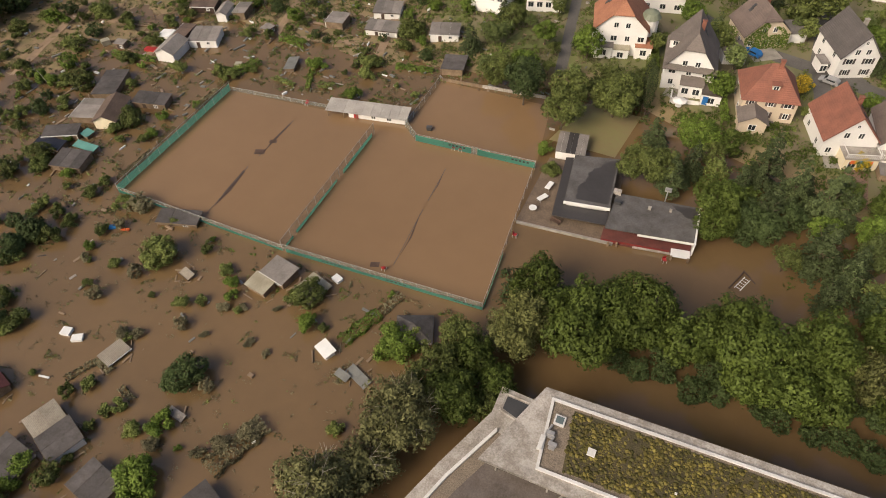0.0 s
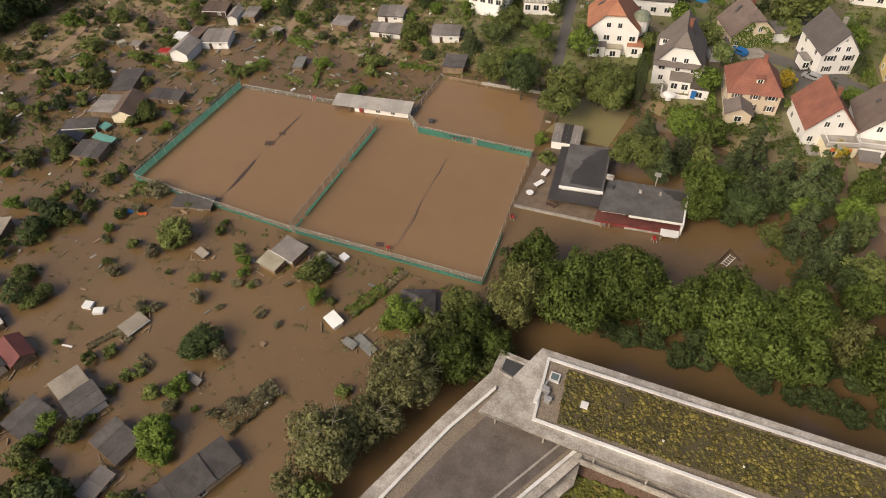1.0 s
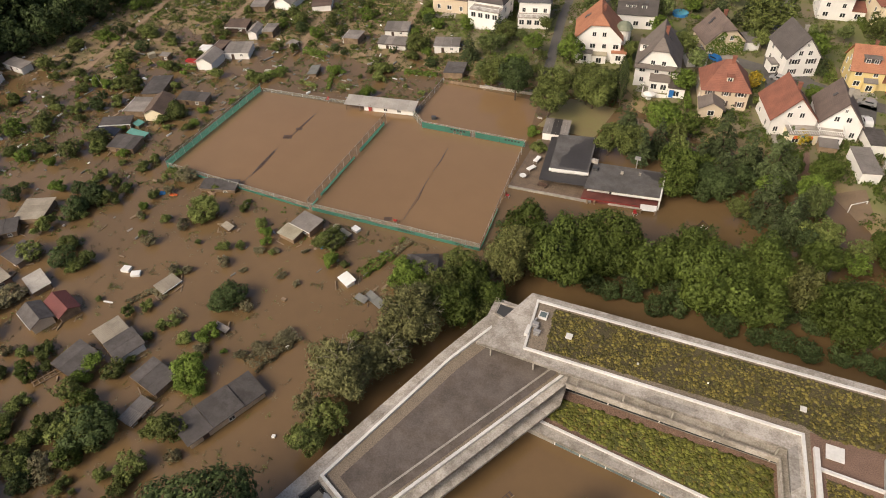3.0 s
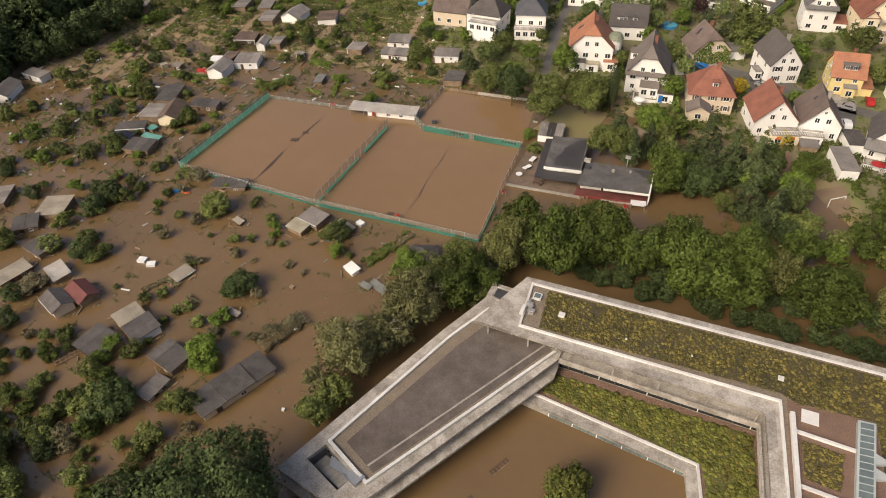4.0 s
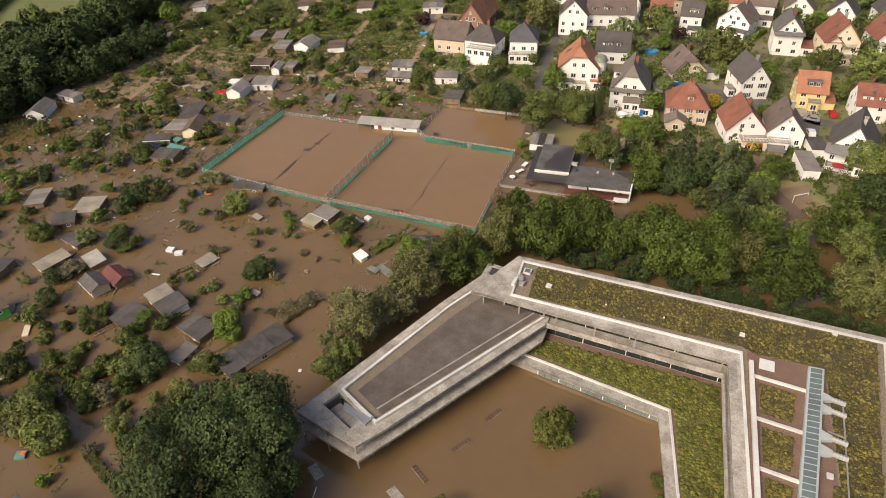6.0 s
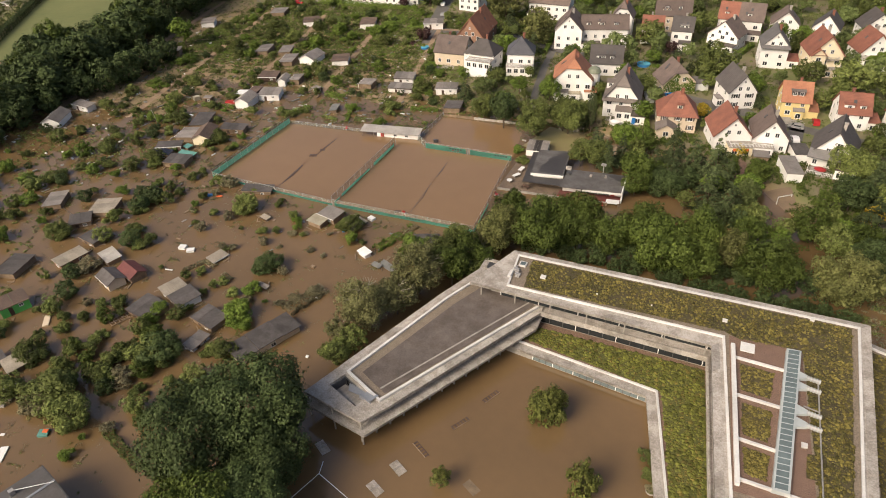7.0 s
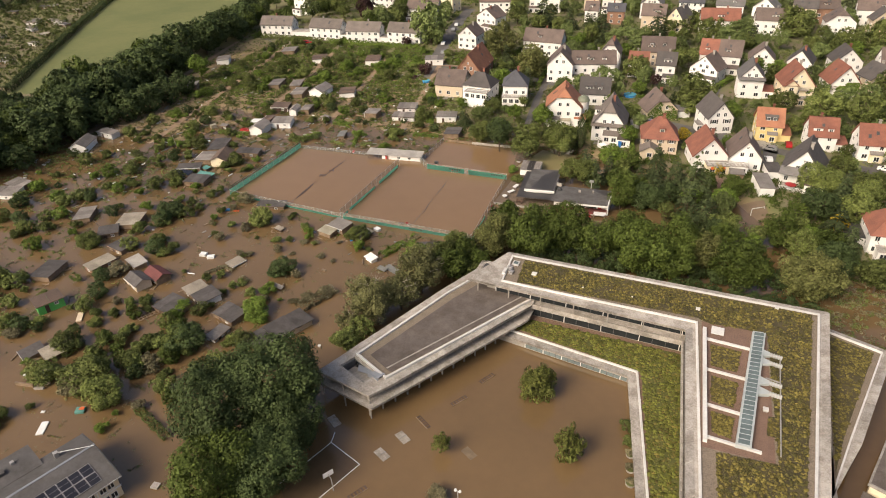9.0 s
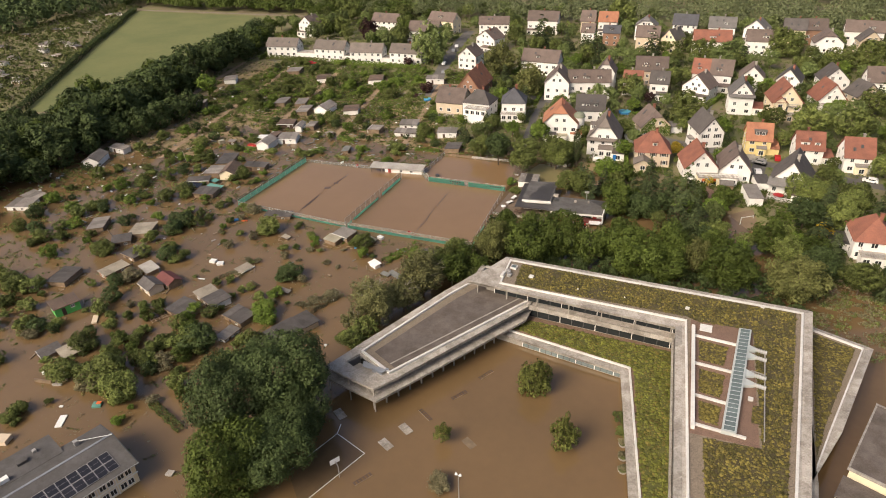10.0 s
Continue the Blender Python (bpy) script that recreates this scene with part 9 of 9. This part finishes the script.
bay = annex(HOUSE["crm"], -4.9, -0.6, -6.9, -5.5, 6.8, C_, ROOFS["red"], 0.1, name="bay")
for s in (-1, 1):
    part("bay_roof", roof_slab((-2.75 + s * 2.6, -7.3, 6.7), (-2.75 + s * 2.6, -5.0, 6.7), (-2.75, -5.0, 8.9), (-2.75, -7.3, 8.9), 0.2), ROOFS["red"], bay)
part("bay_gable", Geo().add([(-4.9, -6.9, 6.8), (-0.6, -6.9, 6.8), (-2.75, -6.9, 8.7)], [(0, 1, 2)]), C_, bay)
annex(HOUSE["crm"], -0.4, 4.8, -8.4, -5.5, 2.6, WALLS["beige"], CONCRETE, name="terrace_annex")
balcony(HOUSE["crm"], -0.4, 4.8, -8.4, -5.5, 2.75, STEEL)
balcony(HOUSE["crm"], 0.2, 3.8, -6.6, -5.5, 5.2, STEEL)
part("balcony_floor", Geo().box(0.2, 3.8, -6.6, -5.5, 5.05, 5.2), CONCRETE, HOUSE["crm"])
verge(HOUSE["vine"], 10.2, -5.0, 5.9, 11.8, ROOFS["red"])
annex(HOUSE["vine"], -4.6, 0.2, -7.6, -5.0, 4.6, W_, CONCRETE, name="front_wing")
creeper(HOUSE["vine"], 0.4, 5.0, -5.0, -0.5, 6.0, 71, LEAVES["lime"])
creeper(HOUSE["vine"], -4.6, 0.2, -7.6, 4.4, 5.6, 72, LEAVES["lime"])
for u in (-6.0, -1.0, 4.0):
    dormer(HOUSE["long"], u, -3.0, 7.7, 1.6, ROOFS["brown"], W_)
dormer(HOUSE["drk"], -2.2, -3.4, 5.2, 1.4, ROOFS["dark"], W_)
dormer(HOUSE["drk"], 1.8, -3.4, 5.2, 1.4, ROOFS["dark"], W_)
dormer(HOUSE["mans"], 0.6, -3.2, 7.0, 3.0, HUTROOF["grey"], W_)
for u in (-2.6, 2.4):
    dormer(HOUSE["twod"], u, -2.8, 8.2, 1.4, ROOFS["brown"], W_)
skirt(HOUSE["hA"], 10.4, -6.0, 5.0, ROOFS["greybrown"], 1.0, 0.9)
for i in range(4):
    for j in range(2):
        part("solar_panel", Geo().box(-0.78, 0.78, -0.55, 0.55, 0, 0.06), SOLAR, HOUSE["pan"], m=pose(-2.6 + i * 1.75, -3.2 + j * 1.3, 6.62 + j * 0.86, 33.0))


def garage(x, y, w, d, rot, h, roofm, wallm, label):
    z = max(0.0, float(ground_z(x, y)))
    root = thing("garage", pose(x, y, z, 0, 0, rot), label, "garage", "garages")
    part("wall", Geo().box(-w / 2, w / 2, -d / 2, d / 2, -1.2, h), wallm, root)
    part("roof", Geo().box(-w / 2 - 0.15, w / 2 + 0.15, -d / 2 - 0.15, d / 2 + 0.15, h, h + 0.18), roofm, root)
    part("door", Geo().box(-w * 0.38, w * 0.38, -d / 2 - 0.06, -d / 2, 0, h - 0.35), FRAME_W, root)


garage(45.2, 109.8, 3.8, 9.5, 14, 2.5, HUTROOF["grey"], WALLS["white"], "narrow grey-roofed garage in a back yard")
garage(47.4, 120.0, 3.8, 6.5, 14, 2.4, HUTROOF["dark"], WALLS["white"], "dark-roofed garage beside the drive")
garage(5.5, 146.0, 5.0, 6.0, 20, 2.4, BITUMEN, WALLS["white"], "flat-roofed garage beside the lane")
garage(17.5, 160.0, 4.0, 6.0, 25, 2.4, HUTROOF["grey"], WALLS["white"], "flat-roofed garage behind a garden")
garage(-61.5, 165.0, 6.0, 5.0, 10, 2.4, HUTROOF["brown"], WALLS["brick"], "low brick garage with a brown roof")
for x, y, w in ((-176.0, 214.0, 11.0), (-151.0, 214.6, 5.0), (-129.6, 215.6, 5.0)):
    garage(x, y, w, 5.5, 8, 2.7, CONCRETE, WALLS["white"], "low white garage joining two row houses")
for x, y, c in ((-2.0, 123.5, "white"), (52.0, 111.0, "red")):
    g_ = thing("garden_table", pose(x, y, max(0.05, float(ground_z(x, y)))), f"white garden table with a {c} parasol on a terrace", "table", "garden tables")
    part("tabletop", Geo().tube((0, 0, 0.7), (0, 0, 0.75), 0.7, 0.7, 12), PLASTIC, g_)
    part("leg", Geo().tube((0, 0, 0), (0, 0, 0.7), 0.06, 0.06, 6), STEEL, g_)
    part("parasol", Geo().tube((0, 0, 0.75), (0, 0, 2.3), 0.03, 0.03, 6).tube((0, 0, 2.0), (0, 0, 2.5), 1.5, 0.05, 8), {"white": WALLS["white"], "red": RED_PAINT}[c], g_)

# allotment huts beyond the meadow
rh = random.Random(8)
for i in range(110):
    hx, hy = rh.uniform(-400, -236), rh.uniform(60, 300)
    if EDGE(hx, hy) < -14 and hx < -240:
        hut(hx, hy, rh.uniform(4, 7), rh.uniform(3, 4.5), rh.uniform(-20, 20), 2.0, rh.choice(["greywhite", "grey", "greywhite", "beige", "dark", "grey"]))
